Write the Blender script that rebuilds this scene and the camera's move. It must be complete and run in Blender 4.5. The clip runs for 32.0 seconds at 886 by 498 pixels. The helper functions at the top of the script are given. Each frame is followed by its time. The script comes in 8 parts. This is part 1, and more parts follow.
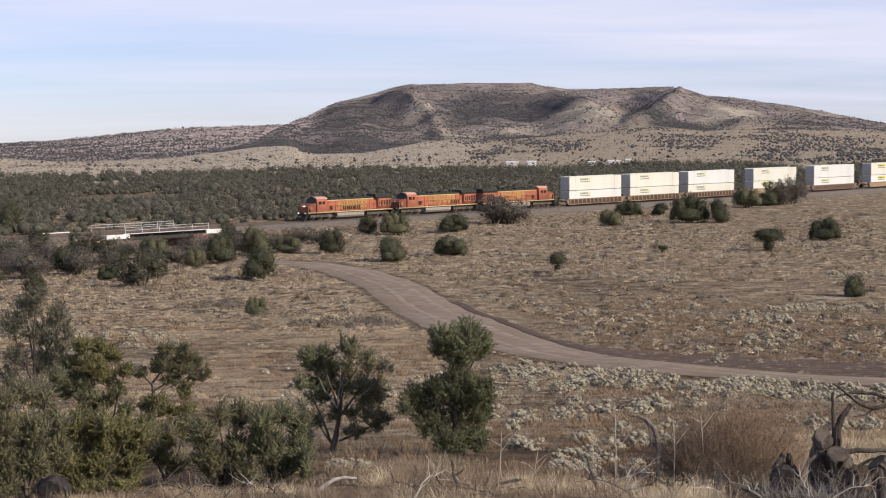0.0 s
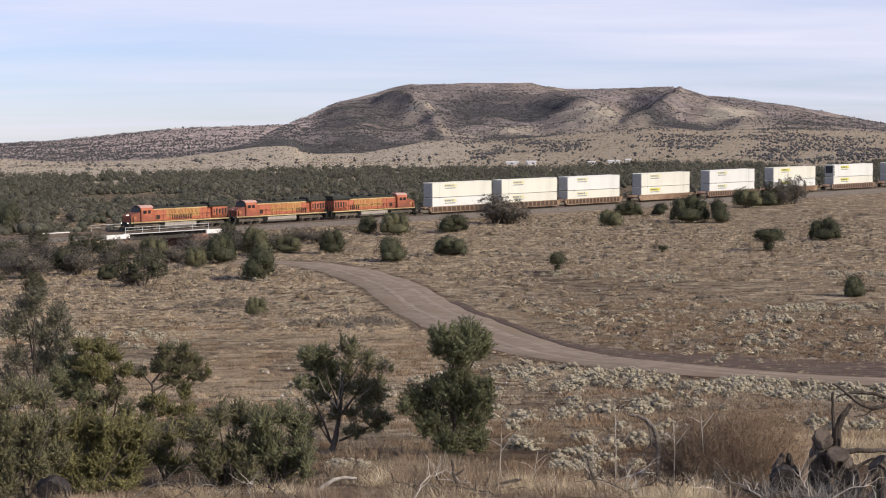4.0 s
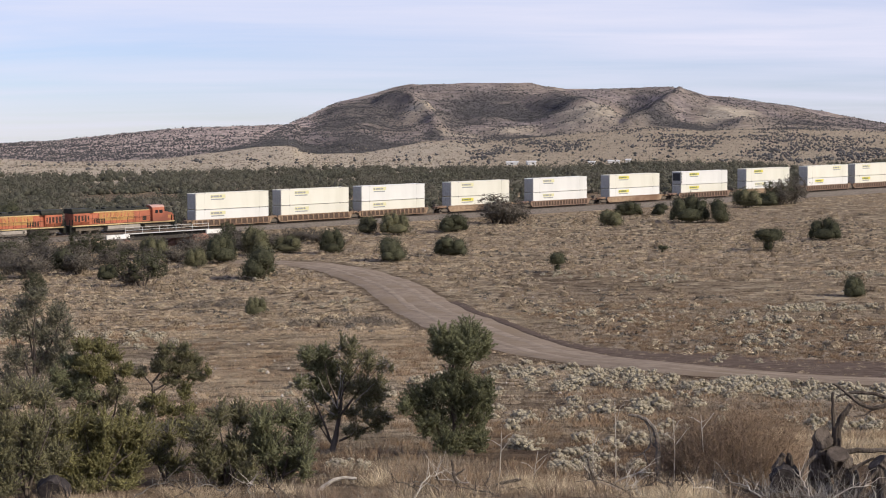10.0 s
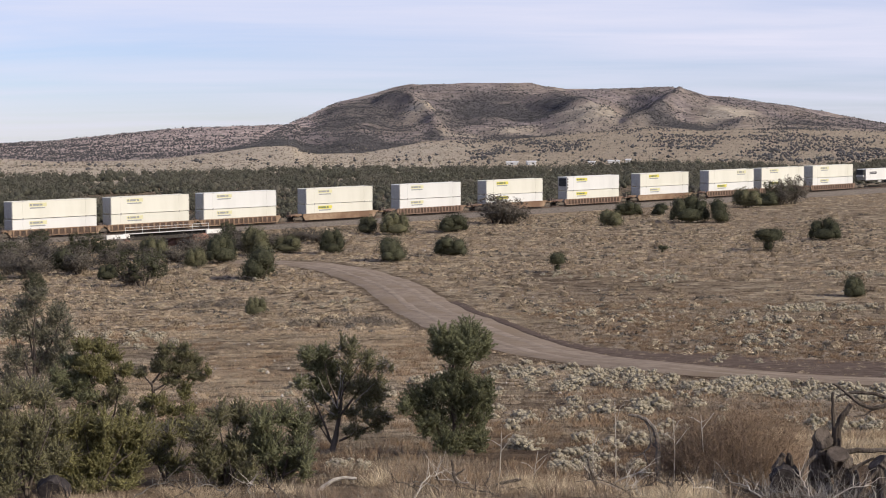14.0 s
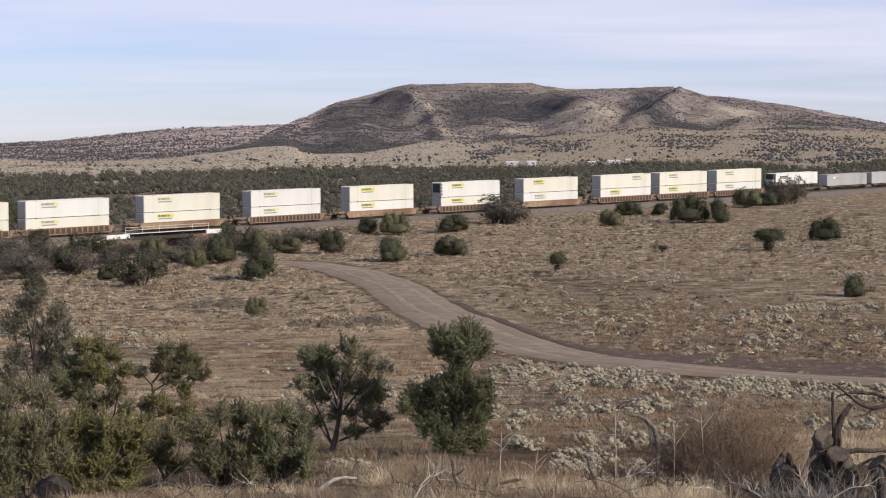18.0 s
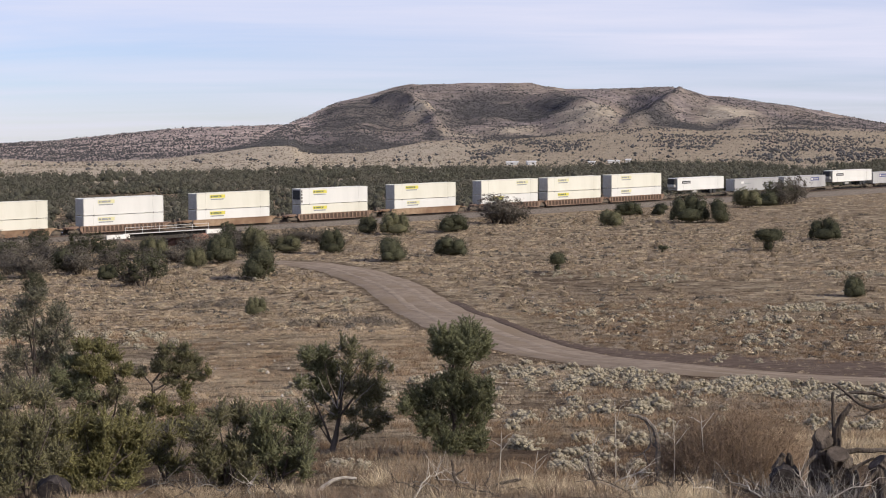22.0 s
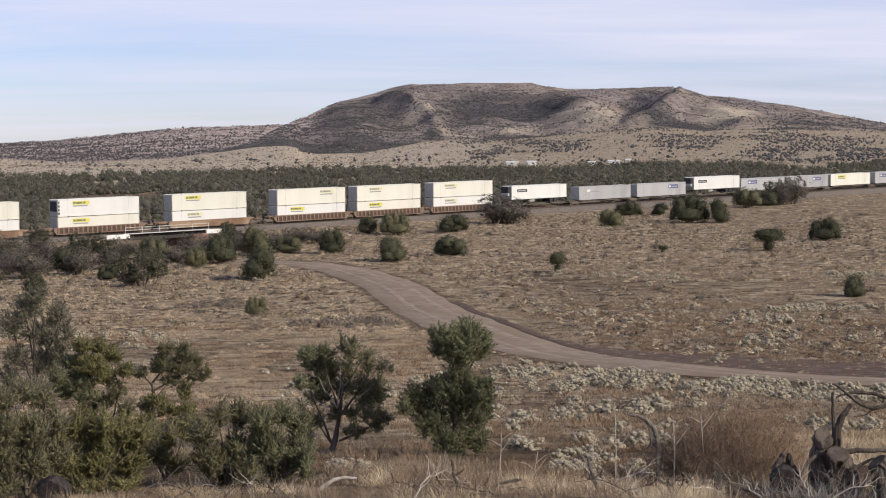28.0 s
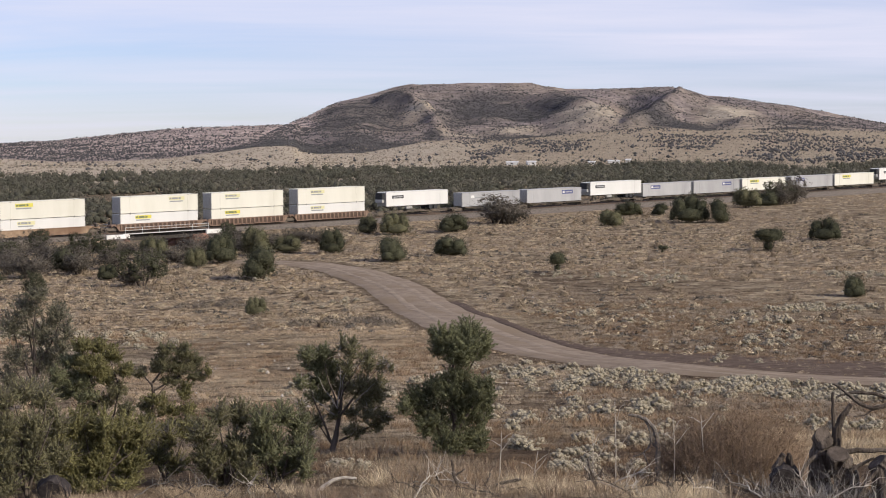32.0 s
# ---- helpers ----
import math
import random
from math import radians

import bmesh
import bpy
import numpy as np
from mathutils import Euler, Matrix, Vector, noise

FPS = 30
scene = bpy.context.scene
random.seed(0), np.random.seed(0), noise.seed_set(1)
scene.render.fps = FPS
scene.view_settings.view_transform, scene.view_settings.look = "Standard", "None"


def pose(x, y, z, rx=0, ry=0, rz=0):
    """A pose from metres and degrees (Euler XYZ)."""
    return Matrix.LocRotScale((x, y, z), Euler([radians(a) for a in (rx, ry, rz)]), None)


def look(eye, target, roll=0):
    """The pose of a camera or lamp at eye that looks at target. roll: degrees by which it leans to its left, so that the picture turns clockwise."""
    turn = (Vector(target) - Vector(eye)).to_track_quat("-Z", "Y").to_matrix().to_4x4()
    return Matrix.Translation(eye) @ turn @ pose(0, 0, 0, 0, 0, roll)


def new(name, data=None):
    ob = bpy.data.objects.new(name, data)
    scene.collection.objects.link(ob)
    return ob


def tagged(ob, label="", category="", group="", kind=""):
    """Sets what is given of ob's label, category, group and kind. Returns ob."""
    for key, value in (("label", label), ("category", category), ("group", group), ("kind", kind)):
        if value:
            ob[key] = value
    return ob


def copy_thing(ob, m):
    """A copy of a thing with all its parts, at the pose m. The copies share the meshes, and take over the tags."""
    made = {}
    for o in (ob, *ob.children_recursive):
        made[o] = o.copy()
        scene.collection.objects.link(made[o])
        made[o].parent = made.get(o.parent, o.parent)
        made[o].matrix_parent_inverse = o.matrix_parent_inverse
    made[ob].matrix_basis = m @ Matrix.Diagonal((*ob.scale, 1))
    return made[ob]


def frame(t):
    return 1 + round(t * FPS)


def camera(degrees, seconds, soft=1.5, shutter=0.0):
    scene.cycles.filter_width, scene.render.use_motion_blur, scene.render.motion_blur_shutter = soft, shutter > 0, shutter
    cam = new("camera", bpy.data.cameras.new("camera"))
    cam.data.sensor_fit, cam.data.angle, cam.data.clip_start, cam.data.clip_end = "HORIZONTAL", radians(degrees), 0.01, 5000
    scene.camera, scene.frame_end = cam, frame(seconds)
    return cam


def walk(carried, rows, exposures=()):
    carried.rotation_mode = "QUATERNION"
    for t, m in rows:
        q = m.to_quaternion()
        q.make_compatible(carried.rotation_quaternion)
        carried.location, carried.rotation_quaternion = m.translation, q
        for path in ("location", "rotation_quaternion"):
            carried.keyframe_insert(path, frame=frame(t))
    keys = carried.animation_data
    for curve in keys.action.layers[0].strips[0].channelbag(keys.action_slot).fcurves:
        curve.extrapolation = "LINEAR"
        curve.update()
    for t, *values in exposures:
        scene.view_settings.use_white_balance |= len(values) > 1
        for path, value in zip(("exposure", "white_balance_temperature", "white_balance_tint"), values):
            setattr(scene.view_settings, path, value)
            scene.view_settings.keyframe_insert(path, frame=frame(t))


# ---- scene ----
cam = camera(26.57, 32.0, soft=1.0, shutter=0.5)
EYE = (0.0, 0.0, 18.0)
walk(cam, [(0.0, pose(*EYE, 86.445, 0, 0)), (32.0, pose(*EYE, 86.445, 0, 0))], [(0.0, 0.04), (8.0, 0.04), (12.0, -0.02), (32.0, -0.02)])
scene.view_settings.exposure = 0.04

# ---- world and sun ----
SUN_AZ, SUN_EL = radians(120), radians(28)      # azimuth clockwise from +y


def build_world():
    w = bpy.data.worlds.new("sky")
    scene.world = w
    w.use_nodes = True
    nt = w.node_tree
    nt.nodes.clear()
    out = nt.nodes.new("ShaderNodeOutputWorld")
    bg = nt.nodes.new("ShaderNodeBackground")
    sky = nt.nodes.new("ShaderNodeTexSky")
    sky.sky_type = "NISHITA"
    sky.sun_disc = False
    sky.sun_elevation, sky.sun_rotation = SUN_EL, SUN_AZ
    sky.altitude, sky.air_density, sky.dust_density, sky.ozone_density = 1500, 1.0, 0.25, 1.6
    co = nt.nodes.new("ShaderNodeTexCoord")
    sep = nt.nodes.new("ShaderNodeSeparateXYZ")
    nt.links.new(co.outputs["Generated"], sep.inputs[0])
    # a thin sheet of stretched cloud, projected on a plane overhead
    up = nt.nodes.new("ShaderNodeMath")
    up.operation = "ADD"
    up.inputs[1].default_value = 0.06
    nt.links.new(sep.outputs["Z"], up.inputs[0])
    mx = nt.nodes.new("ShaderNodeMath")
    mx.operation = "MAXIMUM"
    mx.inputs[1].default_value = 0.02
    nt.links.new(up.outputs[0], mx.inputs[0])
    px = nt.nodes.new("ShaderNodeMath")
    px.operation = "DIVIDE"
    nt.links.new(sep.outputs["X"], px.inputs[0])
    nt.links.new(mx.outputs[0], px.inputs[1])
    py = nt.nodes.new("ShaderNodeMath")
    py.operation = "DIVIDE"
    nt.links.new(sep.outputs["Y"], py.inputs[0])
    nt.links.new(mx.outputs[0], py.inputs[1])
    comb = nt.nodes.new("ShaderNodeCombineXYZ")
    nt.links.new(px.outputs[0], comb.inputs[0])
    nt.links.new(py.outputs[0], comb.inputs[1])
    mp = nt.nodes.new("ShaderNodeMapping")
    mp.inputs["Rotation"].default_value = (0, 0, radians(8))
    mp.inputs["Scale"].default_value = (0.34, 0.75, 1)
    nt.links.new(comb.outputs[0], mp.inputs[0])
    n1 = nt.nodes.new("ShaderNodeTexNoise")
    n1.inputs["Scale"].default_value = 1.0
    n1.inputs["Detail"].default_value = 7
    n1.inputs["Roughness"].default_value = 0.55
    n1.inputs["Distortion"].default_value = 0.4
    nt.links.new(mp.outputs[0], n1.inputs["Vector"])
    cover = nt.nodes.new("ShaderNodeMapRange")
    cover.inputs[1].default_value, cover.inputs[2].default_value = 0.28, 0.72
    nt.links.new(n1.outputs[0], cover.inputs[0])
    # the sheet is thick overhead and opens towards the horizon, most in the west
    high = nt.nodes.new("ShaderNodeMapRange")
    high.inputs[1].default_value, high.inputs[2].default_value = 0.0, 0.085
    high.inputs[3].default_value, high.inputs[4].default_value = -0.10, 0.58
    west = nt.nodes.new("ShaderNodeMath")
    west.operation = "MULTIPLY_ADD"
    west.inputs[1].default_value = 0.10
    nt.links.new(sep.outputs["X"], west.inputs[0])
    nt.links.new(sep.outputs["Z"], west.inputs[2])
    nt.links.new(west.outputs[0], high.inputs[0])
    base = nt.nodes.new("ShaderNodeMath")
    base.operation = "MULTIPLY_ADD"
    base.inputs[1].default_value = 0.60
    nt.links.new(cover.outputs[0], base.inputs[0])
    nt.links.new(high.outputs[0], base.inputs[2])
    base.use_clamp = True
    # broken towards the zenith
    zen = nt.nodes.new("ShaderNodeMapRange")
    zen.inputs[1].default_value, zen.inputs[2].default_value = 0.16, 0.55
    zen.inputs[3].default_value, zen.inputs[4].default_value = 1.0, 0.30
    nt.links.new(sep.outputs["Z"], zen.inputs[0])
    thin = nt.nodes.new("ShaderNodeMath")
    thin.operation = "MULTIPLY"
    nt.links.new(base.outputs[0], thin.inputs[0])
    nt.links.new(zen.outputs[0], thin.inputs[1])
    mix = nt.nodes.new("ShaderNodeMixRGB")
    mix.inputs[2].default_value = CLOUD
    nt.links.new(thin.outputs[0], mix.inputs[0])
    gain = nt.nodes.new("ShaderNodeMixRGB")
    gain.blend_type = "MULTIPLY"
    gain.inputs[0].default_value = 1.0
    gain.inputs[2].default_value = SKY_GAIN
    nt.links.new(sky.outputs[0], gain.inputs[1])
    nt.links.new(gain.outputs[0], mix.inputs[1])
    nt.links.new(mix.outputs[0], bg.inputs[0])
    bg.inputs[1].default_value = 0.10
    nt.links.new(bg.outputs[0], out.inputs[0])


CLOUD = (7.95, 7.95, 9.5, 1)
SKY_GAIN = (0.80, 0.86, 1.27, 1)
build_world()
sun = new("sun", bpy.data.lights.new("sun", "SUN"))
sun.data.energy, sun.data.angle, sun.data.color = 4.2, radians(1.2), (1.0, 0.90, 0.76)
SUN_DIR = Vector((math.sin(SUN_AZ) * math.cos(SUN_EL), math.cos(SUN_AZ) * math.cos(SUN_EL), math.sin(SUN_EL)))
sun.matrix_world = look((0, 0, 300), (-SUN_DIR.x, -SUN_DIR.y, 300 - SUN_DIR.z))

# ---- lie of the land ----
TC = (25.93, 399.2)                 # a point of the track's middle
TD = (0.7471, 0.6647)               # the way the track runs, uphill
GRADE = 0.0159
BRIDGE = (-110.2, -94.4)            # its ends along the track


def vnoise(x, y, seed=0):
    """Smooth value noise, 0 to 1."""
    x, y = np.asarray(x, float), np.asarray(y, float)
    ix, iy = np.floor(x).astype(np.int64), np.floor(y).astype(np.int64)
    fx, fy = x - ix, y - iy
    fx, fy = fx * fx * (3 - 2 * fx), fy * fy * (3 - 2 * fy)

    def h(i, j):
        k = (i * 374761393 + j * 668265263 + seed * 974711) & 0xFFFFFFFF
        k = ((k ^ (k >> 13)) * 1274126177) & 0xFFFFFFFF
        return ((k ^ (k >> 16)) & 0xFFFF) / 65535.0
    a, b, c, d = h(ix, iy), h(ix + 1, iy), h(ix, iy + 1), h(ix + 1, iy + 1)
    return (a * (1 - fx) + b * fx) * (1 - fy) + (c * (1 - fx) + d * fx) * fy


def fbm(x, y, seed=0, octaves=4):
    total, amp, norm = 0.0, 1.0, 0.0
    for k in range(octaves):
        total = total + amp * vnoise(x * 2 ** k + 17.3 * k, y * 2 ** k - 9.1 * k, seed + k)
        norm += amp
        amp *= 0.5
    return total / norm


def smooth(a, b, v):
    u = np.clip((np.asarray(v, float) - a) / (b - a), 0, 1)
    return u * u * (3 - 2 * u)


def track_sw(x, y):
    """Along the track, and off it towards the camera."""
    dx, dy = np.asarray(x, float) - TC[0], np.asarray(y, float) - TC[1]
    return dx * TD[0] + dy * TD[1], dx * TD[1] - dy * TD[0]


def rail_z(s):
    return 2.47 + GRADE * s


def soft_clip(s, lo, hi, width=25.0):
    s = lo + width * np.logaddexp(0, (s - lo) / width)
    return hi - width * np.logaddexp(0, (hi - s) / width)


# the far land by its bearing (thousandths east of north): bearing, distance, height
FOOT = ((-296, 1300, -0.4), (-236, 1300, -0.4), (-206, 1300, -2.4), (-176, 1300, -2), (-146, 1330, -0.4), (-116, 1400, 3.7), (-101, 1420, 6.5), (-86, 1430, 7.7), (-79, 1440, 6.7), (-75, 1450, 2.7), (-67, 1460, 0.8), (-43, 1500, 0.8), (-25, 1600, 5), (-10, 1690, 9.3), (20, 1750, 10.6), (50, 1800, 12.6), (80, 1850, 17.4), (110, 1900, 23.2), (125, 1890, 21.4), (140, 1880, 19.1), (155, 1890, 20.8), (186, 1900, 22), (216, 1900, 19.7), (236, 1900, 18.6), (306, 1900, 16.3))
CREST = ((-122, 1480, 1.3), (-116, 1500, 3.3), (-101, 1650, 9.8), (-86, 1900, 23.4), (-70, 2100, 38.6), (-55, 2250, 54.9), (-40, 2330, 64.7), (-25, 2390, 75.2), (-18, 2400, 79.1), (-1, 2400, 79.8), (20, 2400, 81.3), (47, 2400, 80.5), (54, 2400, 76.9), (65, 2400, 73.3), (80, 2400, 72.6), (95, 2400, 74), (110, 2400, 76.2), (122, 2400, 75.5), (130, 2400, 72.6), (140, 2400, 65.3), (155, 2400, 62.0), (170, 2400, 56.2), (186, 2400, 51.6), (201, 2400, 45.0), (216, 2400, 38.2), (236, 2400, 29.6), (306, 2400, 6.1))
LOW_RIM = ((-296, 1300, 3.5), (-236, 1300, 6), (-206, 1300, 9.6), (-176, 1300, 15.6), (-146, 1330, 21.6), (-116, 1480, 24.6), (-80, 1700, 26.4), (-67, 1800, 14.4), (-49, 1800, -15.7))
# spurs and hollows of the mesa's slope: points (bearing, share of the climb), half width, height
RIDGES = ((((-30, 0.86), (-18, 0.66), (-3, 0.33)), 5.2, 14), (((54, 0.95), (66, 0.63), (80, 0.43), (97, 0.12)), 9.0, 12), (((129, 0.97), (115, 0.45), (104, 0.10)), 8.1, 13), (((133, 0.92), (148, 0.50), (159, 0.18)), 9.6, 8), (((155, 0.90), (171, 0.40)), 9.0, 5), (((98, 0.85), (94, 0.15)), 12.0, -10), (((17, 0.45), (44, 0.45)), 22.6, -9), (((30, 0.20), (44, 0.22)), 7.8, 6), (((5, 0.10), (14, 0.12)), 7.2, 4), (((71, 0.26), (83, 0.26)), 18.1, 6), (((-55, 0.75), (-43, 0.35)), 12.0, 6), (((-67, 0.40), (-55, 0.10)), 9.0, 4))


def table(b, rows, k):
    return np.interp(b, [r[0] for r in rows], [r[k] for r in rows])


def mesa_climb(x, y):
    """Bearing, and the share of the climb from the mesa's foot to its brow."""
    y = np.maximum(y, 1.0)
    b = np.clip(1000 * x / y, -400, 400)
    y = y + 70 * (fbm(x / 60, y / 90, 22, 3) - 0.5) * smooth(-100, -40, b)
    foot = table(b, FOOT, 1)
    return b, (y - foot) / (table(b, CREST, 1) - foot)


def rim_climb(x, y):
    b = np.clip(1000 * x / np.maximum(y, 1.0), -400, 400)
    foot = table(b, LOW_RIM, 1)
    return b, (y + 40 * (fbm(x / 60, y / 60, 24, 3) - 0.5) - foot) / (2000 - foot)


def ridge_height(b, r):
    total = 0.0
    for pts, half, high in RIDGES:
        best = np.full(np.shape(b), 1e9)
        for (ab, ar), (cb, cr) in zip(pts[:-1], pts[1:]):
            ub, ur = cb - ab, 33 * (cr - ar)
            k = np.clip(((b - ab) * ub + 33 * (r - ar) * ur) / (ub * ub + ur * ur), 0, 1)
            best = np.minimum(best, np.hypot(b - ab - k * ub, 33 * (r - ar) - k * ur))
        total = total + high * np.maximum(0, 1 - best / (1.5 * half)) ** 1.3
    return total


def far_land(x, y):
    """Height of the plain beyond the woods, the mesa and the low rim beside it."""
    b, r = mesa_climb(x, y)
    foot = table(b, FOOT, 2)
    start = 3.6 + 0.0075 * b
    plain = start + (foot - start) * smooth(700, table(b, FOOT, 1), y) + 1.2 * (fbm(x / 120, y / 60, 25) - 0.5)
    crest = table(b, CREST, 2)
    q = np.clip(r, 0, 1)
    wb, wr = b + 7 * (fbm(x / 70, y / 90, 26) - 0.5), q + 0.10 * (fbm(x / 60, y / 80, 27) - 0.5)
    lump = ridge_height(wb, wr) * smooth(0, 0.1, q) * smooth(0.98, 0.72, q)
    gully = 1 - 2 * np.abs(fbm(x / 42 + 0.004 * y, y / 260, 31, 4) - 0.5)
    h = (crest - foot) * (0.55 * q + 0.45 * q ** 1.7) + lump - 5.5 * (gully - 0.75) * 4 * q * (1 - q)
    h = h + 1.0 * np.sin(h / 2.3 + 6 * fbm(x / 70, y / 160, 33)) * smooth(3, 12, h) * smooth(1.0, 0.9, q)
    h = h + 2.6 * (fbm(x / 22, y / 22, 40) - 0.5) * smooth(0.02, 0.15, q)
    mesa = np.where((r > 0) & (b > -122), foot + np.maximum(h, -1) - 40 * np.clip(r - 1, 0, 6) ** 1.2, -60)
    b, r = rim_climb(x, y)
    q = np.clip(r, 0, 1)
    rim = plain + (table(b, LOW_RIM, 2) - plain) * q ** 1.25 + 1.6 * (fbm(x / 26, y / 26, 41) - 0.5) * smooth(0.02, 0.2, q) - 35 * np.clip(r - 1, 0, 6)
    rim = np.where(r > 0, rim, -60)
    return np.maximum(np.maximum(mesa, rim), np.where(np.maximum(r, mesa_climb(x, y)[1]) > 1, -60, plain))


def ground_z(x, y):
    x, y = np.asarray(x, float), np.asarray(y, float)
    s, w = track_sw(x, y)
    d = np.hypot(x, y)
    by_track = smooth(170, 60, np.abs(w))
    sb = soft_clip(s, -140 - 380 * by_track, 260 + 320 * by_track)
    z = rail_z(sb) - 1.35
    z = z + 17.3 * np.exp(-d / 92) + 1.2 * np.exp(-((d - 15) / 14) ** 2)
    rough = smooth(25, 120, d) * smooth(6, 25, np.abs(w))
    z = z + rough * 1.1 * (fbm(x / 45, y / 45, 3) - 0.5) + 0.22 * (fbm(x / 4.5, y / 4.5, 8, 3) - 0.5) * smooth(4, 9, np.abs(w))
    # the wash under the bridge
    mid = 0.5 * (BRIDGE[0] + BRIDGE[1]) - 0.12 * w
    z = z - 3.5 * np.exp(-((s - mid) / 9.3) ** 4) * smooth(42, 12, np.abs(w))
    k = smooth(720, 980, y)
    far = far_land(x, y) if np.any(k > 0) else 0.0
    return z * (1 - k) + far * k


def road_off(x, y):
    """How far off the road's middle, and the place along it."""
    x, y = np.asarray(x, float), np.asarray(y, float)
    best = np.full(x.shape, 1e9)
    for (ax, ay), (bx, by) in zip(ROAD[:-1], ROAD[1:]):
        ux, uy = bx - ax, by - ay
        k = np.clip(((x - ax) * ux + (y - ay) * uy) / (ux * ux + uy * uy), 0, 1)
        best = np.minimum(best, np.hypot(x - ax - k * ux, y - ay - k * uy))
    return best


ROAD = ((-30.0, 263.0), (-24.5, 259.5), (-17.2, 252.5), (-11.8, 238.6), (-7.0, 218.3), (-4.3, 200.3), (-2.1, 184.6), (0.0, 164.1), (1.9, 146.0), (4.8, 128.5), (8.2, 117.2),
        (10.8, 111.0), (13.6, 107.4), (16.5, 104.7), (19.5, 102.2), (24.0, 98.8), (34.0, 92.5), (60.0, 81.0))


# ---- making meshes ----
def mesh_np(name, v, f, mat=None, flat=True):
    """A mesh from arrays of corners and of equal-sided faces."""
    v, f = np.asarray(v, np.float32), np.asarray(f, np.int32)
    me = bpy.data.meshes.new(name)
    me.vertices.add(len(v))
    me.vertices.foreach_set("co", v.ravel())
    me.loops.add(f.size)
    me.loops.foreach_set("vertex_index", f.ravel())
    me.polygons.add(len(f))
    me.polygons.foreach_set("loop_start", np.arange(0, f.size, f.shape[1], dtype=np.int32))
    me.update(calc_edges=True)
    me.validate()
    if not flat:
        me.shade_smooth()
    if mat:
        me.materials.append(mat)
    return me


def part(name, bm, mat, parent, label="", smooth_faces=False):
    """Links a bmesh as one mesh under a thing or a part."""
    me = bpy.data.meshes.new(name)
    bm.to_mesh(me)
    bm.free()
    if smooth_faces:
        me.shade_smooth()
    me.materials.append(mat)
    ob = new(name, me)
    ob.parent = parent
    return tagged(ob, label)


def part_me(name, me, parent, label=""):
    ob = new(name, me)
    ob.parent = parent
    return tagged(ob, label)


def box(bm, x0, x1, y0, y1, z0, z1, bevel=0.0):
    c = [bm.verts.new((x, y, z)) for z in (z0, z1) for x, y in ((x0, y0), (x1, y0), (x1, y1), (x0, y1))]
    fs = [bm.faces.new([c[i] for i in q]) for q in ((3, 2, 1, 0), (4, 5, 6, 7), (0, 1, 5, 4), (1, 2, 6, 5), (2, 3, 7, 6), (3, 0, 4, 7))]
    if bevel:
        es = list({e for g in fs for e in g.edges})
        bmesh.ops.bevel(bm, geom=es, offset=bevel, segments=1, affect="EDGES")
    return bm


def prism(bm, outline, y0, y1):
    """An outline in x and z, drawn out from y0 to y1."""
    a = [bm.verts.new((x, y0, z)) for x, z in outline]
    b = [bm.verts.new((x, y1, z)) for x, z in outline]
    n = len(a)
    bm.faces.new(a)
    bm.faces.new(b[::-1])
    for i in range(n):
        bm.faces.new((a[(i + 1) % n], a[i], b[i], b[(i + 1) % n]))
    return bm


def extrude_x(bm, outline, x0, x1):
    """An outline in y and z, drawn out from x0 to x1."""
    a = [bm.verts.new((x0, y, z)) for y, z in outline]
    b = [bm.verts.new((x1, y, z)) for y, z in outline]
    n = len(a)
    bm.faces.new(a[::-1])
    bm.faces.new(b)
    for i in range(n):
        bm.faces.new((a[i], a[(i + 1) % n], b[(i + 1) % n], b[i]))
    return bm


def tube(bm, pts, r0, r1, sides=6, wob=0.0, rng=None, ridge=0.0):
    """A tapered tube along points; ridge: how deep its bark is furrowed lengthwise."""
    rings = []
    furrow = [1 + (rng.uniform(-ridge, ridge) if ridge else 0) for _ in range(sides)]
    n = len(pts)
    for i, p in enumerate(pts):
        p = Vector(p)
        d = (Vector(pts[min(i + 1, n - 1)]) - Vector(pts[max(i - 1, 0)])).normalized()
        u = d.orthogonal().normalized()
        v = d.cross(u)
        r = r0 + (r1 - r0) * i / (n - 1)
        ring = []
        for k in range(sides):
            a = 2 * math.pi * k / sides
            q = r * furrow[k] * (1 + (rng.uniform(-wob, wob) if rng else 0))
            ring.append(bm.verts.new(p + u * (math.cos(a) * q) + v * (math.sin(a) * q)))
        if rings:
            prev = rings[-1]
            off = min(range(sides), key=lambda o: sum((prev[k].co - ring[(k + o) % sides].co).length for k in range(0, sides, 3)))
            ring = ring[off:] + ring[:off]
            for k in range(sides):
                bm.faces.new((prev[k], prev[(k + 1) % sides], ring[(k + 1) % sides], ring[k]))
        rings.append(ring)
    bm.faces.new(rings[0][::-1])
    bm.faces.new(rings[-1])
    return bm


def disc_y(bm, x, z, r, y0, y1, sides=16):
    prism(bm, [(x + r * math.cos(2 * math.pi * k / sides), z + r * math.sin(2 * math.pi * k / sides)) for k in range(sides)], y0, y1)
    return bm


def empty(name, m=None, **tags):
    ob = new(name)
    if m is not None:
        ob.matrix_world = m
    return tagged(ob, **tags)


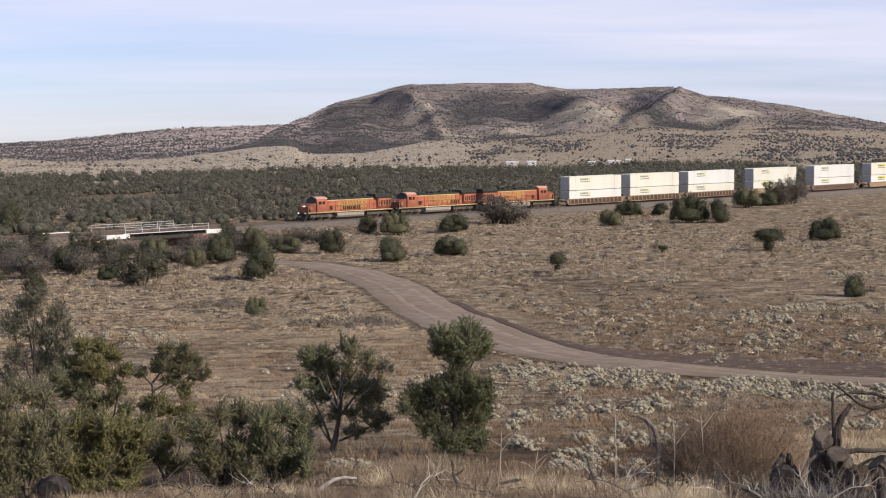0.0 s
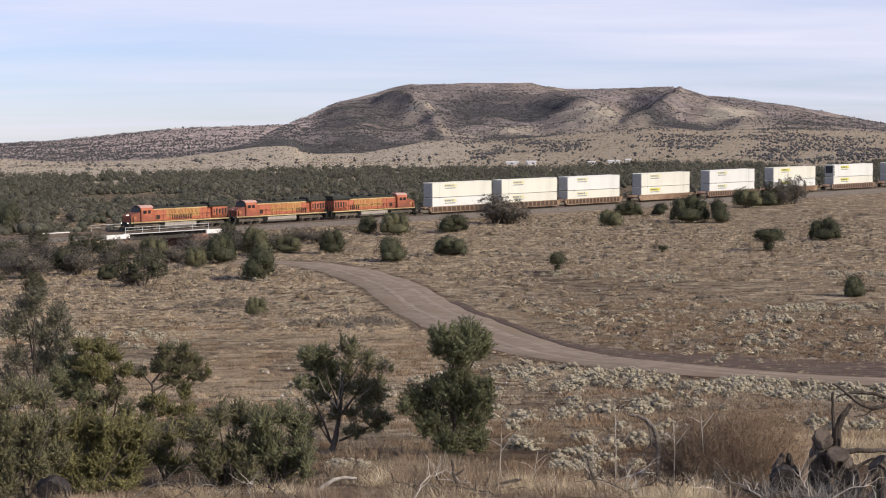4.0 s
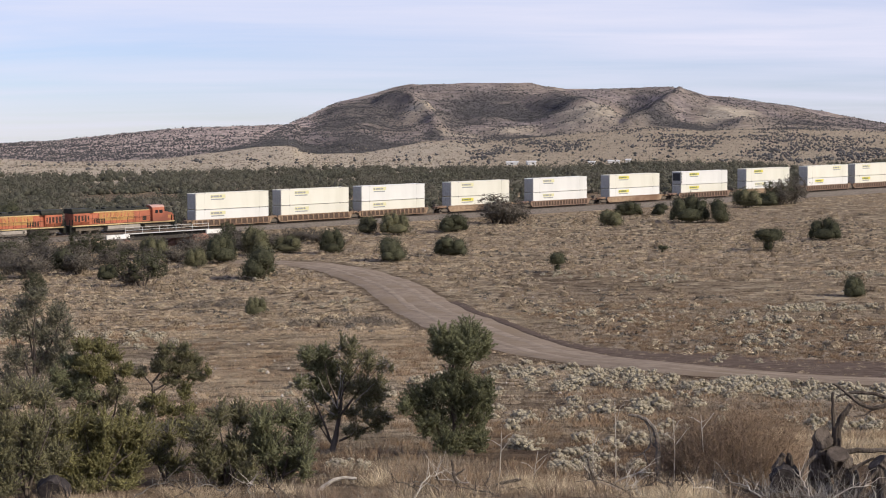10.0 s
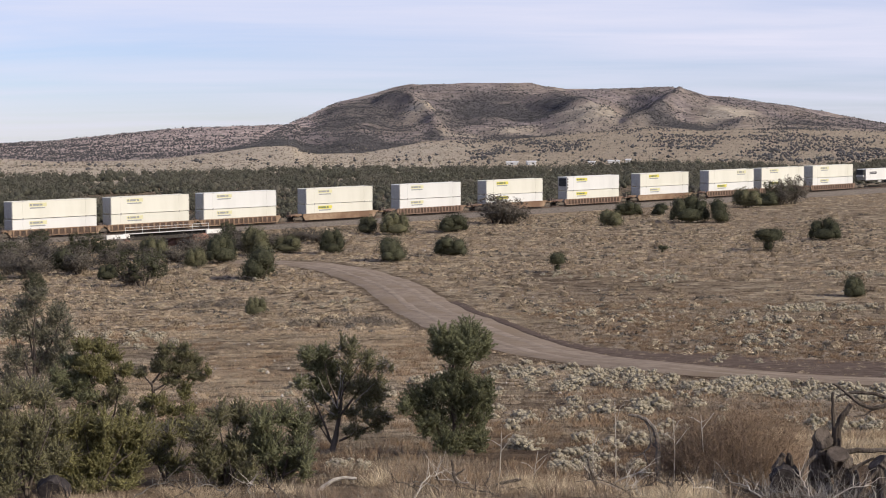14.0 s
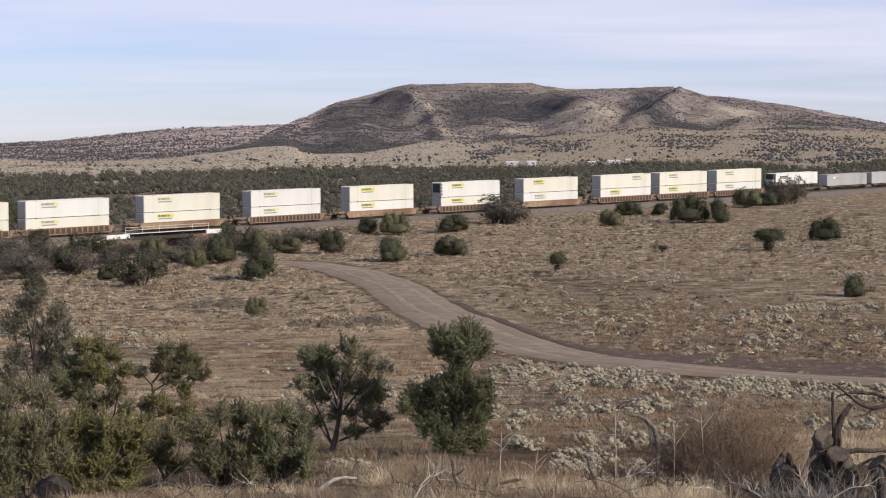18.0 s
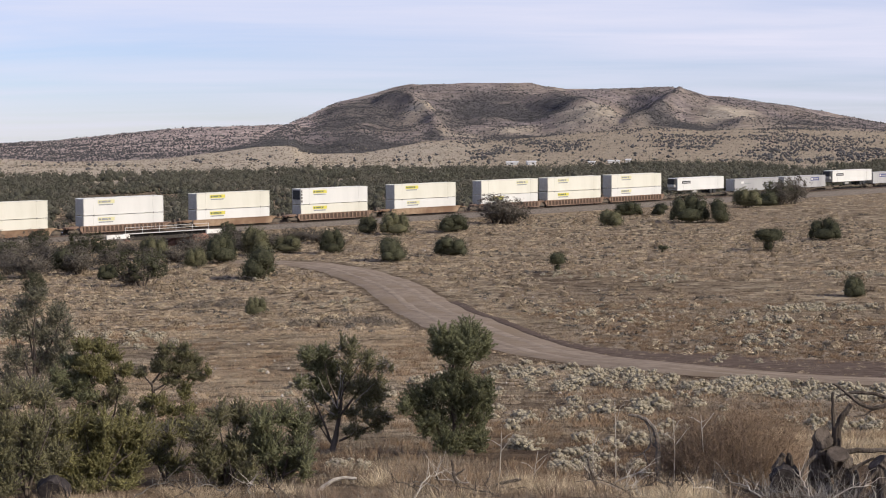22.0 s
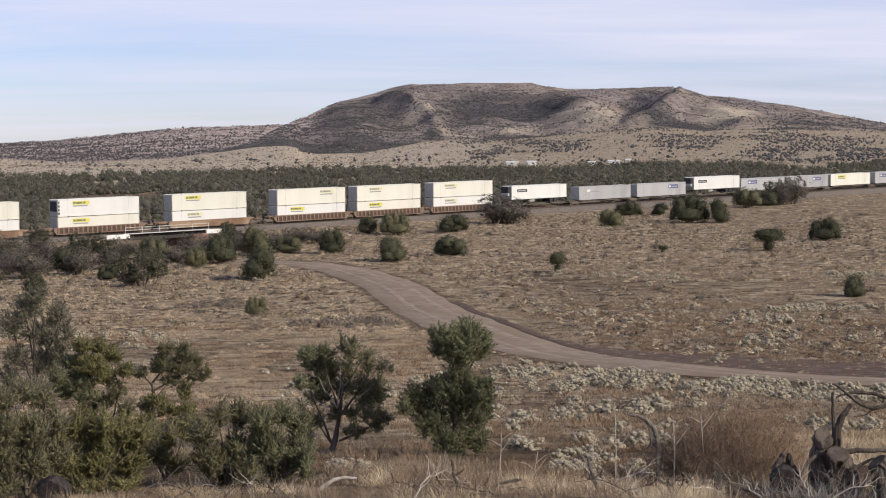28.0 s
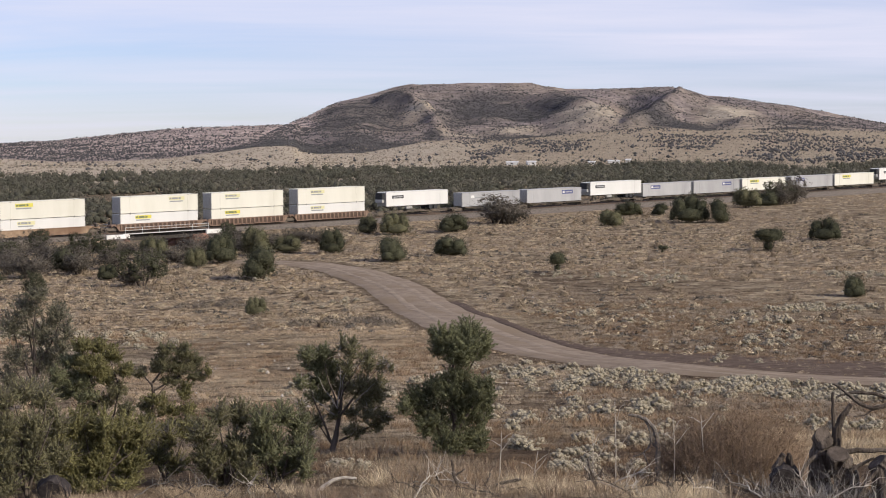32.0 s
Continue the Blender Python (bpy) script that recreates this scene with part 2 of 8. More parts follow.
# ---- materials ----
def material(name, c1, c2, rough=0.85, scale=4.0, bump=0.0, bump_scale=30.0, metal=0.0, island=0.0, obj_random=0.0, stretch=(1, 1, 1), c3=None, spec=0.12, leaf=0.0):
    m = bpy.data.materials.new(name)
    m.use_nodes = True
    nt = m.node_tree
    b = nt.nodes["Principled BSDF"]
    b.inputs["Roughness"].default_value = rough
    b.inputs["Metallic"].default_value = metal
    b.inputs["Specular IOR Level"].default_value = spec
    co = nt.nodes.new("ShaderNodeTexCoord")
    mp = nt.nodes.new("ShaderNodeMapping")
    mp.inputs["Scale"].default_value = stretch
    nt.links.new(co.outputs["Object"], mp.inputs[0])
    n1 = nt.nodes.new("ShaderNodeTexNoise")
    n1.inputs["Scale"].default_value = scale
    n1.inputs["Detail"].default_value = 6
    n1.inputs["Roughness"].default_value = 0.65
    nt.links.new(mp.outputs[0], n1.inputs["Vector"])
    ramp = nt.nodes.new("ShaderNodeValToRGB")
    ramp.color_ramp.elements[0].position, ramp.color_ramp.elements[1].position = 0.32, 0.68
    ramp.color_ramp.elements[0].color = (*c1, 1)
    ramp.color_ramp.elements[1].color = (*c2, 1)
    nt.links.new(n1.outputs[0], ramp.inputs[0])
    col = ramp.outputs[0]
    if c3:
        n2 = nt.nodes.new("ShaderNodeTexNoise")
        n2.inputs["Scale"].default_value = scale * 0.17
        n2.inputs["Detail"].default_value = 4
        nt.links.new(mp.outputs[0], n2.inputs["Vector"])
        r2 = nt.nodes.new("ShaderNodeMapRange")
        r2.inputs[1].default_value, r2.inputs[2].default_value = 0.45, 0.65
        nt.links.new(n2.outputs[0], r2.inputs[0])
        mx = nt.nodes.new("ShaderNodeMixRGB")
        mx.inputs[2].default_value = (*c3, 1)
        nt.links.new(r2.outputs[0], mx.inputs[0])
        nt.links.new(col, mx.inputs[1])
        col = mx.outputs[0]
    for amount, node, sock in ((island, "ShaderNodeNewGeometry", "Random Per Island"), (obj_random, "ShaderNodeObjectInfo", "Random")):
        if amount:
            g = nt.nodes.new(node)
            r = nt.nodes.new("ShaderNodeMapRange")
            r.inputs[3].default_value, r.inputs[4].default_value = 1 - amount, 1 + amount
            nt.links.new(g.outputs[sock], r.inputs[0])
            hs = nt.nodes.new("ShaderNodeHueSaturation")
            nt.links.new(r.outputs[0], hs.inputs["Value"])
            nt.links.new(col, hs.inputs["Color"])
            col = hs.outputs[0]
    nt.links.new(col, b.inputs["Base Color"])
    if leaf:
        # thin leaves let part of the light through
        tr = nt.nodes.new("ShaderNodeBsdfTranslucent")
        nt.links.new(col, tr.inputs[0])
        mxs = nt.nodes.new("ShaderNodeMixShader")
        mxs.inputs[0].default_value = leaf
        nt.links.new(b.outputs[0], mxs.inputs[1])
        nt.links.new(tr.outputs[0], mxs.inputs[2])
        nt.links.new(mxs.outputs[0], nt.nodes["Material Output"].inputs["Surface"])
    if bump:
        n3 = nt.nodes.new("ShaderNodeTexNoise")
        n3.inputs["Scale"].default_value = bump_scale
        n3.inputs["Detail"].default_value = 5
        nt.links.new(mp.outputs[0], n3.inputs["Vector"])
        bp = nt.nodes.new("ShaderNodeBump")
        bp.inputs["Strength"].default_value = bump
        bp.inputs["Distance"].default_value = 0.05
        nt.links.new(n3.outputs[0], bp.inputs["Height"])
        nt.links.new(bp.outputs[0], b.inputs["Normal"])
    return m


def glow(name, color, strength):
    m = bpy.data.materials.new(name)
    m.use_nodes = True
    b = m.node_tree.nodes["Principled BSDF"]
    b.inputs["Base Color"].default_value = (*color, 1)
    b.inputs["Emission Color"].default_value = (*color, 1)
    b.inputs["Emission Strength"].default_value = strength
    return m


JUNIPER = material("juniper_leaf", (0.132, 0.137, 0.077), (0.262, 0.264, 0.150), 0.75, 1.2, island=0.24, obj_random=0.10, leaf=0.42)
JUNIPER_WARM = material("juniper_leaf_yellowish", (0.150, 0.142, 0.064), (0.285, 0.262, 0.120), 0.75, 1.5, island=0.28, obj_random=0.10, leaf=0.36)
JUNIPER_GREY = material("juniper_leaf_grey", (0.145, 0.140, 0.096), (0.262, 0.248, 0.175), 0.8, 1.5, island=0.30, obj_random=0.10, leaf=0.36)
WOODS = material("woods_leaf", (0.064, 0.065, 0.048), (0.142, 0.138, 0.100), 0.9, 0.5, island=0.26, c3=(0.150, 0.136, 0.106), leaf=0.2)
# leaf colour greyed and cooled to carry the haze of distance
FAR_WOODS_HAZED = material("far_woods_leaf_hazed", (0.068, 0.067, 0.068), (0.122, 0.117, 0.114), 0.85, 0.02, island=0.25)
DULLSTRAW = material("dull_trodden_straw", (0.250, 0.185, 0.120), (0.470, 0.372, 0.250), 0.9, 0.5, island=0.40, c3=(0.17, 0.118, 0.076))
LAWN = material("short_peach_grass", (0.330, 0.245, 0.160), (0.520, 0.405, 0.276), 0.9, 0.35, island=0.16, c3=(0.38, 0.275, 0.178))
SHRUB = material("shrub_leaf", (0.050, 0.052, 0.033), (0.116, 0.117, 0.070), 0.85, 7.0, 0.6, 30, island=0.14, obj_random=0.2, leaf=0.20)
SHRUB_OLIVE = material("olive_shrub_leaf", (0.078, 0.077, 0.045), (0.175, 0.166, 0.095), 0.8, 7.0, 0.6, 30, island=0.14, obj_random=0.2, leaf=0.20)
DRYBUSH = material("soft_tan_dry_bush", (0.200, 0.152, 0.102), (0.350, 0.276, 0.188), 0.9, 0.8, island=0.12)
GREYBRUSH = material("low_grey_brush", (0.145, 0.120, 0.092), (0.265, 0.222, 0.172), 0.9, 1.5, island=0.25)
RABBITDIM = material("rabbitbrush_packed_tops", (0.26, 0.228, 0.165), (0.47, 0.415, 0.305), 0.9, 9, 1.0, 30, island=0.16)
BRUSH = material("bare_brush", (0.088, 0.077, 0.064), (0.170, 0.150, 0.124), 0.9, 1.5, island=0.4, obj_random=0.2)
BRUSHPALE = material("low_dry_brush", (0.33, 0.262, 0.172), (0.54, 0.445, 0.305), 0.9, 0.8, island=0.35)
BARK = material("juniper_bark", (0.070, 0.056, 0.045), (0.175, 0.143, 0.117), 0.9, 6, 0.6, 40, stretch=(1, 1, 0.15))
DEADWOOD = material("weathered_dead_wood", (0.060, 0.047, 0.038), (0.235, 0.196, 0.160), 0.85, 22, 1.0, 60, stretch=(1, 1, 0.07), c3=(0.075, 0.060, 0.048))
LOGDARK = material("dark_old_log", (0.026, 0.022, 0.021), (0.075, 0.064, 0.060), 0.85, 9, 0.8, 40)
DEADPALE = material("bleached_dead_wood", (0.38, 0.33, 0.27), (0.60, 0.55, 0.47), 0.85, 8, 0.4, 40)
DEADTWIG = material("dry_grey_twigs", (0.12, 0.105, 0.09), (0.24, 0.215, 0.185), 0.9, 5)
JUNIPER_DULL = material("juniper_leaf_dull", (0.155, 0.149, 0.084), (0.285, 0.265, 0.156), 0.78, 1.3, island=0.30, obj_random=0.10, leaf=0.44)
GREYWOOD = material("silver_grey_dead_wood", (0.105, 0.090, 0.077), (0.26, 0.228, 0.198), 0.85, 14, 0.8, 45, stretch=(1, 1, 0.1))
SILVERTWIG = material("silver_dead_twigs", (0.24, 0.22, 0.195), (0.42, 0.39, 0.345), 0.9, 5)
CUTWOOD = material("sawn_wood_face", (0.085, 0.068, 0.055), (0.165, 0.134, 0.110), 0.85, 12, 0.3, 60, c3=(0.065, 0.052, 0.043))
STRAW = material("dry_grass", (0.42, 0.325, 0.208), (0.69, 0.570, 0.392), 0.85, 0.3, island=0.40, c3=(0.33, 0.245, 0.155))
TUSSOCK = material("low_straw_mat", (0.300, 0.228, 0.146), (0.490, 0.386, 0.254), 0.9, 0.8, island=0.14, c3=(0.36, 0.270, 0.172))
GREYMAT = material("low_grey_brown_mat", (0.195, 0.152, 0.108), (0.325, 0.262, 0.190), 0.9, 0.8, island=0.14, c3=(0.26, 0.194, 0.128))
GREYGRASS = material("grey_bunch_grass", (0.21, 0.170, 0.124), (0.37, 0.312, 0.232), 0.9, 0.3, island=0.40)
RABBIT = material("rabbitbrush_twigs", (0.37, 0.326, 0.236), (0.57, 0.510, 0.382), 0.9, 5, island=0.14, c3=(0.28, 0.255, 0.180))
RUSSET = material("russet_weed", (0.185, 0.124, 0.078), (0.318, 0.224, 0.144), 0.9, 0.5, island=0.30)
WEED = material("brown_weed", (0.165, 0.116, 0.080), (0.310, 0.226, 0.156), 0.9, 1.0, island=0.4)
MEADOWTUFT = material("meadow_tussock", (0.22, 0.184, 0.136), (0.40, 0.338, 0.256), 0.9, 0.1, island=0.30)
STONE = material("pale_stone", (0.24, 0.21, 0.18), (0.46, 0.42, 0.37), 0.9, 3, 0.4, 14, island=0.3)


def ground_material():
    m = bpy.data.materials.new("dry_grassland_soil")
    m.use_nodes = True
    nt = m.node_tree
    b = nt.nodes["Principled BSDF"]
    b.inputs["Roughness"].default_value = 0.95
    b.inputs["Specular IOR Level"].default_value = 0.02
    co = nt.nodes.new("ShaderNodeTexCoord")

    def noise_node(scale, detail=6, rough=0.6):
        n = nt.nodes.new("ShaderNodeTexNoise")
        n.inputs["Scale"].default_value, n.inputs["Detail"].default_value, n.inputs["Roughness"].default_value = scale, detail, rough
        nt.links.new(co.outputs["Object"], n.inputs["Vector"])
        return n

    def ramp(n, lo, hi, c1, c2):
        r = nt.nodes.new("ShaderNodeValToRGB")
        r.color_ramp.elements[0].position, r.color_ramp.elements[1].position = lo, hi
        r.color_ramp.elements[0].color, r.color_ramp.elements[1].color = (*c1, 1), (*c2, 1)
        nt.links.new(n.outputs[0], r.inputs[0])
        return r.outputs[0]

    def mixed(fac, a, c):
        mx = nt.nodes.new("ShaderNodeMixRGB")
        nt.links.new(fac, mx.inputs[0])
        nt.links.new(a, mx.inputs[1])
        nt.links.new(c, mx.inputs[2])
        return mx.outputs[0]

    def attr(name):
        a = nt.nodes.new("ShaderNodeAttribute")
        a.attribute_name = name
        return a.outputs["Fac"]
    fine, mid, large, spots = noise_node(1.6, 8, 0.7), noise_node(0.22, 6), noise_node(0.05, 4), noise_node(0.55, 8, 0.75)
    grass = ramp(fine, 0.36, 0.66, (0.190, 0.144, 0.097), (0.43, 0.334, 0.222))
    pale = ramp(spots, 0.38, 0.66, (0.235, 0.181, 0.121), (0.48, 0.385, 0.260))
    col = mixed(ramp(large, 0.40, 0.60, (0, 0, 0), (0.9, 0.9, 0.9)), grass, pale)
    litter = ramp(noise_node(0.9, 4, 0.6), 0.40, 0.62, (0.085, 0.062, 0.043), (0.145, 0.108, 0.074))
    col = mixed(ramp(noise_node(0.42, 5, 0.65), 0.50, 0.57, (0, 0, 0), (0.85, 0.85, 0.85)), col, litter)
    straw = ramp(fine, 0.36, 0.66, (0.42, 0.332, 0.222), (0.66, 0.545, 0.382))
    col = mixed(ramp(noise_node(0.33, 5, 0.65), 0.53, 0.59, (0, 0, 0), (0.85, 0.85, 0.85)), col, straw)
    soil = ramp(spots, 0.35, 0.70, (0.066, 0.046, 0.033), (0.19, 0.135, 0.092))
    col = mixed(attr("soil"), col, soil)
    meadow = ramp(noise_node(0.11, 8, 0.7), 0.34, 0.66, (0.33, 0.278, 0.208), (0.66, 0.565, 0.436))
    col = mixed(attr("meadow"), col, meadow)
    # rock tone shifted to grey-violet, with distance haze painted in
    rock = ramp(noise_node(0.075, 9, 0.75), 0.38, 0.64, (0.150, 0.124, 0.120), (0.48, 0.400, 0.355))
    col = mixed(attr("rock"), col, rock)
    red = ramp(noise_node(0.10, 9, 0.75), 0.42, 0.60, (0.20, 0.170, 0.158), (0.74, 0.590, 0.510))
    col = mixed(attr("cliff"), col, red)
    # scrub tone cooled towards blue-grey, again for painted haze
    scrub = ramp(noise_node(0.11, 8, 0.75), 0.4, 0.6, (0.056, 0.055, 0.060), (0.130, 0.122, 0.120))
    col = mixed(attr("scrub"), col, scrub)
    nt.links.new(col, b.inputs["Base Color"])
    bp = nt.nodes.new("ShaderNodeBump")
    bp.inputs["Strength"].default_value, bp.inputs["Distance"].default_value = 0.7, 0.25
    nt.links.new(noise_node(2.4, 8, 0.7).outputs[0], bp.inputs["Height"])
    far = nt.nodes.new("ShaderNodeBump")
    far.inputs["Strength"].default_value, far.inputs["Distance"].default_value = 0.8, 3.0
    nt.links.new(noise_node(0.14, 9, 0.75).outputs[0], far.inputs["Height"])
    nt.links.new(far.outputs[0], bp.inputs["Normal"])
    nt.links.new(bp.outputs[0], b.inputs["Normal"])
    return m


# ---- ground ----
# thickets and bare grassy knolls on the mesa, two painting spur shade and sunlight: bearing, share of the climb, half
# widths, density
# the thicket at bearing 108 darkens a spur's face turned from the sun
THICKETS_AND_SHADE = ((31.93, 0.60, 36.14, 0.19, 1), (60.54, 0.58, 15, 0.14, 1), (-5.72, 0.22, 16.57, 0.2, 0.9), (22.89, 0.08, 21.08, 0.09, 0.7), (108, 0.58, 14, 0.40, 1), (92.17, 0.25, 12.05, 0.2, 0.6), (126.81, 0.13, 25.6, 0.13, 1), (170.48, 0.22, 39.16, 0.16, 0.6), (200.6, 0.5, 30.12, 0.3, 0.3), (13.86, 0.82, 25, 0.1, 0.45), (53.01, 0.05, 18.07, 0.06, 0.5))
# the knoll at -13.25 paints the bright sunlit line of a spur
KNOLLS_AND_LIT_SPUR = ((36.45, 0.23, 14.5, 0.11), (8.43, 0.16, 11.45, 0.08), (80.12, 0.26, 22.59, 0.22), (152.41, 0.4, 18.07, 0.25), (-13.25, 0.48, 9.04, 0.1))


def mesa_scrub(x, y):
    """Where juniper cover lies thick on the far land, with one spur's shade painted as cover."""
    b, r = mesa_climb(x, y)
    b, q = b + 9 * (fbm(x / 60, y / 80, 52) - 0.5), r + 0.14 * (fbm(x / 55, y / 75, 53) - 0.5)
    flank = smooth(0.03, -0.03, (b - (-30 + 47 * (0.92 - np.clip(q, 0.33, 1)))) / 30) * smooth(1.0, 0.86, q) * smooth(-122, -112, b) * (0.76 + 0.5 * smooth(0.6, 0.2, q))
    cover = flank
    for cb, cr, wb, wr, k in THICKETS_AND_SHADE:
        cover = cover + k * np.exp(-((b - cb) / wb) ** 4 - ((q - cr) / wr) ** 4)
    for cb, cr, wb, wr in KNOLLS_AND_LIT_SPUR:
        cover = cover * (1 - 0.92 * np.exp(-((b - cb) / wb) ** 4 - ((q - cr) / wr) ** 4))
    cover = np.clip(cover, 0, 1.1) * (0.35 + 0.65 * smooth(0.30, 0.5, fbm(x / 60, y / 90, 51, 4)))
    hill = smooth(0.0, 0.012, r) * np.maximum(cover, 0.30 * smooth(0.34, 0.55, fbm(x / 40, y / 60, 54)))
    # belts of brush on the plain, thicker to the east
    k = np.clip((y - 760) / 1000, 0, 1)
    belt = smooth(0.50, 0.68, fbm(b / 22, y / 190, 55, 5) + 0.08 * smooth(90, 160, b) - 0.30 * smooth(15, -40, b)) * smooth(780, 840, y) * smooth(0.05, -0.05, r) * (0.17 - 0.03 * k)
    b, r = rim_climb(x, y)
    rim = smooth(0.0, 0.012, r) * smooth(-62, -80, b) * (0.19 + 0.22 * smooth(0.45, 0.6, fbm(x / 30, y / 60, 56)) - 0.12 * np.exp(-((b + 118) / 45) ** 2 - ((r - 0.75) / 0.25) ** 2))
    return np.where((r > 0) & (b < -62), np.maximum(rim, np.where(mesa_climb(x, y)[1] > 0, cover * 0.9, 0)), hill + belt)


def build_ground():
    fine = np.radians(np.linspace(-15.2, 15.2, 310))
    coarse = np.radians(np.linspace(15.2, 360 - 15.2, 110)[1:-1])
    az = np.concatenate([fine, coarse])
    ds = np.concatenate([[0.0, 1.5, 3, 5, 8], np.geomspace(11, 1240, 290), np.linspace(1250, 2450, 170), np.geomspace(2500, 4700, 12)])
    a, d = np.meshgrid(az, ds)
    x, y = d * np.sin(a), d * np.cos(a)
    z = ground_z(x, y)
    n = len(az)
    v = np.stack([x.ravel(), y.ravel(), z.ravel()], 1)
    i, j = np.meshgrid(np.arange(len(ds) - 1), np.arange(n), indexing="ij")
    j2 = (j + 1) % n
    f = np.stack([i * n + j, i * n + j2, (i + 1) * n + j2, (i + 1) * n + j], -1).reshape(-1, 4)[:, ::-1]
    f = np.concatenate([f[n:, (0, 1, 2)], f[n:, (0, 2, 3)], np.stack([f[:n, 0], f[:n, 1], f[:n, 2]], 1)])
    v[:n] = (0, 0, float(ground_z(0, 0)))
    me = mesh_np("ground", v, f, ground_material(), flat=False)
    xs, ys = v[:, 0], v[:, 1]
    s, w = track_sw(xs, ys)
    dd = np.hypot(xs, ys)
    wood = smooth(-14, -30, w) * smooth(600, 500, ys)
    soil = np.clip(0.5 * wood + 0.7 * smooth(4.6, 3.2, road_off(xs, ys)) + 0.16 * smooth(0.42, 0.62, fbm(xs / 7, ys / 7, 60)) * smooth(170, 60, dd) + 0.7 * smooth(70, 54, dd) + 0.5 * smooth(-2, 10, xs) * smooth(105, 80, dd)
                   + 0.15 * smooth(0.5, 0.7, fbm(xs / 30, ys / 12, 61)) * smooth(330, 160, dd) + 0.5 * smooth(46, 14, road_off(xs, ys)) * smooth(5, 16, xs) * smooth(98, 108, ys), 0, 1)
    b, r = mesa_climb(xs, ys)
    rb, rr = rim_climb(xs, ys)
    loose = r + 0.12 * (fbm(xs / 50, ys / 80, 65) - 0.5)
    meadow = smooth(560, 660, ys + 120 * (fbm(xs / 90, ys / 90, 62) - 0.5)) * smooth(0.02 + 0.34 * smooth(-10, 40, b), -0.01, loose)
    for cb, cr, wb, wr in KNOLLS_AND_LIT_SPUR:
        meadow = np.maximum(meadow, (ys > 1400) * 1.05 * np.exp(-((b - cb) / wb) ** 4 - ((loose - cr) / wr) ** 4))
    on_rim = smooth(-0.005, 0.01, rr) * smooth(-62, -70, rb)
    meadow = 0.95 * meadow * (1 - on_rim) * (1 - 0.55 * smooth(-25, 50, b) * smooth(0.30, -0.06, r))
    rise = np.maximum(smooth(0.0, 0.05, r) * (0.7 + 0.3 * smooth(0.36, 0.56, fbm(xs / 60, ys / 120, 66))) * (1 - meadow), on_rim)
    cliff = on_rim * (0.72 + 0.28 * smooth(0.40, 0.56, fbm(xs / 36, ys / 90, 64)) * np.exp(-((rb + 120) / 60) ** 2)) * smooth(0.1, 0.3, rr)
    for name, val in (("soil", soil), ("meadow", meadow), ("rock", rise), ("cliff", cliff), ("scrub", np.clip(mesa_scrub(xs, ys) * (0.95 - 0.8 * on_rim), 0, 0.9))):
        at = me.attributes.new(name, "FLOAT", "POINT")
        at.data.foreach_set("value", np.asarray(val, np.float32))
    return tagged(new("ground", me), "dry tan grassland sloping to a wooded plain and a low mesa", "ground", kind="structure")


build_ground()

ROADDIRT = material("packed_dirt_road", (0.215, 0.166, 0.124), (0.355, 0.284, 0.214), 0.95, 0.7, 0.6, 7, c3=(0.25, 0.192, 0.134), spec=0.02)
TRACKDIRT = material("worn_wheel_track_dirt", (0.235, 0.183, 0.137), (0.385, 0.310, 0.234), 0.95, 0.6, 0.5, 8, spec=0.02)
BANKDIRT = material("dark_bank_soil", (0.082, 0.060, 0.047), (0.170, 0.126, 0.098), 0.95, 1.4, 0.9, 6, spec=0.02)


def road_line(step=1.5):
    """The road's middle, smoothed, with its sideways direction."""
    p = np.array(ROAD)
    k = np.concatenate([[0], np.cumsum(np.hypot(*np.diff(p, axis=0).T))])
    u = np.arange(0, k[-1], step)
    q = np.stack([np.interp(u, k, p[:, 0]), np.interp(u, k, p[:, 1])], 1)
    for _ in range(14):
        q[1:-1] = 0.25 * q[:-2] + 0.5 * q[1:-1] + 0.25 * q[2:]
    t = np.gradient(q, axis=0)
    t /= np.hypot(t[:, 0], t[:, 1])[:, None]
    return q, np.stack([t[:, 1], -t[:, 0]], 1)


def strip(name, q, side, offs, lift, mat):
    """A sheet along a line, laid over the ground."""
    rows = []
    for o, h in zip(offs, lift):
        wob = 0.35 * (fbm(q[:, 0] / 5 + 7 * o, q[:, 1] / 5, 70, 3) - 0.5) if o in (offs[0], offs[-1]) else 0
        xy = q + side * (o + wob)[:, None] if np.ndim(wob) else q + side * o
        z = ground_z(xy[:, 0], xy[:, 1]) + h
        rows.append(np.column_stack([xy, z]))
    n, m = len(offs), len(q)
    v = np.concatenate(rows)
    i, j = np.meshgrid(np.arange(n - 1), np.arange(m - 1), indexing="ij")
    f = np.stack([i * m + j, i * m + j + 1, (i + 1) * m + j + 1, (i + 1) * m + j], -1).reshape(-1, 4)
    return mesh_np(name, v, f, mat, flat=False)


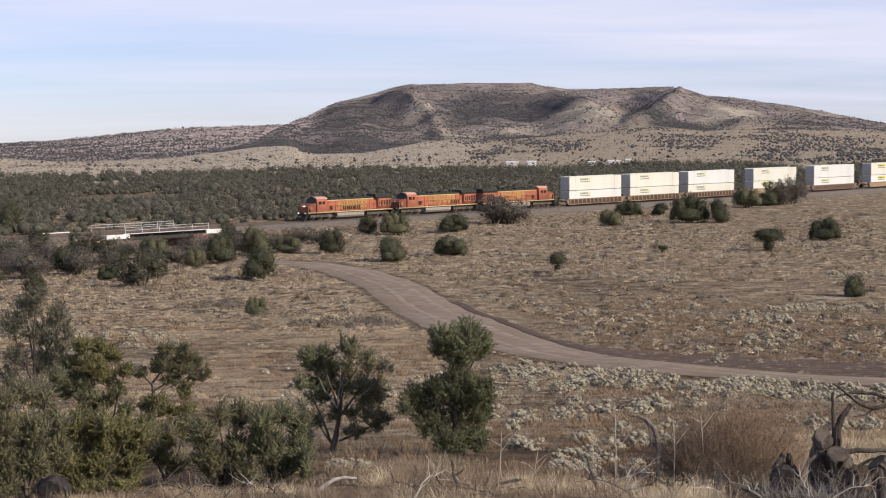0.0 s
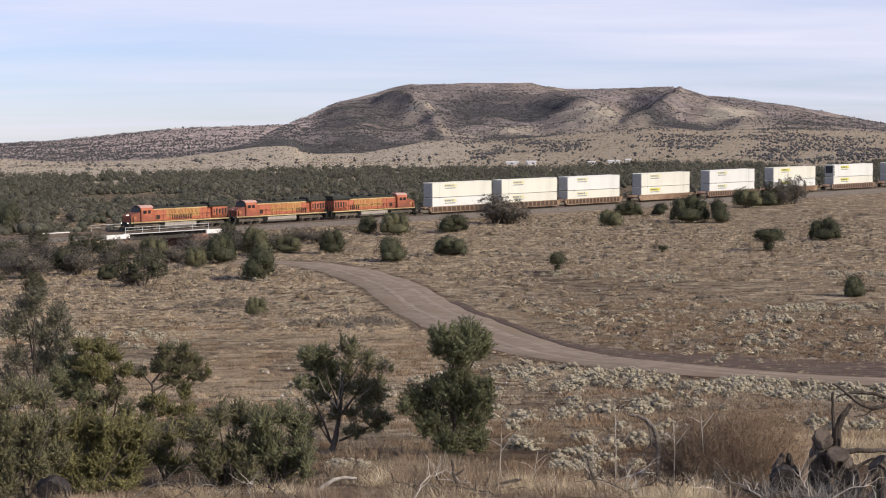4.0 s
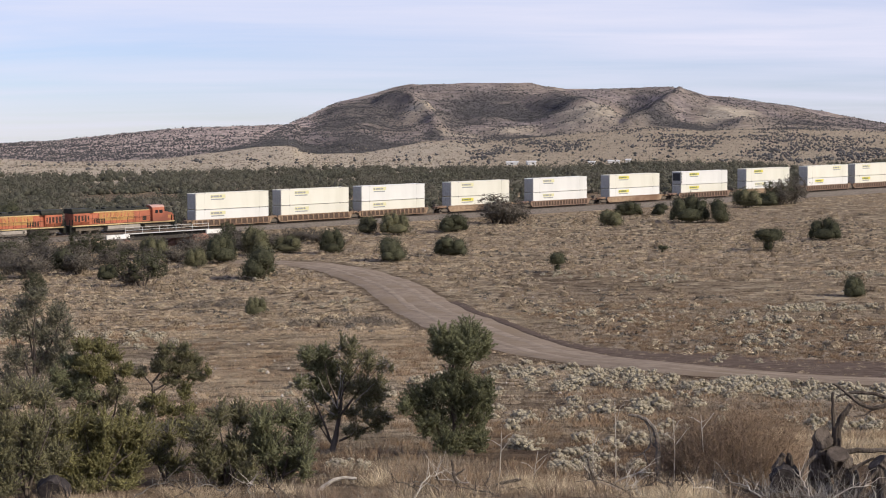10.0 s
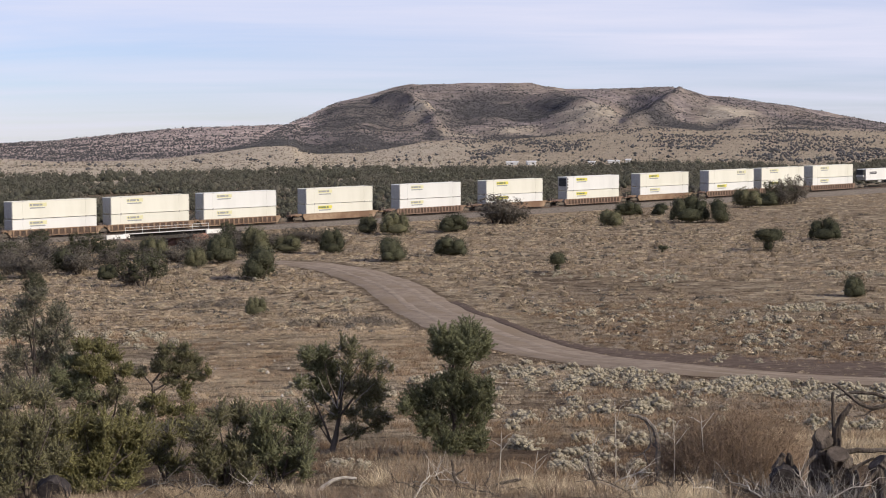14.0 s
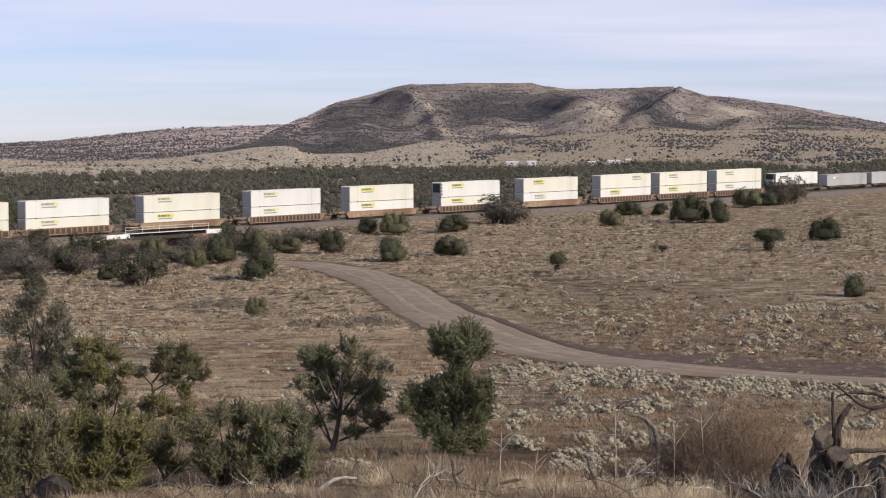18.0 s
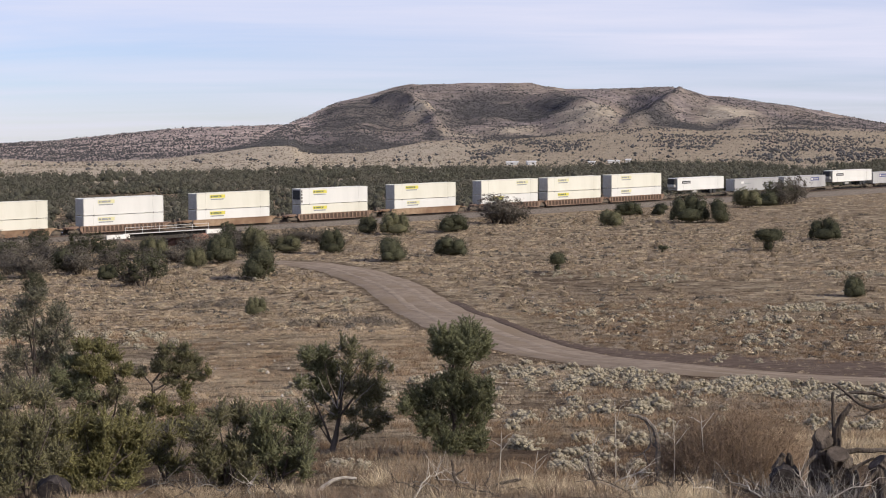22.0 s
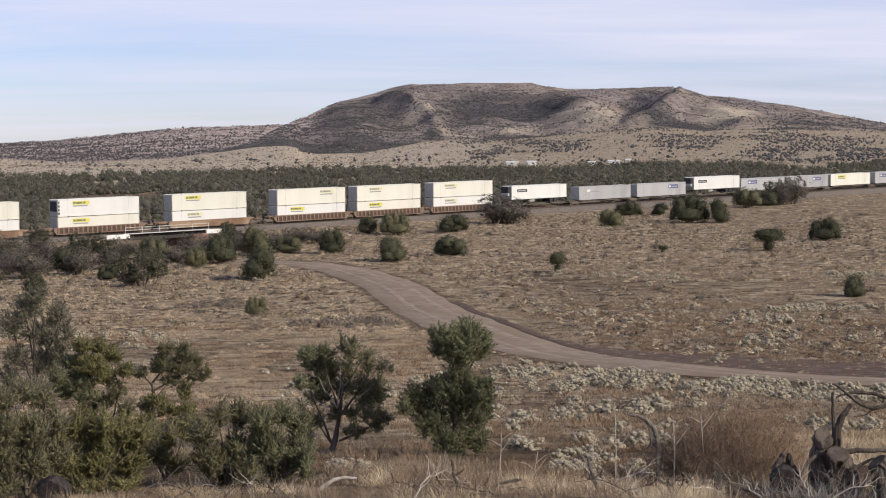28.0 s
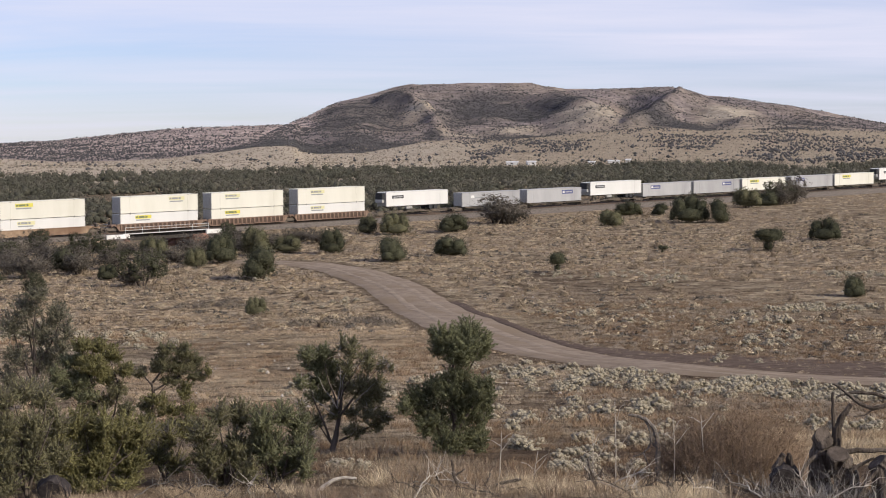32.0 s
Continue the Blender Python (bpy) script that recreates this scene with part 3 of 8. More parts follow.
def build_road():
    q, side = road_line()
    offs = [-2.7, -2.3, -1.5, -0.9, -0.2, 0.5, 1.1, 1.7, 2.3, 2.7]
    lift = [-0.06, 0.07, 0.10, 0.07, 0.12, 0.12, 0.07, 0.10, 0.07, -0.06]
    broad = 0.88 + 0.46 * smooth(106, 150, q[:, 1])[:, None]
    road = tagged(new("road", strip("road", q, side * broad, offs, lift, ROADDIRT)), "packed brown dirt road with faint wheel tracks", "road", kind="structure")
    for o in (-0.95, 0.85):
        track = new("wheel_track", strip("wheel_track", q, side * broad, [o - 0.34, o - 0.16, o + 0.16, o + 0.34], [0.085, 0.118, 0.118, 0.085], TRACKDIRT))
        track.parent = road
        tagged(track, "paler worn wheel track")
    bend = q[:, 1] < 190
    wide = 0.12 + 0.88 * smooth(132, 104, q[bend][:, 1])[:, None]
    edge = q[bend] - 2.4 * broad[bend] * side[bend]
    bank = strip("bank", edge, side[bend] * wide, [-11.0, -9.2, -6.6, -3.6, -1.4, 0.0], [-0.08, 0.04, 0.07, 0.07, 0.06, -0.03], BANKDIRT)
    tagged(new("road_bank", bank), "dark bare soil bank along the dirt road", "bank", kind="structure")


build_road()
# ---- railway ----
BALLAST = material("grey_ballast", (0.105, 0.090, 0.077), (0.235, 0.203, 0.176), 0.95, 2.5, 0.9, 9, spec=0.02)
RAILSTEEL = material("rail_steel", (0.10, 0.075, 0.06), (0.22, 0.17, 0.14), 0.5, 3, metal=0.6)
TIEWOOD = material("sleeper_wood", (0.06, 0.05, 0.042), (0.15, 0.125, 0.10), 0.9, 2, island=0.3)
WHITEPAINT = material("white_painted_concrete", (0.70, 0.69, 0.66), (0.84, 0.83, 0.80), 0.8, 1.5, 0.2, 10, c3=(0.60, 0.58, 0.54))
RAILING = material("galvanised_railing", (0.48, 0.48, 0.47), (0.62, 0.62, 0.60), 0.5, 3, metal=0.2)
DARKSTEEL = material("dark_girder_steel", (0.035, 0.032, 0.030), (0.085, 0.075, 0.068), 0.7, 2)
REDROCK = material("red_abutment_rock", (0.20, 0.105, 0.075), (0.36, 0.21, 0.155), 0.9, 1.5, 0.8, 5)
TURN = math.degrees(math.atan2(TD[1], TD[0]))


def on_track(s, w=0.0, up=0.0, flip=False):
    """A pose on the track: x along it, uphill, and -y towards the camera."""
    x, y = TC[0] + s * TD[0] + w * TD[1], TC[1] + s * TD[1] - w * TD[0]
    m = pose(x, y, rail_z(s) + up, 0, -math.degrees(math.atan(GRADE)), TURN)
    return m @ pose(0, 0, 0, 0, 0, 180) if flip else m


def build_track():
    base = on_track(0)
    far_w = 4.6                                   # the second track, beyond the first
    bed = empty("railway", base, label="double railway track on grey ballast bed", category="railway", kind="structure")
    for x0, x1 in ((-520.0, BRIDGE[0]), (BRIDGE[1], 560.0)):
        bm = bmesh.new()
        extrude_x(bm, [(-6.2, -2.6), (-4.6, -1.35), (-2.35, -0.28), (-1.9, -0.2), (far_w + 1.9, -0.2), (far_w + 2.35, -0.28), (far_w + 4.6, -1.35), (far_w + 6.2, -2.6)], x0, x1)
        part("ballast_bed", bm, BALLAST, bed)
    for y in (-0.752, 0.752, far_w - 0.752, far_w + 0.752):
        bm = bmesh.new()
        extrude_x(bm, [(y - 0.07, -0.17), (y + 0.07, -0.17), (y + 0.03, -0.12), (y + 0.036, 0), (y - 0.036, 0), (y - 0.03, -0.12)], -520, 560)
        part("rail", bm, RAILSTEEL, bed)
    xs = np.arange(-300, 330, 0.6)
    n = len(xs) * 2
    c = np.zeros((n, 8, 3))
    rng = np.random.default_rng(4)
    corner = np.array([(a, b, e) for e in (-0.30, -0.165) for a, b in ((-0.115, -1.3), (0.115, -1.3), (0.115, 1.3), (-0.115, 1.3))])
    for k, yy in enumerate((0.0, far_w)):
        c[k * len(xs):(k + 1) * len(xs)] = corner[None] + np.stack([xs + rng.uniform(-.03, .03, len(xs)), np.full(len(xs), yy), np.zeros(len(xs))], 1)[:, None]
    q = np.array([(3, 2, 1, 0), (4, 5, 6, 7), (0, 1, 5, 4), (1, 2, 6, 5), (2, 3, 7, 6), (3, 0, 4, 7)])
    f = (q[None] + 8 * np.arange(n)[:, None, None]).reshape(-1, 4)
    tagged(part_me("sleepers", mesh_np("sleepers", c.reshape(-1, 3), f, TIEWOOD), bed), kind="stuff")
    return bed


build_track()


def build_bridge():
    s0, s1 = BRIDGE
    mid, half = (s0 + s1) / 2, (s1 - s0) / 2
    b = empty("railway_bridge", on_track(mid), label="short steel girder railway bridge with white railings", category="bridge", kind="structure")
    near, far = -3.0, 7.6
    bm = bmesh.new()
    box(bm, -half - 1, half + 1, near + 0.3, far - 0.3, -0.42, -0.2)
    part("deck", bm, DARKSTEEL, b)
    for y in (near + 0.7, -0.2, 1.6, 3.4, 5.2, far - 0.9):
        bm = bmesh.new()
        box(bm, -half - 0.6, half + 0.6, y, y + 0.3, -1.35, -0.42)
        box(bm, -half - 0.6, half + 0.6, y - 0.1, y + 0.4, -1.42, -1.35)
        part("girder", bm, DARKSTEEL, b)
    for y in (near, far):
        bm = bmesh.new()
        box(bm, -half - 0.8, half + 0.8, y - 0.35, y + 0.35, -0.30, -0.16, 0.02)
        part("walkway", bm, RAILING, b, "pale steel walkway beside the track")
        bm = bmesh.new()
        sgn = -1 if y < 0 else 1
        yy = y + sgn * 0.33
        for z in (0.42, 0.88):
            box(bm, -half - 0.8, half + 0.8, yy - 0.03, yy + 0.03, z - 0.032, z + 0.032)
        part("handrail", bm, RAILING, b)
        for k in range(6):
            x = -half - 0.75 + k * (2 * half + 1.5) / 5
            bm = bmesh.new()
            box(bm, x - 0.035, x + 0.035, yy - 0.035, yy + 0.035, -0.16, 0.90)
            part("railing_post", bm, RAILING, b)
    # white headwalls at both ends, on red rock abutments
    for x0, x1, z0 in ((-half - 4.7, -half - 0.1, -1.55), (half + 0.0, half + 3.8, -1.4)):
        bm = bmesh.new()
        box(bm, x0, x1, near - 0.75, near - 0.40, z0, -0.22, 0.03)
        part("headwall", bm, WHITEPAINT, b, "white painted concrete headwall")
    bm = bmesh.new()
    box(bm, -half - 10.5, -half - 5.2, far + 0.1, far + 0.3, -0.25, 0.0, 0.02)
    part("kerb", bm, WHITEPAINT, b)
    rng = random.Random(9)
    for x0, x1 in ((-half - 1.6, -half + 0.5), (half - 0.5, half + 2.0)):
        bm = bmesh.new()
        box(bm, x0, x1, near - 0.35, far + 0.4, -4.6, -1.42)
        bmesh.ops.subdivide_edges(bm, edges=bm.edges[:], cuts=5, use_grid_fill=True)
        for v in bm.verts:
            v.co += Vector((rng.uniform(-.18, .18), rng.uniform(-.2, .2), rng.uniform(-.12, .04)))
        part("abutment", bm, REDROCK, b, "rough red rock abutment")
    # red boulders at the foot of both ends
    for x, y, z, r in ((-half - 1.2, near - 1.2, -2.0, 1.05), (-half - 1.9, near - 1.8, -2.3, 0.9), (-half - 0.6, near - 1.6, -2.6, 0.95), (-half - 1.2, near - 2.4, -2.8, 0.9), (half - 2.2, near - 0.9, -1.9, 1.15), (half - 1.1, near - 1.1, -1.8, 1.1), (half - 2.6, near - 1.6, -2.7, 0.9), (half - 1.2, near - 1.8, -2.5, 1.0)):
        bm = bmesh.new()
        bmesh.ops.create_icosphere(bm, subdivisions=2, radius=r)
        for v in bm.verts:
            v.co = Vector((x, y, z)) + v.co * rng.uniform(0.78, 1.15)
        part("boulder", bm, REDROCK, b, "rough red boulder")
    return b


build_bridge()

# ---- train ----
ORANGE = material("locomotive_orange", (0.37, 0.106, 0.058), (0.51, 0.182, 0.106), 0.6, 1.1, c3=(0.22, 0.082, 0.056))
WORNINK = material("worn_dark_lettering", (0.19, 0.088, 0.036), (0.30, 0.15, 0.06), 0.7, 3)
LOCODARK = material("locomotive_dark_roof", (0.022, 0.024, 0.020), (0.055, 0.055, 0.045), 0.7, 2)
YELLOW = material("locomotive_yellow", (0.38, 0.195, 0.070), (0.50, 0.290, 0.112), 0.6, 1.4, c3=(0.38, 0.145, 0.070))
PALESTRIPE = material("faded_yellow_stripe", (0.50, 0.37, 0.17), (0.66, 0.52, 0.28), 0.7, 1.2, c3=(0.36, 0.25, 0.13))
CABROOF = material("cab_roof_highlight", (0.46, 0.27, 0.215), (0.60, 0.40, 0.34), 0.7, 1.5)
UNDER = material("grimy_running_gear", (0.05, 0.043, 0.037), (0.14, 0.12, 0.10), 0.8, 4, c3=(0.17, 0.14, 0.11))
TANK = material("dusty_fuel_tank", (0.26, 0.23, 0.20), (0.40, 0.36, 0.31), 0.75, 2)
WINDOW = material("dark_cab_glass", (0.010, 0.011, 0.012), (0.02, 0.022, 0.024), 0.3, 2, spec=0.2)
LAMPGLOW = glow("lit_headlight", (1.0, 0.93, 0.80), 4.0)
LAMPOFF = material("unlit_lamp_glass", (0.5, 0.5, 0.48), (0.6, 0.6, 0.58), 0.25, 3)
GRILLE = material("dark_grille", (0.030, 0.022, 0.018), (0.075, 0.052, 0.042), 0.8, 9)
CARTAN = material("well_car_tan_paint", (0.24, 0.165, 0.108), (0.37, 0.272, 0.185), 0.75, 1.4, c3=(0.19, 0.12, 0.08))
CARBROWN = material("well_car_brown_paint", (0.20, 0.135, 0.097), (0.31, 0.225, 0.165), 0.8, 1.4, c3=(0.19, 0.125, 0.095))
RIBSHADE = material("rib_shadow_brown", (0.07, 0.048, 0.038), (0.12, 0.085, 0.066), 0.85, 3)
CREAM = material("container_cream_paint", (0.625, 0.612, 0.525), (0.695, 0.682, 0.598), 0.55, 0.35, stretch=(1, 1, 0.3), obj_random=0.03)
WHITEBOX = material("container_white_paint", (0.63, 0.630, 0.602), (0.70, 0.698, 0.668), 0.5, 0.35, stretch=(1, 1, 0.3), obj_random=0.03)
GREYBOX = material("container_grey_paint", (0.33, 0.33, 0.335), (0.41, 0.41, 0.41), 0.55, 0.35, stretch=(1, 1, 0.3), obj_random=0.05)
ENDGREY = material("container_door_paint", (0.36, 0.36, 0.345), (0.48, 0.475, 0.45), 0.6, 2)
TRIMGREY = material("container_trim", (0.28, 0.275, 0.26), (0.42, 0.41, 0.39), 0.6, 3)
LOGOYELLOW = material("logo_yellow", (0.60, 0.54, 0.09), (0.68, 0.62, 0.14), 0.55, 3)
LOGOFADED = material("logo_yellow_faded", (0.60, 0.57, 0.32), (0.66, 0.64, 0.40), 0.55, 3)
INKGREEN = material("dark_green_ink", (0.14, 0.17, 0.09), (0.20, 0.23, 0.13), 0.6, 3)
INKGREY = material("grey_ink", (0.22, 0.23, 0.24), (0.34, 0.35, 0.35), 0.6, 3)
INKBLUE = material("blue_logo_ink", (0.075, 0.085, 0.19), (0.11, 0.12, 0.25), 0.55, 3)
INKDARK = material("black_logo_ink", (0.03, 0.032, 0.034), (0.06, 0.06, 0.062), 0.6, 3)


def wheelset(parent, x, y_half=0.752, r=0.5, mat=UNDER):
    bm = bmesh.new()
    for sgn in (-1, 1):
        disc_y(bm, x, r, r, sgn * y_half - 0.07, sgn * y_half + 0.07, 18)
        disc_y(bm, x, r, 0.17, sgn * (y_half + 0.13) - 0.07, sgn * (y_half + 0.13) + 0.07, 10)
    disc_y(bm, x, r, 0.09, -y_half, y_half, 8)
    return part("wheelset", bm, mat, parent)


def locomotive(facing_uphill, lit, variant):
    """A wide-cab diesel locomotive, nose towards local +x, rails at z = 0."""
    loco = empty("diesel_locomotive", label="orange diesel locomotive with dark roof and yellow stripe" + (", headlights lit" if lit else ""), category="locomotive", group="locomotives of the train")
    bm = bmesh.new()
    box(bm, -10.6, 10.4, -1.45, 1.45, 1.30, 1.62, 0.03)
    box(bm, -10.9, -10.5, -1.3, 1.3, 0.45, 1.62, 0.03)
    box(bm, 10.3, 10.6, -1.35, 1.35, 0.55, 1.62, 0.03)
    part("frame", bm, LOCODARK, loco)
    bm = bmesh.new()
    prism(bm, [(10.55, 0.16), (11.1, 0.16), (10.75, 0.8), (10.55, 0.8)], -1.4, 1.4)
    part("snowplough", bm, LOCODARK, loco)
    for x in (-11.05, 11.05):
        bm = bmesh.new()
        box(bm, x - 0.28, x + 0.28, -0.17, 0.17, 0.72, 1.02, 0.04)
        part("coupler", bm, UNDER, loco)
    for sgn in (-1, 1):
        bm = bmesh.new()
        box(bm, -10.4, 10.2, sgn * 1.46 - 0.012, sgn * 1.46 + 0.012, 1.42, 1.60)
        part("sill_stripe", bm, PALESTRIPE, loco, "yellow stripe along the sill")
    # long hood
    bm = bmesh.new()
    box(bm, -6.9, 5.72, -0.98, 0.98, 1.62, 3.75, 0.05)
    part("hood", bm, ORANGE, loco, "orange long hood")
    bm = bmesh.new()
    extrude_x(bm, [(-1.0, 3.72), (1.0, 3.72), (0.98, 3.92), (0.7, 4.12), (-0.7, 4.12), (-0.98, 3.92)], -6.9, 5.3)
    box(bm, -3.5, -1.2, -0.7, 0.7, 4.08, 4.40, 0.04)
    box(bm, -0.4, 0.9, -0.85, 0.85, 3.9, 4.36, 0.05)
    box(bm, 2.6, 4.3, -0.7, 0.7, 4.08, 4.30, 0.04)
    part("hood_roof", bm, LOCODARK, loco)
    for sgn in (-1, 1):
        bm = bmesh.new()
        x0, x1 = ((-4.4, 2.6) if variant == 0 else (-4.8, 2.2))
        box(bm, x0, x1, sgn * 0.99 - 0.012, sgn * 0.99 + 0.012, 2.15, 3.55)
        part("hood_band", bm, YELLOW, loco, "yellow band with worn lettering shapes")
        for k in range(8):
            bm = bmesh.new()
            xx = x0 + 0.6 + k * 0.72
            prism(bm, [(xx, 2.75), (xx + 0.22, 2.75), (xx + 0.46, 3.35), (xx + 0.24, 3.35)], sgn * 1.008 - 0.01, sgn * 1.008 + 0.01)
            part("lettering_shape", bm, WORNINK if variant == 0 else ORANGE, loco)
        for k in range(9 if variant == 0 else 5):
            bm = bmesh.new()
            xx = (-2.6 if variant == 0 else -5.9) + 0.48 * k
            box(bm, xx, xx + 0.30, sgn * 1.006 - 0.012, sgn * 1.006 + 0.012, 1.78, 2.52)
            part("louvre", bm, GRILLE, loco)
        bm = bmesh.new()
        box(bm, -6.9, 5.3, sgn * 1.0 - 0.012, sgn * 1.0 + 0.012, 3.60, 3.76)
        part("hood_stripe", bm, PALESTRIPE, loco, "faded yellow stripe along the hood top")
        for k in range(9):
            x = -6.2 + k * 1.18
            bm = bmesh.new()
            box(bm, x, x + 0.05, sgn * 0.995 - 0.01, sgn * 0.995 + 0.01, 1.7, 3.7)
            part("door_seam", bm, LOCODARK, loco)
        for x0, x1, z0, z1 in ((-9.9, -9.5, 2.3, 3.3), (-9.25, -8.85, 2.2, 3.3), (-8.6, -8.2, 2.35, 3.25), (-7.95, -7.6, 2.2, 3.3), (-7.35, -7.1, 2.4, 3.2), (4.0, 4.7, 1.9, 2.6)):
            bm = bmesh.new()
            yy = sgn * (1.49 if x0 < -7 else 1.0)
            box(bm, x0, x1, yy - 0.015, yy + 0.015, z0, z1)
            for j in range(4):
                box(bm, x0, x1, yy - 0.03, yy + 0.03, z0 + 0.1 + j * (z1 - z0) / 4, z0 + 0.16 + j * (z1 - z0) / 4)
            part("grille", bm, GRILLE, loco)
    # radiator section with its overhanging wings
    bm = bmesh.new()
    extrude_x(bm, [(-1.0, 1.62), (1.0, 1.62), (1.47, 2.2), (1.47, 3.75), (-1.47, 3.75), (-1.47, 2.2)], -10.1, -6.9)
    part("radiator_body", bm, ORANGE, loco)
    bm = bmesh.new()
    extrude_x(bm, [(-1.47, 3.62), (1.47, 3.62), (1.58, 3.95), (1.3, 4.45), (-1.3, 4.45), (-1.58, 3.95)], -10.3, -6.2)
    part("radiator_wing", bm, LOCODARK, loco, "dark overhanging radiator wing")
    # cab and nose
    bm = bmesh.new()
    extrude_x(bm, [(-1.5, 1.62), (1.5, 1.62), (1.5, 3.6), (1.34, 4.12), (0.8, 4.40), (-0.8, 4.40), (-1.34, 4.12), (-1.5, 3.6)], 5.7, 8.15)
    cab = part("cab", bm, ORANGE, loco, "orange crew cab")
    # whitish pink shell that paints the sun's highlight on the cab roof
    bm = bmesh.new()
    extrude_x(bm, [(-1.40, 4.04), (-1.38, 4.16), (-0.82, 4.45), (0.82, 4.45), (1.38, 4.16), (1.40, 4.04), (0.8, 4.36), (-0.8, 4.36)], 5.6, 8.25)
    part("cab_roof", bm, CABROOF, cab, "sun-bleached pinkish cab roof")
    for x, hh in ((4.9, 0.12), (1.6, 0.06), (-1.9, 0.14), (-4.4, 0.08)):
        bm = bmesh.new()
        box(bm, x - 0.22, x + 0.22, -0.35, 0.35, 4.05, 4.40 + hh, 0.04)
        part("exhaust_pipe", bm, LOCODARK, loco)
    bm = bmesh.new()
    prism(bm, [(8.15, 1.62), (10.2, 1.62), (10.15, 2.7), (9.8, 2.98), (8.7, 3.26), (8.15, 3.34)], -1.25, 1.25)
    part("nose", bm, ORANGE, loco)
    bm = bmesh.new()
    prism(bm, [(8.12, 3.34), (8.66, 3.28), (8.22, 4.2), (8.1, 4.3)], -1.28, 1.28)
    part("windscreen", bm, WINDOW, cab)
    for sgn in (-1, 1):
        for x0, x1 in ((6.2, 6.8), (7.05, 7.75)):
            bm = bmesh.new()
            box(bm, x0, x1, sgn * 1.5 - 0.02, sgn * 1.5 + 0.02, 3.02, 3.58, 0.01)
            part("side_window", bm, WINDOW, cab)
        bm = bmesh.new()
        box(bm, 9.0, 9.9, sgn * 1.255 - 0.01, sgn * 1.255 + 0.01, 2.1, 2.6)
        part("number_shape", bm, YELLOW, loco)
    bm = bmesh.new()
    box(bm, 8.0, 8.3, -0.55, 0.55, 4.18, 4.46, 0.04)
    part("headlight_housing", bm, LOCODARK, loco)
    for y, z, x in ((-0.2, 2.80, 10.06), (0.2, 2.80, 10.06), (-1.05, 1.45, 10.62), (1.05, 1.45, 10.62)):
        bm = bmesh.new()
        bmesh.ops.create_uvsphere(bm, u_segments=10, v_segments=6, radius=0.085, matrix=Matrix.Translation((x, y, z)))
        part("headlight", bm, LAMPGLOW if lit else LAMPOFF, loco, "lit round headlight" if lit else "")
    # tank, trucks, rails and steps
    bm = bmesh.new()
    extrude_x(bm, [(-1.35, 1.3), (-1.4, 0.75), (-1.05, 0.38), (1.05, 0.38), (1.4, 0.75), (1.35, 1.3)], -3.4, 3.2)
    part("fuel_tank", bm, TANK, loco, "dusty pale grey fuel tank")
    for cx in (-6.9, 6.9):
        bm = bmesh.new()
        for sgn in (-1, 1):
            prism(bm, [(cx - 2.7, 0.62), (cx - 2.7, 1.02), (cx - 1.1, 1.02), (cx - 0.9, 0.82), (cx + 0.9, 0.82), (cx + 1.1, 1.02), (cx + 2.7, 1.02), (cx + 2.7, 0.62)], sgn * 1.12 - 0.1, sgn * 1.12 + 0.1)
            for dx in (-1.9, 0, 1.9):
                box(bm, cx + dx - 0.22, cx + dx + 0.22, sgn * 1.2 - 0.1, sgn * 1.2 + 0.1, 0.36, 0.78, 0.04)
        box(bm, cx - 2.5, cx + 2.5, -1.0, 1.0, 0.7, 1.2)
        tr = part("truck", bm, UNDER, loco)
        for dx in (-1.9, 0, 1.9):
            wheelset(tr, cx + dx, r=0.53)
    for sgn in (-1, 1):
        bm = bmesh.new()
        tube(bm, [(-10.3, sgn * 1.42, 2.65), (5.2, sgn * 1.42, 2.65)], 0.03, 0.03, 5)
        for k in range(11):
            x = -10.2 + k * 1.54
            tube(bm, [(x, sgn * 1.42, 1.6), (x, sgn * 1.42, 2.65)], 0.025, 0.025, 5)
        part("handrail", bm, LOCODARK, loco)
        for x in (-10.55, 10.0):
            bm = bmesh.new()
            for j in range(4):
                box(bm, x - 0.28, x + 0.28, sgn * 1.36 - 0.12, sgn * 1.36 + 0.12, 0.45 + 0.3 * j, 0.49 + 0.3 * j)
            box(bm, x - 0.30, x - 0.26, sgn * 1.36 - 0.12, sgn * 1.36 + 0.12, 0.42, 2.6)
            box(bm, x + 0.26, x + 0.30, sgn * 1.36 - 0.12, sgn * 1.36 + 0.12, 0.42, 2.6)
            part("steps", bm, LOCODARK, loco)
    return loco


def four_wheel_truck(parent, cx):
    bm = bmesh.new()
    for sgn in (-1, 1):
        prism(bm, [(cx - 1.15, 0.42), (cx - 1.15, 0.62), (cx - 0.45, 0.82), (cx + 0.45, 0.82), (cx + 1.15, 0.62), (cx + 1.15, 0.42), (cx + 0.4, 0.28), (cx - 0.4, 0.28)], sgn * 1.0 - 0.07, sgn * 1.0 + 0.07)
    box(bm, cx - 0.2, cx + 0.2, -1.1, 1.1, 0.45, 0.85)
    t = part("truck", bm, UNDER, parent)
    for dx in (-0.9, 0.9):
        wheelset(t, cx + dx, r=0.46)
    return t


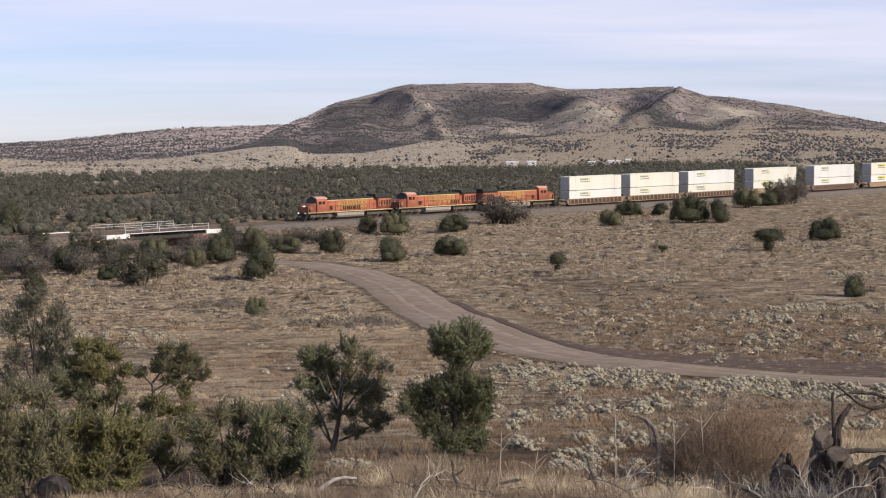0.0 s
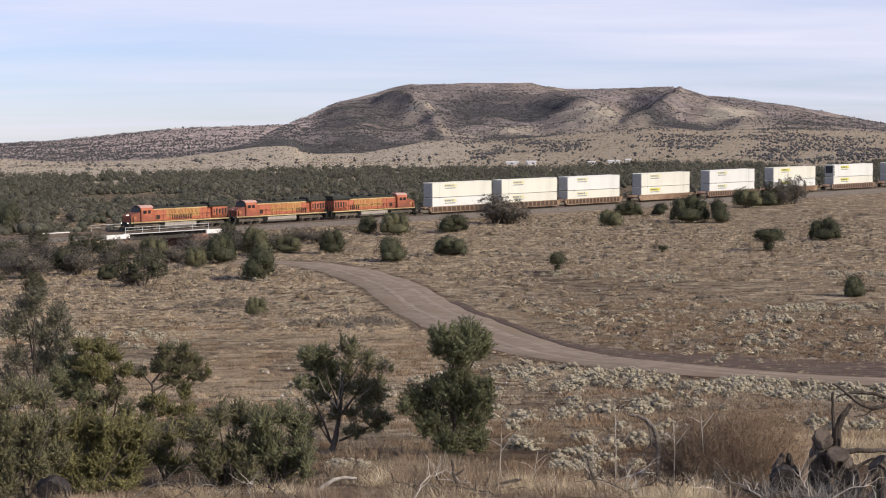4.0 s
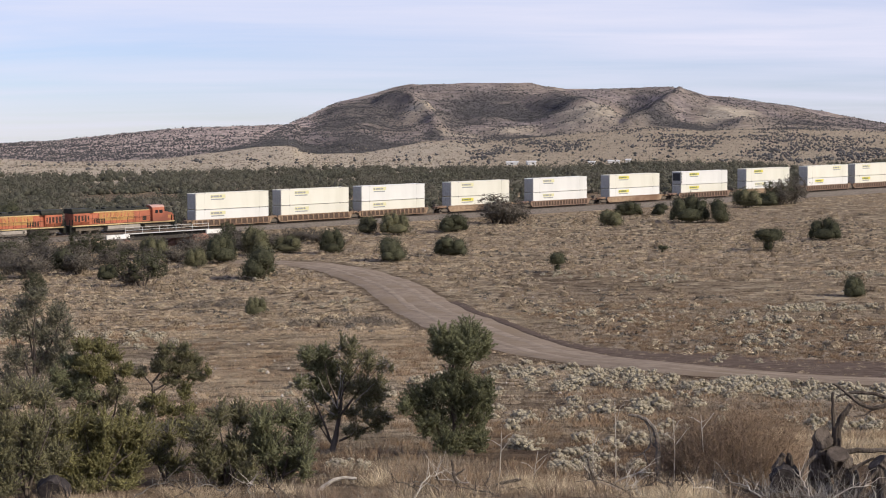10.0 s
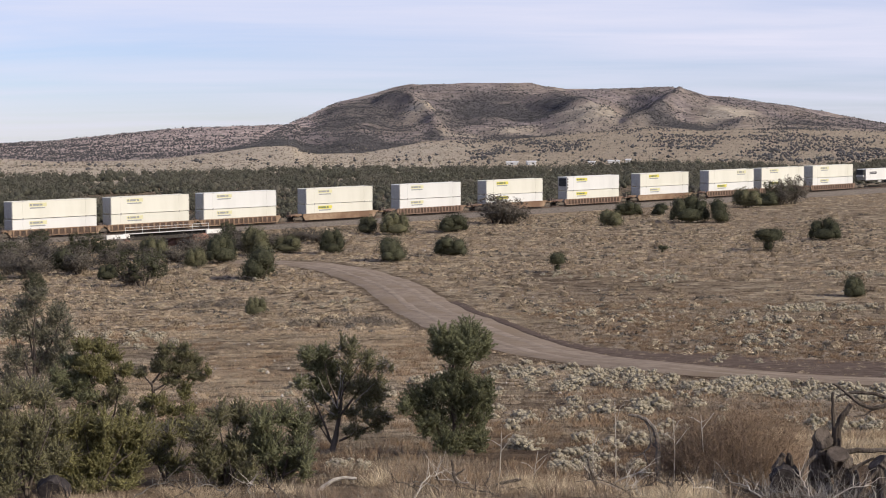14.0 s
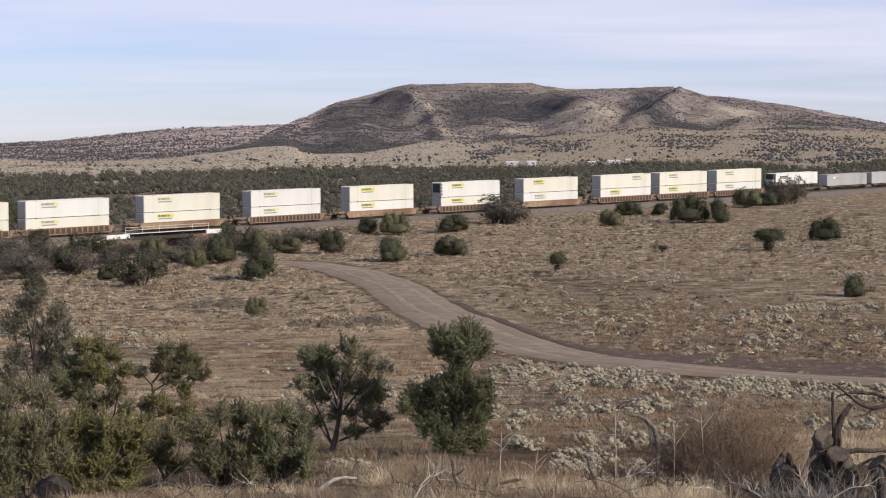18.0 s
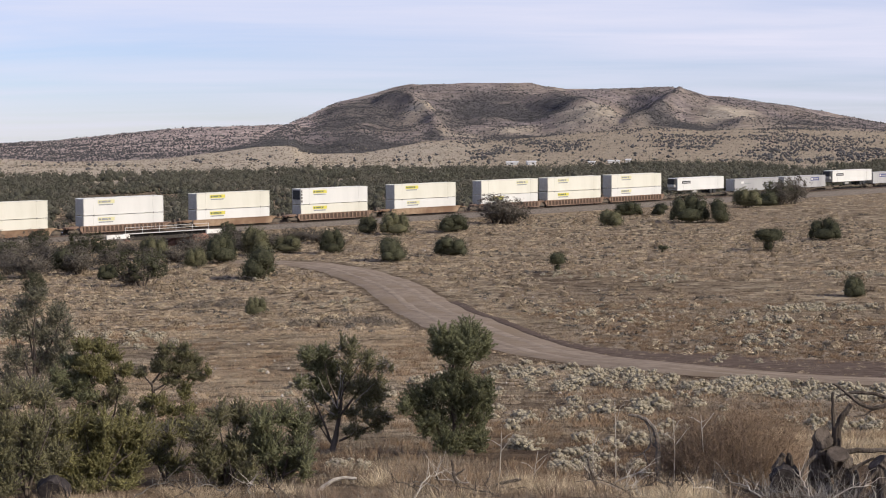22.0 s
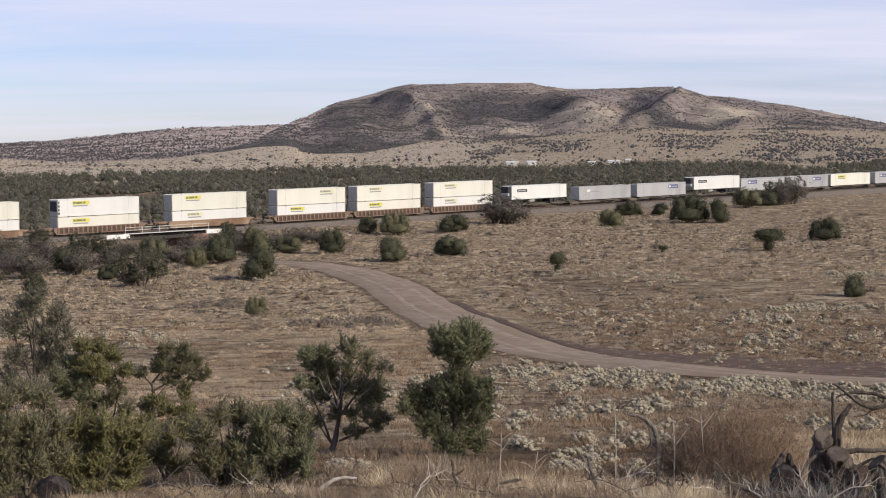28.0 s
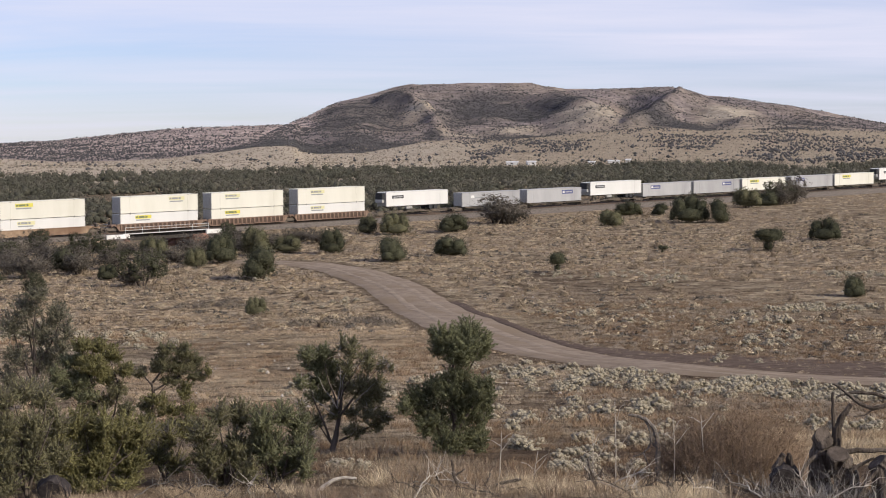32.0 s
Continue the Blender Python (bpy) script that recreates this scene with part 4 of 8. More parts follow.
def well_car(length, mat, ribs, left_truck=True, right_truck=True, deep=1.42):
    """A container well car unit; its middle at x = 0."""
    car = empty("well_car", label=("ribbed brown" if mat is CARBROWN else "tan-orange") + " steel well car carrying two stacked containers", category="rail car", group="well cars of the train")
    h, lw = length / 2, 8.35
    for sgn in (-1, 1):
        bm = bmesh.new()
        prism(bm, [(-lw - 0.5, deep - 0.55), (-lw, 0.2), (lw, 0.2), (lw + 0.5, deep - 0.55), (lw + 0.5, deep), (-lw - 0.5, deep)], sgn * 1.36 - 0.04, sgn * 1.36 + 0.04)
        box(bm, -lw - 0.5, lw + 0.5, sgn * 1.42 - 0.06, sgn * 1.42 + 0.06, deep - 0.14, deep)
        box(bm, -lw, lw, sgn * 1.42 - 0.06, sgn * 1.42 + 0.06, 0.2, 0.34)
        side = part("side_sill", bm, mat, car)
        if ribs:
            bm = bmesh.new()
            box(bm, -0.15, 0.15, sgn * 1.44 - 0.07, sgn * 1.44 + 0.07, 0.34, deep - 0.14)
            rib = part("rib", bm, mat, side)
            for k in range(ribs):
                x = -lw + 0.4 + k * (2 * lw - 0.8) / (ribs - 1)
                if k:
                    rib = part_me("rib", rib.data, side)
                rib.location.x = x
            # a dark sheet over the web paints the shade between the ribs
            bm = bmesh.new()
            box(bm, -lw + 0.1, lw - 0.1, sgn * 1.404 - 0.004, sgn * 1.404 + 0.004, 0.36, deep - 0.16)
            part("web_shade", bm, RIBSHADE, side)
    bm = bmesh.new()
    box(bm, -lw, lw, -1.3, 1.3, 0.2, 0.30)
    part("well_floor", bm, UNDER, car)
    for sgn in (-1, 1):
        bm = bmesh.new()
        prism(bm, [(sgn * (lw + 0.3), 0.95), (sgn * (lw + 0.3), deep), (sgn * h, 1.22), (sgn * h, 0.92)], -0.75, 0.75)
        box(bm, min(sgn * (h - 1.5), sgn * (h - 0.3)), max(sgn * (h - 1.5), sgn * (h - 0.3)), -1.4, 1.4, 1.05, 1.15)
        part("end_platform", bm, mat, car)
        bm = bmesh.new()
        box(bm, min(sgn * (h - 0.2), sgn * (h + 0.35)), max(sgn * (h - 0.2), sgn * (h + 0.35)), -0.15, 0.15, 0.7, 1.0, 0.03)
        part("coupler", bm, UNDER, car)
        bm = bmesh.new()
        yb = -0.9 * sgn
        box(bm, min(sgn * (h - 0.95), sgn * (h - 0.55)), max(sgn * (h - 0.95), sgn * (h - 0.55)), yb - 0.4, yb + 0.4, 1.2, 1.75, 0.03)
        part("brake_gear", bm, UNDER, car)
    if left_truck:
        four_wheel_truck(car, -h + (1.75 if h > 10 else 0.0))
    if right_truck:
        four_wheel_truck(car, h - (1.75 if h > 10 else 0.0))
    return car


def container(mat, mark, where, faded=False, height=2.9, reefer=False, cooled=False):
    """A 53-foot box with its floor at z = 0; x from 0 to 16.15; marks on both sides."""
    tone = {CREAM: "cream", WHITEBOX: "white", GREYBOX: "grey"}[mat]
    what = "refrigerated semi-trailer" if reefer else "intermodal container"
    c = empty("semi_trailer" if reefer else "freight_container", label=f"{tone} 53-foot {what} with {'dark' if mark == 'dark' else 'blue' if mark == 'blue' else 'yellow'} logo patch", category="trailer" if reefer else "container", group="trailers of the train" if reefer else "containers of the train")
    L, W = 16.15, 1.3
    bm = bmesh.new()
    box(bm, 0.06, L - 0.06, -W + 0.02, W - 0.02, 0.06, height - 0.03, 0.02)
    part("body", bm, mat, c)
    bm = bmesh.new()
    for sgn in (-1, 1):
        box(bm, 0, L, sgn * (W - 0.03) - 0.03, sgn * (W - 0.03) + 0.03, height - 0.12, height, 0.01)
        box(bm, 0, L, sgn * (W - 0.03) - 0.03, sgn * (W - 0.03) + 0.03, 0, 0.16, 0.01)
    part("side_rail", bm, mat, c)
    for x in (0, L - 0.12, 2.0, L - 2.14):
        for sgn in (-1, 1):
            bm = bmesh.new()
            box(bm, x, x + 0.12, sgn * (W - 0.035) - 0.045, sgn * (W - 0.035) + 0.045, 0.0, height, 0.01)
            part("corner_post", bm, mat if x > 0 else TRIMGREY, c)
            for z in (-0.03, height - 0.13):
                bm = bmesh.new()
                box(bm, x - 0.05, x + 0.17, sgn * (W - 0.05) - 0.06, sgn * (W - 0.05) + 0.06, z, z + 0.16)
                part("corner_casting", bm, TRIMGREY, c)
    for y0, y1 in ((-1.22, -0.01), (0.01, 1.22)):
        bm = bmesh.new()
        box(bm, -0.01, 0.07, y0, y1, 0.12, height - 0.12, 0.01)
        d = part("door", bm, ENDGREY, c, "grey end door")
        bm = bmesh.new()
        for y in (y0 + 0.3, y1 - 0.3):
            box(bm, -0.05, -0.01, y - 0.02, y + 0.02, 0.2, height - 0.2)
        part("lock_rod", bm, TRIMGREY, d)
    for sgn in (-1, 1):
        y = sgn * (W + 0.004)

        def patch(name, x0, x1, z0, z1, m2, out=0.0, label=""):
            b2 = bmesh.new()
            yy = y + sgn * out
            box(b2, x0, x1, yy - 0.006, yy + 0.006, z0, z1)
            return part(name, b2, m2, c, label)
        x0 = where * L
        if mark == "yellow":
            patch("logo_patch", x0, x0 + 3.3, height - 0.95, height - 0.35, LOGOFADED if faded else LOGOYELLOW, label="faded yellow logo patch" if faded else "yellow logo patch")
            for k, (a, e) in enumerate(((0.15, 0.55), (0.7, 1.9), (2.05, 2.5))):
                patch("logo_shape", x0 + a, x0 + e, height - 0.82, height - 0.48, INKGREY if faded else INKGREEN, 0.008)
            patch("lettering_bar", x0 + 0.15, x0 + 3.0, height - 1.27, height - 1.07, INKGREY)
        elif mark == "blue":
            patch("logo_patch", x0, x0 + 3.2, height - 1.25, height - 0.45, INKBLUE, label="blue logo patch")
            patch("logo_shape", x0 + 0.2, x0 + 0.8, height - 1.05, height - 0.65, WHITEBOX, 0.008)
            patch("lettering_bar", x0 + 1.0, x0 + 2.9, height - 0.98, height - 0.78, ENDGREY, 0.008)
        elif mark == "dark":
            patch("logo_patch", x0, x0 + 2.9, height - 1.3, height - 0.7, INKDARK, label="dark logo patch")
            patch("lettering_bar", x0 + 0.3, x0 + 2.6, height - 1.1, height - 0.92, GREYBOX, 0.008)
        elif mark == "pale":
            patch("logo_shape", x0, x0 + 0.9, height - 1.1, height - 0.6, WHITEBOX)
            patch("lettering_bar", x0 + 1.1, x0 + 3.6, height - 1.2, height - 1.0, INKGREY)
    if cooled:
        bm = bmesh.new()
        box(bm, -0.06, -0.012, -1.05, 1.05, 0.9, height - 0.3, 0.01)
        part("cooling_unit", bm, INKDARK, c, "dark cooling unit set in the end wall")
        for k in range(4):
            bm = bmesh.new()
            box(bm, 0.14, 0.42, -W - 0.012, -W, 0.35 + k * 0.62, 0.75 + k * 0.62)
            part("vent_panel", bm, INKDARK, c)
    if reefer:
        bm = bmesh.new()
        box(bm, -0.75, 0.0, -1.05, 1.05, 0.9, height - 0.15, 0.08)
        u = part("cooling_unit", bm, INKDARK, c, "dark cooling unit on the nose")
        bm = bmesh.new()
        box(bm, -0.78, -0.3, -1.08, 1.08, 0.75, 1.4, 0.05)
        part("cooling_panel", bm, ENDGREY, u)
        bm = bmesh.new()
        box(bm, 1.0, L - 0.4, -0.5, 0.5, -0.25, 0.0)
        for k in range(10):
            box(bm, 1.2 + k * 1.5, 1.3 + k * 1.5, -1.25, 1.25, -0.14, 0.0)
        part("chassis_rail", bm, UNDER, c)
        for x in (11.6, 12.85):
            for sgn in (-1, 1):
                bm = bmesh.new()
                disc_y(bm, x, -0.42, 0.5, sgn * 1.0 - 0.26, sgn * 1.0 + 0.26, 18)
                part("tyre", bm, INKDARK, c)
        for sgn in (-1, 1):
            bm = bmesh.new()
            box(bm, 2.9, 3.1, sgn * 0.9 - 0.08, sgn * 0.9 + 0.08, -0.85, 0)
            part("landing_leg", bm, UNDER, c)
        bm = bmesh.new()
        box(bm, 5.4, 7.0, -1.1, -0.5, -0.65, -0.1, 0.1)
        part("fuel_tank", bm, TRIMGREY, c)
    return c


def spine_car(length):
    car = empty("spine_car", label="dark low spine car carrying one box", category="rail car", group="spine cars of the train")
    h = length / 2
    bm = bmesh.new()
    prism(bm, [(-h, 0.75), (-h + 2.2, 0.6), (h - 2.2, 0.6), (h, 0.75), (h, 1.02), (-h, 1.02)], -0.3, 0.3)
    part("centre_sill", bm, UNDER, car)
    for x in (-h + 2.0, -3.2, 3.2, h - 2.0):
        bm = bmesh.new()
        box(bm, x - 0.2, x + 0.2, -1.3, 1.3, 0.82, 1.03)
        part("crossbearer", bm, UNDER, car)
    for sgn in (-1, 1):
        bm = bmesh.new()
        box(bm, -h + 2, h - 2, sgn * 1.2 - 0.05, sgn * 1.2 + 0.05, 0.72, 0.86)
        part("side_rail", bm, UNDER, car)
    four_wheel_truck(car, -h)
    return car


def build_train():
    """Every vehicle and load, with its place along the track at the start."""
    made = []
    for s, up, lit, var in ((-59.6, False, True, 0), (-37.2, False, False, 1), (-14.8, True, False, 1)):
        made.append((locomotive(up, lit, var), s, 0.0, not up))
    # left ends of the stacks; brown or tan cars; the marks of the upper and lower box
    C, Wh = CREAM, WHITEBOX
    stacks = ((0.0, "a", CARTAN, 14, (C, 0.20, True), (Wh, 0.20, True)), (18.95, "b", CARTAN, 14, (C, 0.20, True), (C, 0.20, True)),
              (38.2, "c", CARTAN, 16, (Wh, 0.18, True), (C, 0.18, True)), (61.3, "s", CARTAN, 0, (C, 0.18, True), (C, 0.18, False)),
              (84.3, "s", CARBROWN, 20, (Wh, 0.18, True), (Wh, 0.18, True)), (107.45, "s", CARTAN, 0, (C, 0.18, False), (Wh, 0.18, False)),
              (130.8, "s", CARBROWN, 18, (Wh, 0.18, False), (C, 0.18, False)), (153.7, "s", CARTAN, 0, (C, 0.18, False), (Wh, 0.20, True)),
              (176.8, "a", CARBROWN, 18, (C, 0.62, True), (Wh, 0.19, False)), (195.8, "b", CARBROWN, 18, (C, 0.19, True), (C, 0.19, False)),
              (215.3, "c", CARBROWN, 18, (C, 0.19, True), (Wh, 0.19, True)))
    for s, kind, paint, ribs, upper, lower in stacks:
        mid = s + 8.075
        if kind == "s":
            car = well_car(22.4, paint, ribs)
        else:
            car = well_car(19.0, paint, ribs, True, kind == "c")
        made.append((car, mid, 0.0, False))
        for (mat, where, faded), z, tall in ((lower, 0.32, 2.81), (upper, 3.22, 2.9)):
            made.append((container(mat, "yellow", where, faded, tall, cooled=(s == 130.8 and z > 1)), s, z, False))
    spines = ((236.8, Wh, "dark", 0.10, True), (256.8, GREYBOX, "pale", 0.15, False), (275.0, GREYBOX, "blue", 0.64, False), (293.9, Wh, "dark", 0.10, True),
              (310.6, GREYBOX, "blue", 0.16, False), (327.6, GREYBOX, "blue", 0.62, False), (344.7, C, "yellow", 0.18, False), (363.0, GREYBOX, "blue", 0.12, False),
              (380.0, C, "yellow", 0.20, False), (398.4, Wh, "dark", 0.12, True))
    for k, (s, mat, mark, where, reefer) in enumerate(spines):
        nxt = spines[k + 1][0] if k + 1 < len(spines) else s + 17.5
        left = s - 0.9 if k else s - 1.5
        right = nxt - 0.9
        made.append((spine_car(right - left), (left + right) / 2, 0.0, False))
        made.append((container(mat, mark, where, False, 2.8, reefer), s, 1.92 if reefer else 1.04, False))
    return made


TRAIN = build_train()


def travelled(t):
    """Metres that the slowing train has gone."""
    return 9.80996 * t - 0.0327948 * t * t + 0.000217829 * t ** 3


def motions():
    for thing, s, up, flip in TRAIN:
        walk(thing, [(t, on_track(s - travelled(t), 0, up, flip)) for t in range(0, 33, 2)])


# ---- plants ----
def unit(v):
    return v / np.maximum(np.linalg.norm(v, axis=-1, keepdims=True), 1e-9)


def sprays(centers, dirs, length, width, rng, out=None, loose=0.5):
    """Small pointed leaf sprays: a kite at each place, along its direction; out: the way its face looks, more or less."""
    n = len(centers)
    if out is None:
        side = unit(np.cross(dirs, rng.normal(size=(n, 3))))
    else:
        face = unit(out + loose * rng.normal(size=(n, 3)))
        dirs = unit(dirs - face * (dirs * face).sum(1, keepdims=True))
        side = np.cross(dirs, face)
    L = (length * rng.uniform(0.6, 1.3, n))[:, None] if np.ndim(length) == 0 else length[:, None]
    W = (width * rng.uniform(0.7, 1.3, n))[:, None] if np.ndim(width) == 0 else width[:, None]
    v = np.stack([centers - 0.5 * dirs * L, centers + side * W * 0.5, centers + 0.5 * dirs * L, centers - side * W * 0.5], 1).reshape(-1, 3)
    return v, np.arange(4 * n).reshape(n, 4)


def crown_sprays(lobes, rng, per_m3=None, clumps=60, per_clump=60, clump_r=0.25, length=0.12, width=0.06, inner=0.45, ragged=0.12):
    """Foliage in clumps near the skin of ellipsoid lobes (cx, cy, cz, rx, ry, rz)."""
    cs, ds, ns = [], [], []
    vol = np.array([l[3] * l[4] * l[5] for l in lobes]) ** (2 / 3)
    for l, share in zip(lobes, vol / vol.sum()):
        k = max(3, int(clumps * share))
        d = unit(rng.normal(size=(k, 3)))
        r = rng.uniform(inner, 1.0, k)[:, None] ** 0.6
        r = r * (1 + ragged * rng.normal(size=(k, 1)))
        c = np.array(l[:3]) + d * r * np.array(l[3:])
        size = clump_r * rng.uniform(0.6, 1.3, k)
        p = unit(rng.normal(size=(k, per_clump, 3))) * (rng.uniform(0, 1, (k, per_clump, 1)) ** 0.45) * size[:, None, None]
        p[..., 2] *= 1.1
        pts = c[:, None] + p
        out = unit(p + 0.25 * d[:, None] * size[:, None, None] + np.array([0, 0, 0.35]) * size[:, None, None] + 0.35 * rng.normal(size=p.shape) * size[:, None, None])
        cs.append(pts.reshape(-1, 3))
        ds.append(out.reshape(-1, 3))
        ns.append((unit(p) + 0.8 * d[:, None]).reshape(-1, 3))
    c, d, nrm = np.concatenate(cs), np.concatenate(ds), unit(np.concatenate(ns))
    keep = c[:, 2] > 0.03
    return sprays(c[keep], d[keep], length, width, rng, nrm[keep], 0.38)


def bent(a, b, rng, wob=0.12, n=6):
    """Points from a to b along a crooked line."""
    a, b = np.array(a, float), np.array(b, float)
    L = np.linalg.norm(b - a)
    off = np.cumsum(rng.normal(size=(n, 3)), 0) * wob * L / n
    u = np.linspace(0, 1, n)[:, None]
    off = off * u * (1 - 0.6 * u)
    return [tuple(q) for q in a + (b - a) * u + off]


def twigs(starts, dirs, length, radius, rng):
    """Thin three-sided twigs as one set of faces."""
    n = len(starts)
    u = unit(np.cross(dirs, rng.normal(size=(n, 3))))
    w = np.cross(dirs, u)
    L = length if np.ndim(length) else length * rng.uniform(0.5, 1.3, n)
    tip = starts + dirs * L[:, None] + 0.12 * L[:, None] * rng.normal(size=(n, 3))
    v = np.stack([starts + u * radius, starts + (-0.5 * u + 0.87 * w) * radius, starts + (-0.5 * u - 0.87 * w) * radius, tip], 1).reshape(-1, 3)
    k = 4 * np.arange(n)[:, None]
    f = np.concatenate([k + np.array([0, 1, 3]), k + np.array([1, 2, 3]), k + np.array([2, 0, 3])])
    return v, f


def sprig_crown(lobes, rng, sprigs, per, length, thick, leaf_l, leaf_w, up=0.7, inner=0.45, fill=0.7):
    """Juniper foliage: upright finger-like sprigs of scale leaves over the skin of ellipsoid lobes, and a loose filling within."""
    cs, ds, ns, ls = [], [], [], []
    skin = np.array([l[3] * l[5] + 0.5 * l[4] * l[5] for l in lobes])
    sprigs = int(1.5 * sprigs)
    for l, share in zip(lobes, skin / skin.sum()):
        k = max(4, int(sprigs * share))
        mid, half = np.array(l[:3]), np.array(l[3:])
        d = unit(rng.normal(size=(k, 3)) + np.array([0, 0, 0.15]))
        axis = unit(d * np.array([1, 1, 0.7]) + np.array([0, 0, up]) + 0.28 * rng.normal(size=(k, 3)))
        tall = length * rng.uniform(0.55, 1.45, k)
        foot = mid + d * half * rng.uniform(inner, 1.0, (k, 1)) ** 0.5 - axis * tall[:, None] * 0.5
        u = rng.uniform(0, 1, (k, per, 1))
        e = rng.normal(size=(k, per, 3))
        e = unit(e - axis[:, None] * (e * axis[:, None]).sum(-1, keepdims=True))
        rad = thick * np.sqrt(rng.uniform(0.1, 1, (k, per, 1))) * np.sin(math.pi * (0.16 + 0.80 * u))
        p = foot[:, None] + axis[:, None] * u * tall[:, None, None] + e * rad
        cs.append(p.reshape(-1, 3))
        ds.append(unit(axis[:, None] + 0.55 * e).reshape(-1, 3))
        ns.append(unit(e + 0.55 * d[:, None]).reshape(-1, 3))
        ls.append(np.full(k * per, leaf_l))
        k = int(fill * sprigs * share * per * 0.4)
        d = unit(rng.normal(size=(k, 3)))
        cs.append(mid + d * half * rng.uniform(0.1, 0.75, (k, 1)))
        ds.append(unit(rng.normal(size=(k, 3)) + np.array([0, 0, 0.6])))
        ns.append(d)
        ls.append(np.full(k, 1.5 * leaf_l))
    c, d, nrm, ll = np.concatenate(cs), np.concatenate(ds), np.concatenate(ns), np.concatenate(ls)
    keep = c[:, 2] > 0.02
    ll = ll[keep] * rng.uniform(0.65, 1.35, keep.sum())
    return sprays(c[keep], d[keep], ll, ll * (leaf_w / leaf_l), rng, nrm[keep], 0.35)


def tree(name, label, crowns, stems, seed, bare=0, bare_mat=None, category="tree"):
    """A juniper: crooked stems (from, to, thick, thin), crowns (lobes, leaf, sprigs, leaves a sprig, its length, its thickness, leaf length), and bare twigs."""
    rng = np.random.default_rng(seed)
    t = empty(name, label=label, category=category)
    for k, (a, b, r0, r1) in enumerate(stems):
        bm = bmesh.new()
        tube(bm, bent(a, b, rng, 0.22, 9), 0.8 * r0, 0.8 * r1, 7, 0.18, random.Random(seed + k))
        part("trunk" if k == 0 else "limb", bm, BARK, t, smooth_faces=True)
    every = []
    for lobes, leaf, sprigs, per, length, thick, leaf_l in crowns:
        v, f = sprig_crown(lobes, rng, sprigs, per, length, thick, 1.16 * leaf_l, 0.42 * leaf_l)
        part_me("crown", mesh_np("crown", v, f, leaf), t)
        every += lobes
    if bare:
        l = np.array(every)[rng.integers(0, len(every), bare)]
        d = unit(rng.normal(size=(bare, 3)) + np.array([0, 0, 0.4]))
        st = l[:, :3] + d * l[:, 3:] * rng.uniform(0.0, 0.7, (bare, 1))
        v, f = twigs(st, d, rng.uniform(0.14, 0.42, bare), 0.006 if stems[0][2] < 0.12 else 0.009, rng)
        tagged(part_me("dead_twig_tangle", mesh_np("dead_twig_tangle", v, f, bare_mat or DEADTWIG), t, "grey bare twigs"), kind="stuff")
    return t


def stand(t, x, y, turn=0.0, sx=1.0, sz=1.0, sink=0.05):
    t.matrix_world = Matrix.Translation((x, y, float(ground_z(x, y)) - sink)) @ pose(0, 0, 0, 0, 0, turn) @ Matrix.Diagonal((sx, sx, sz, 1))
    return t


# the nearest trees, one by one
NEAR = "junipers on the near slope"


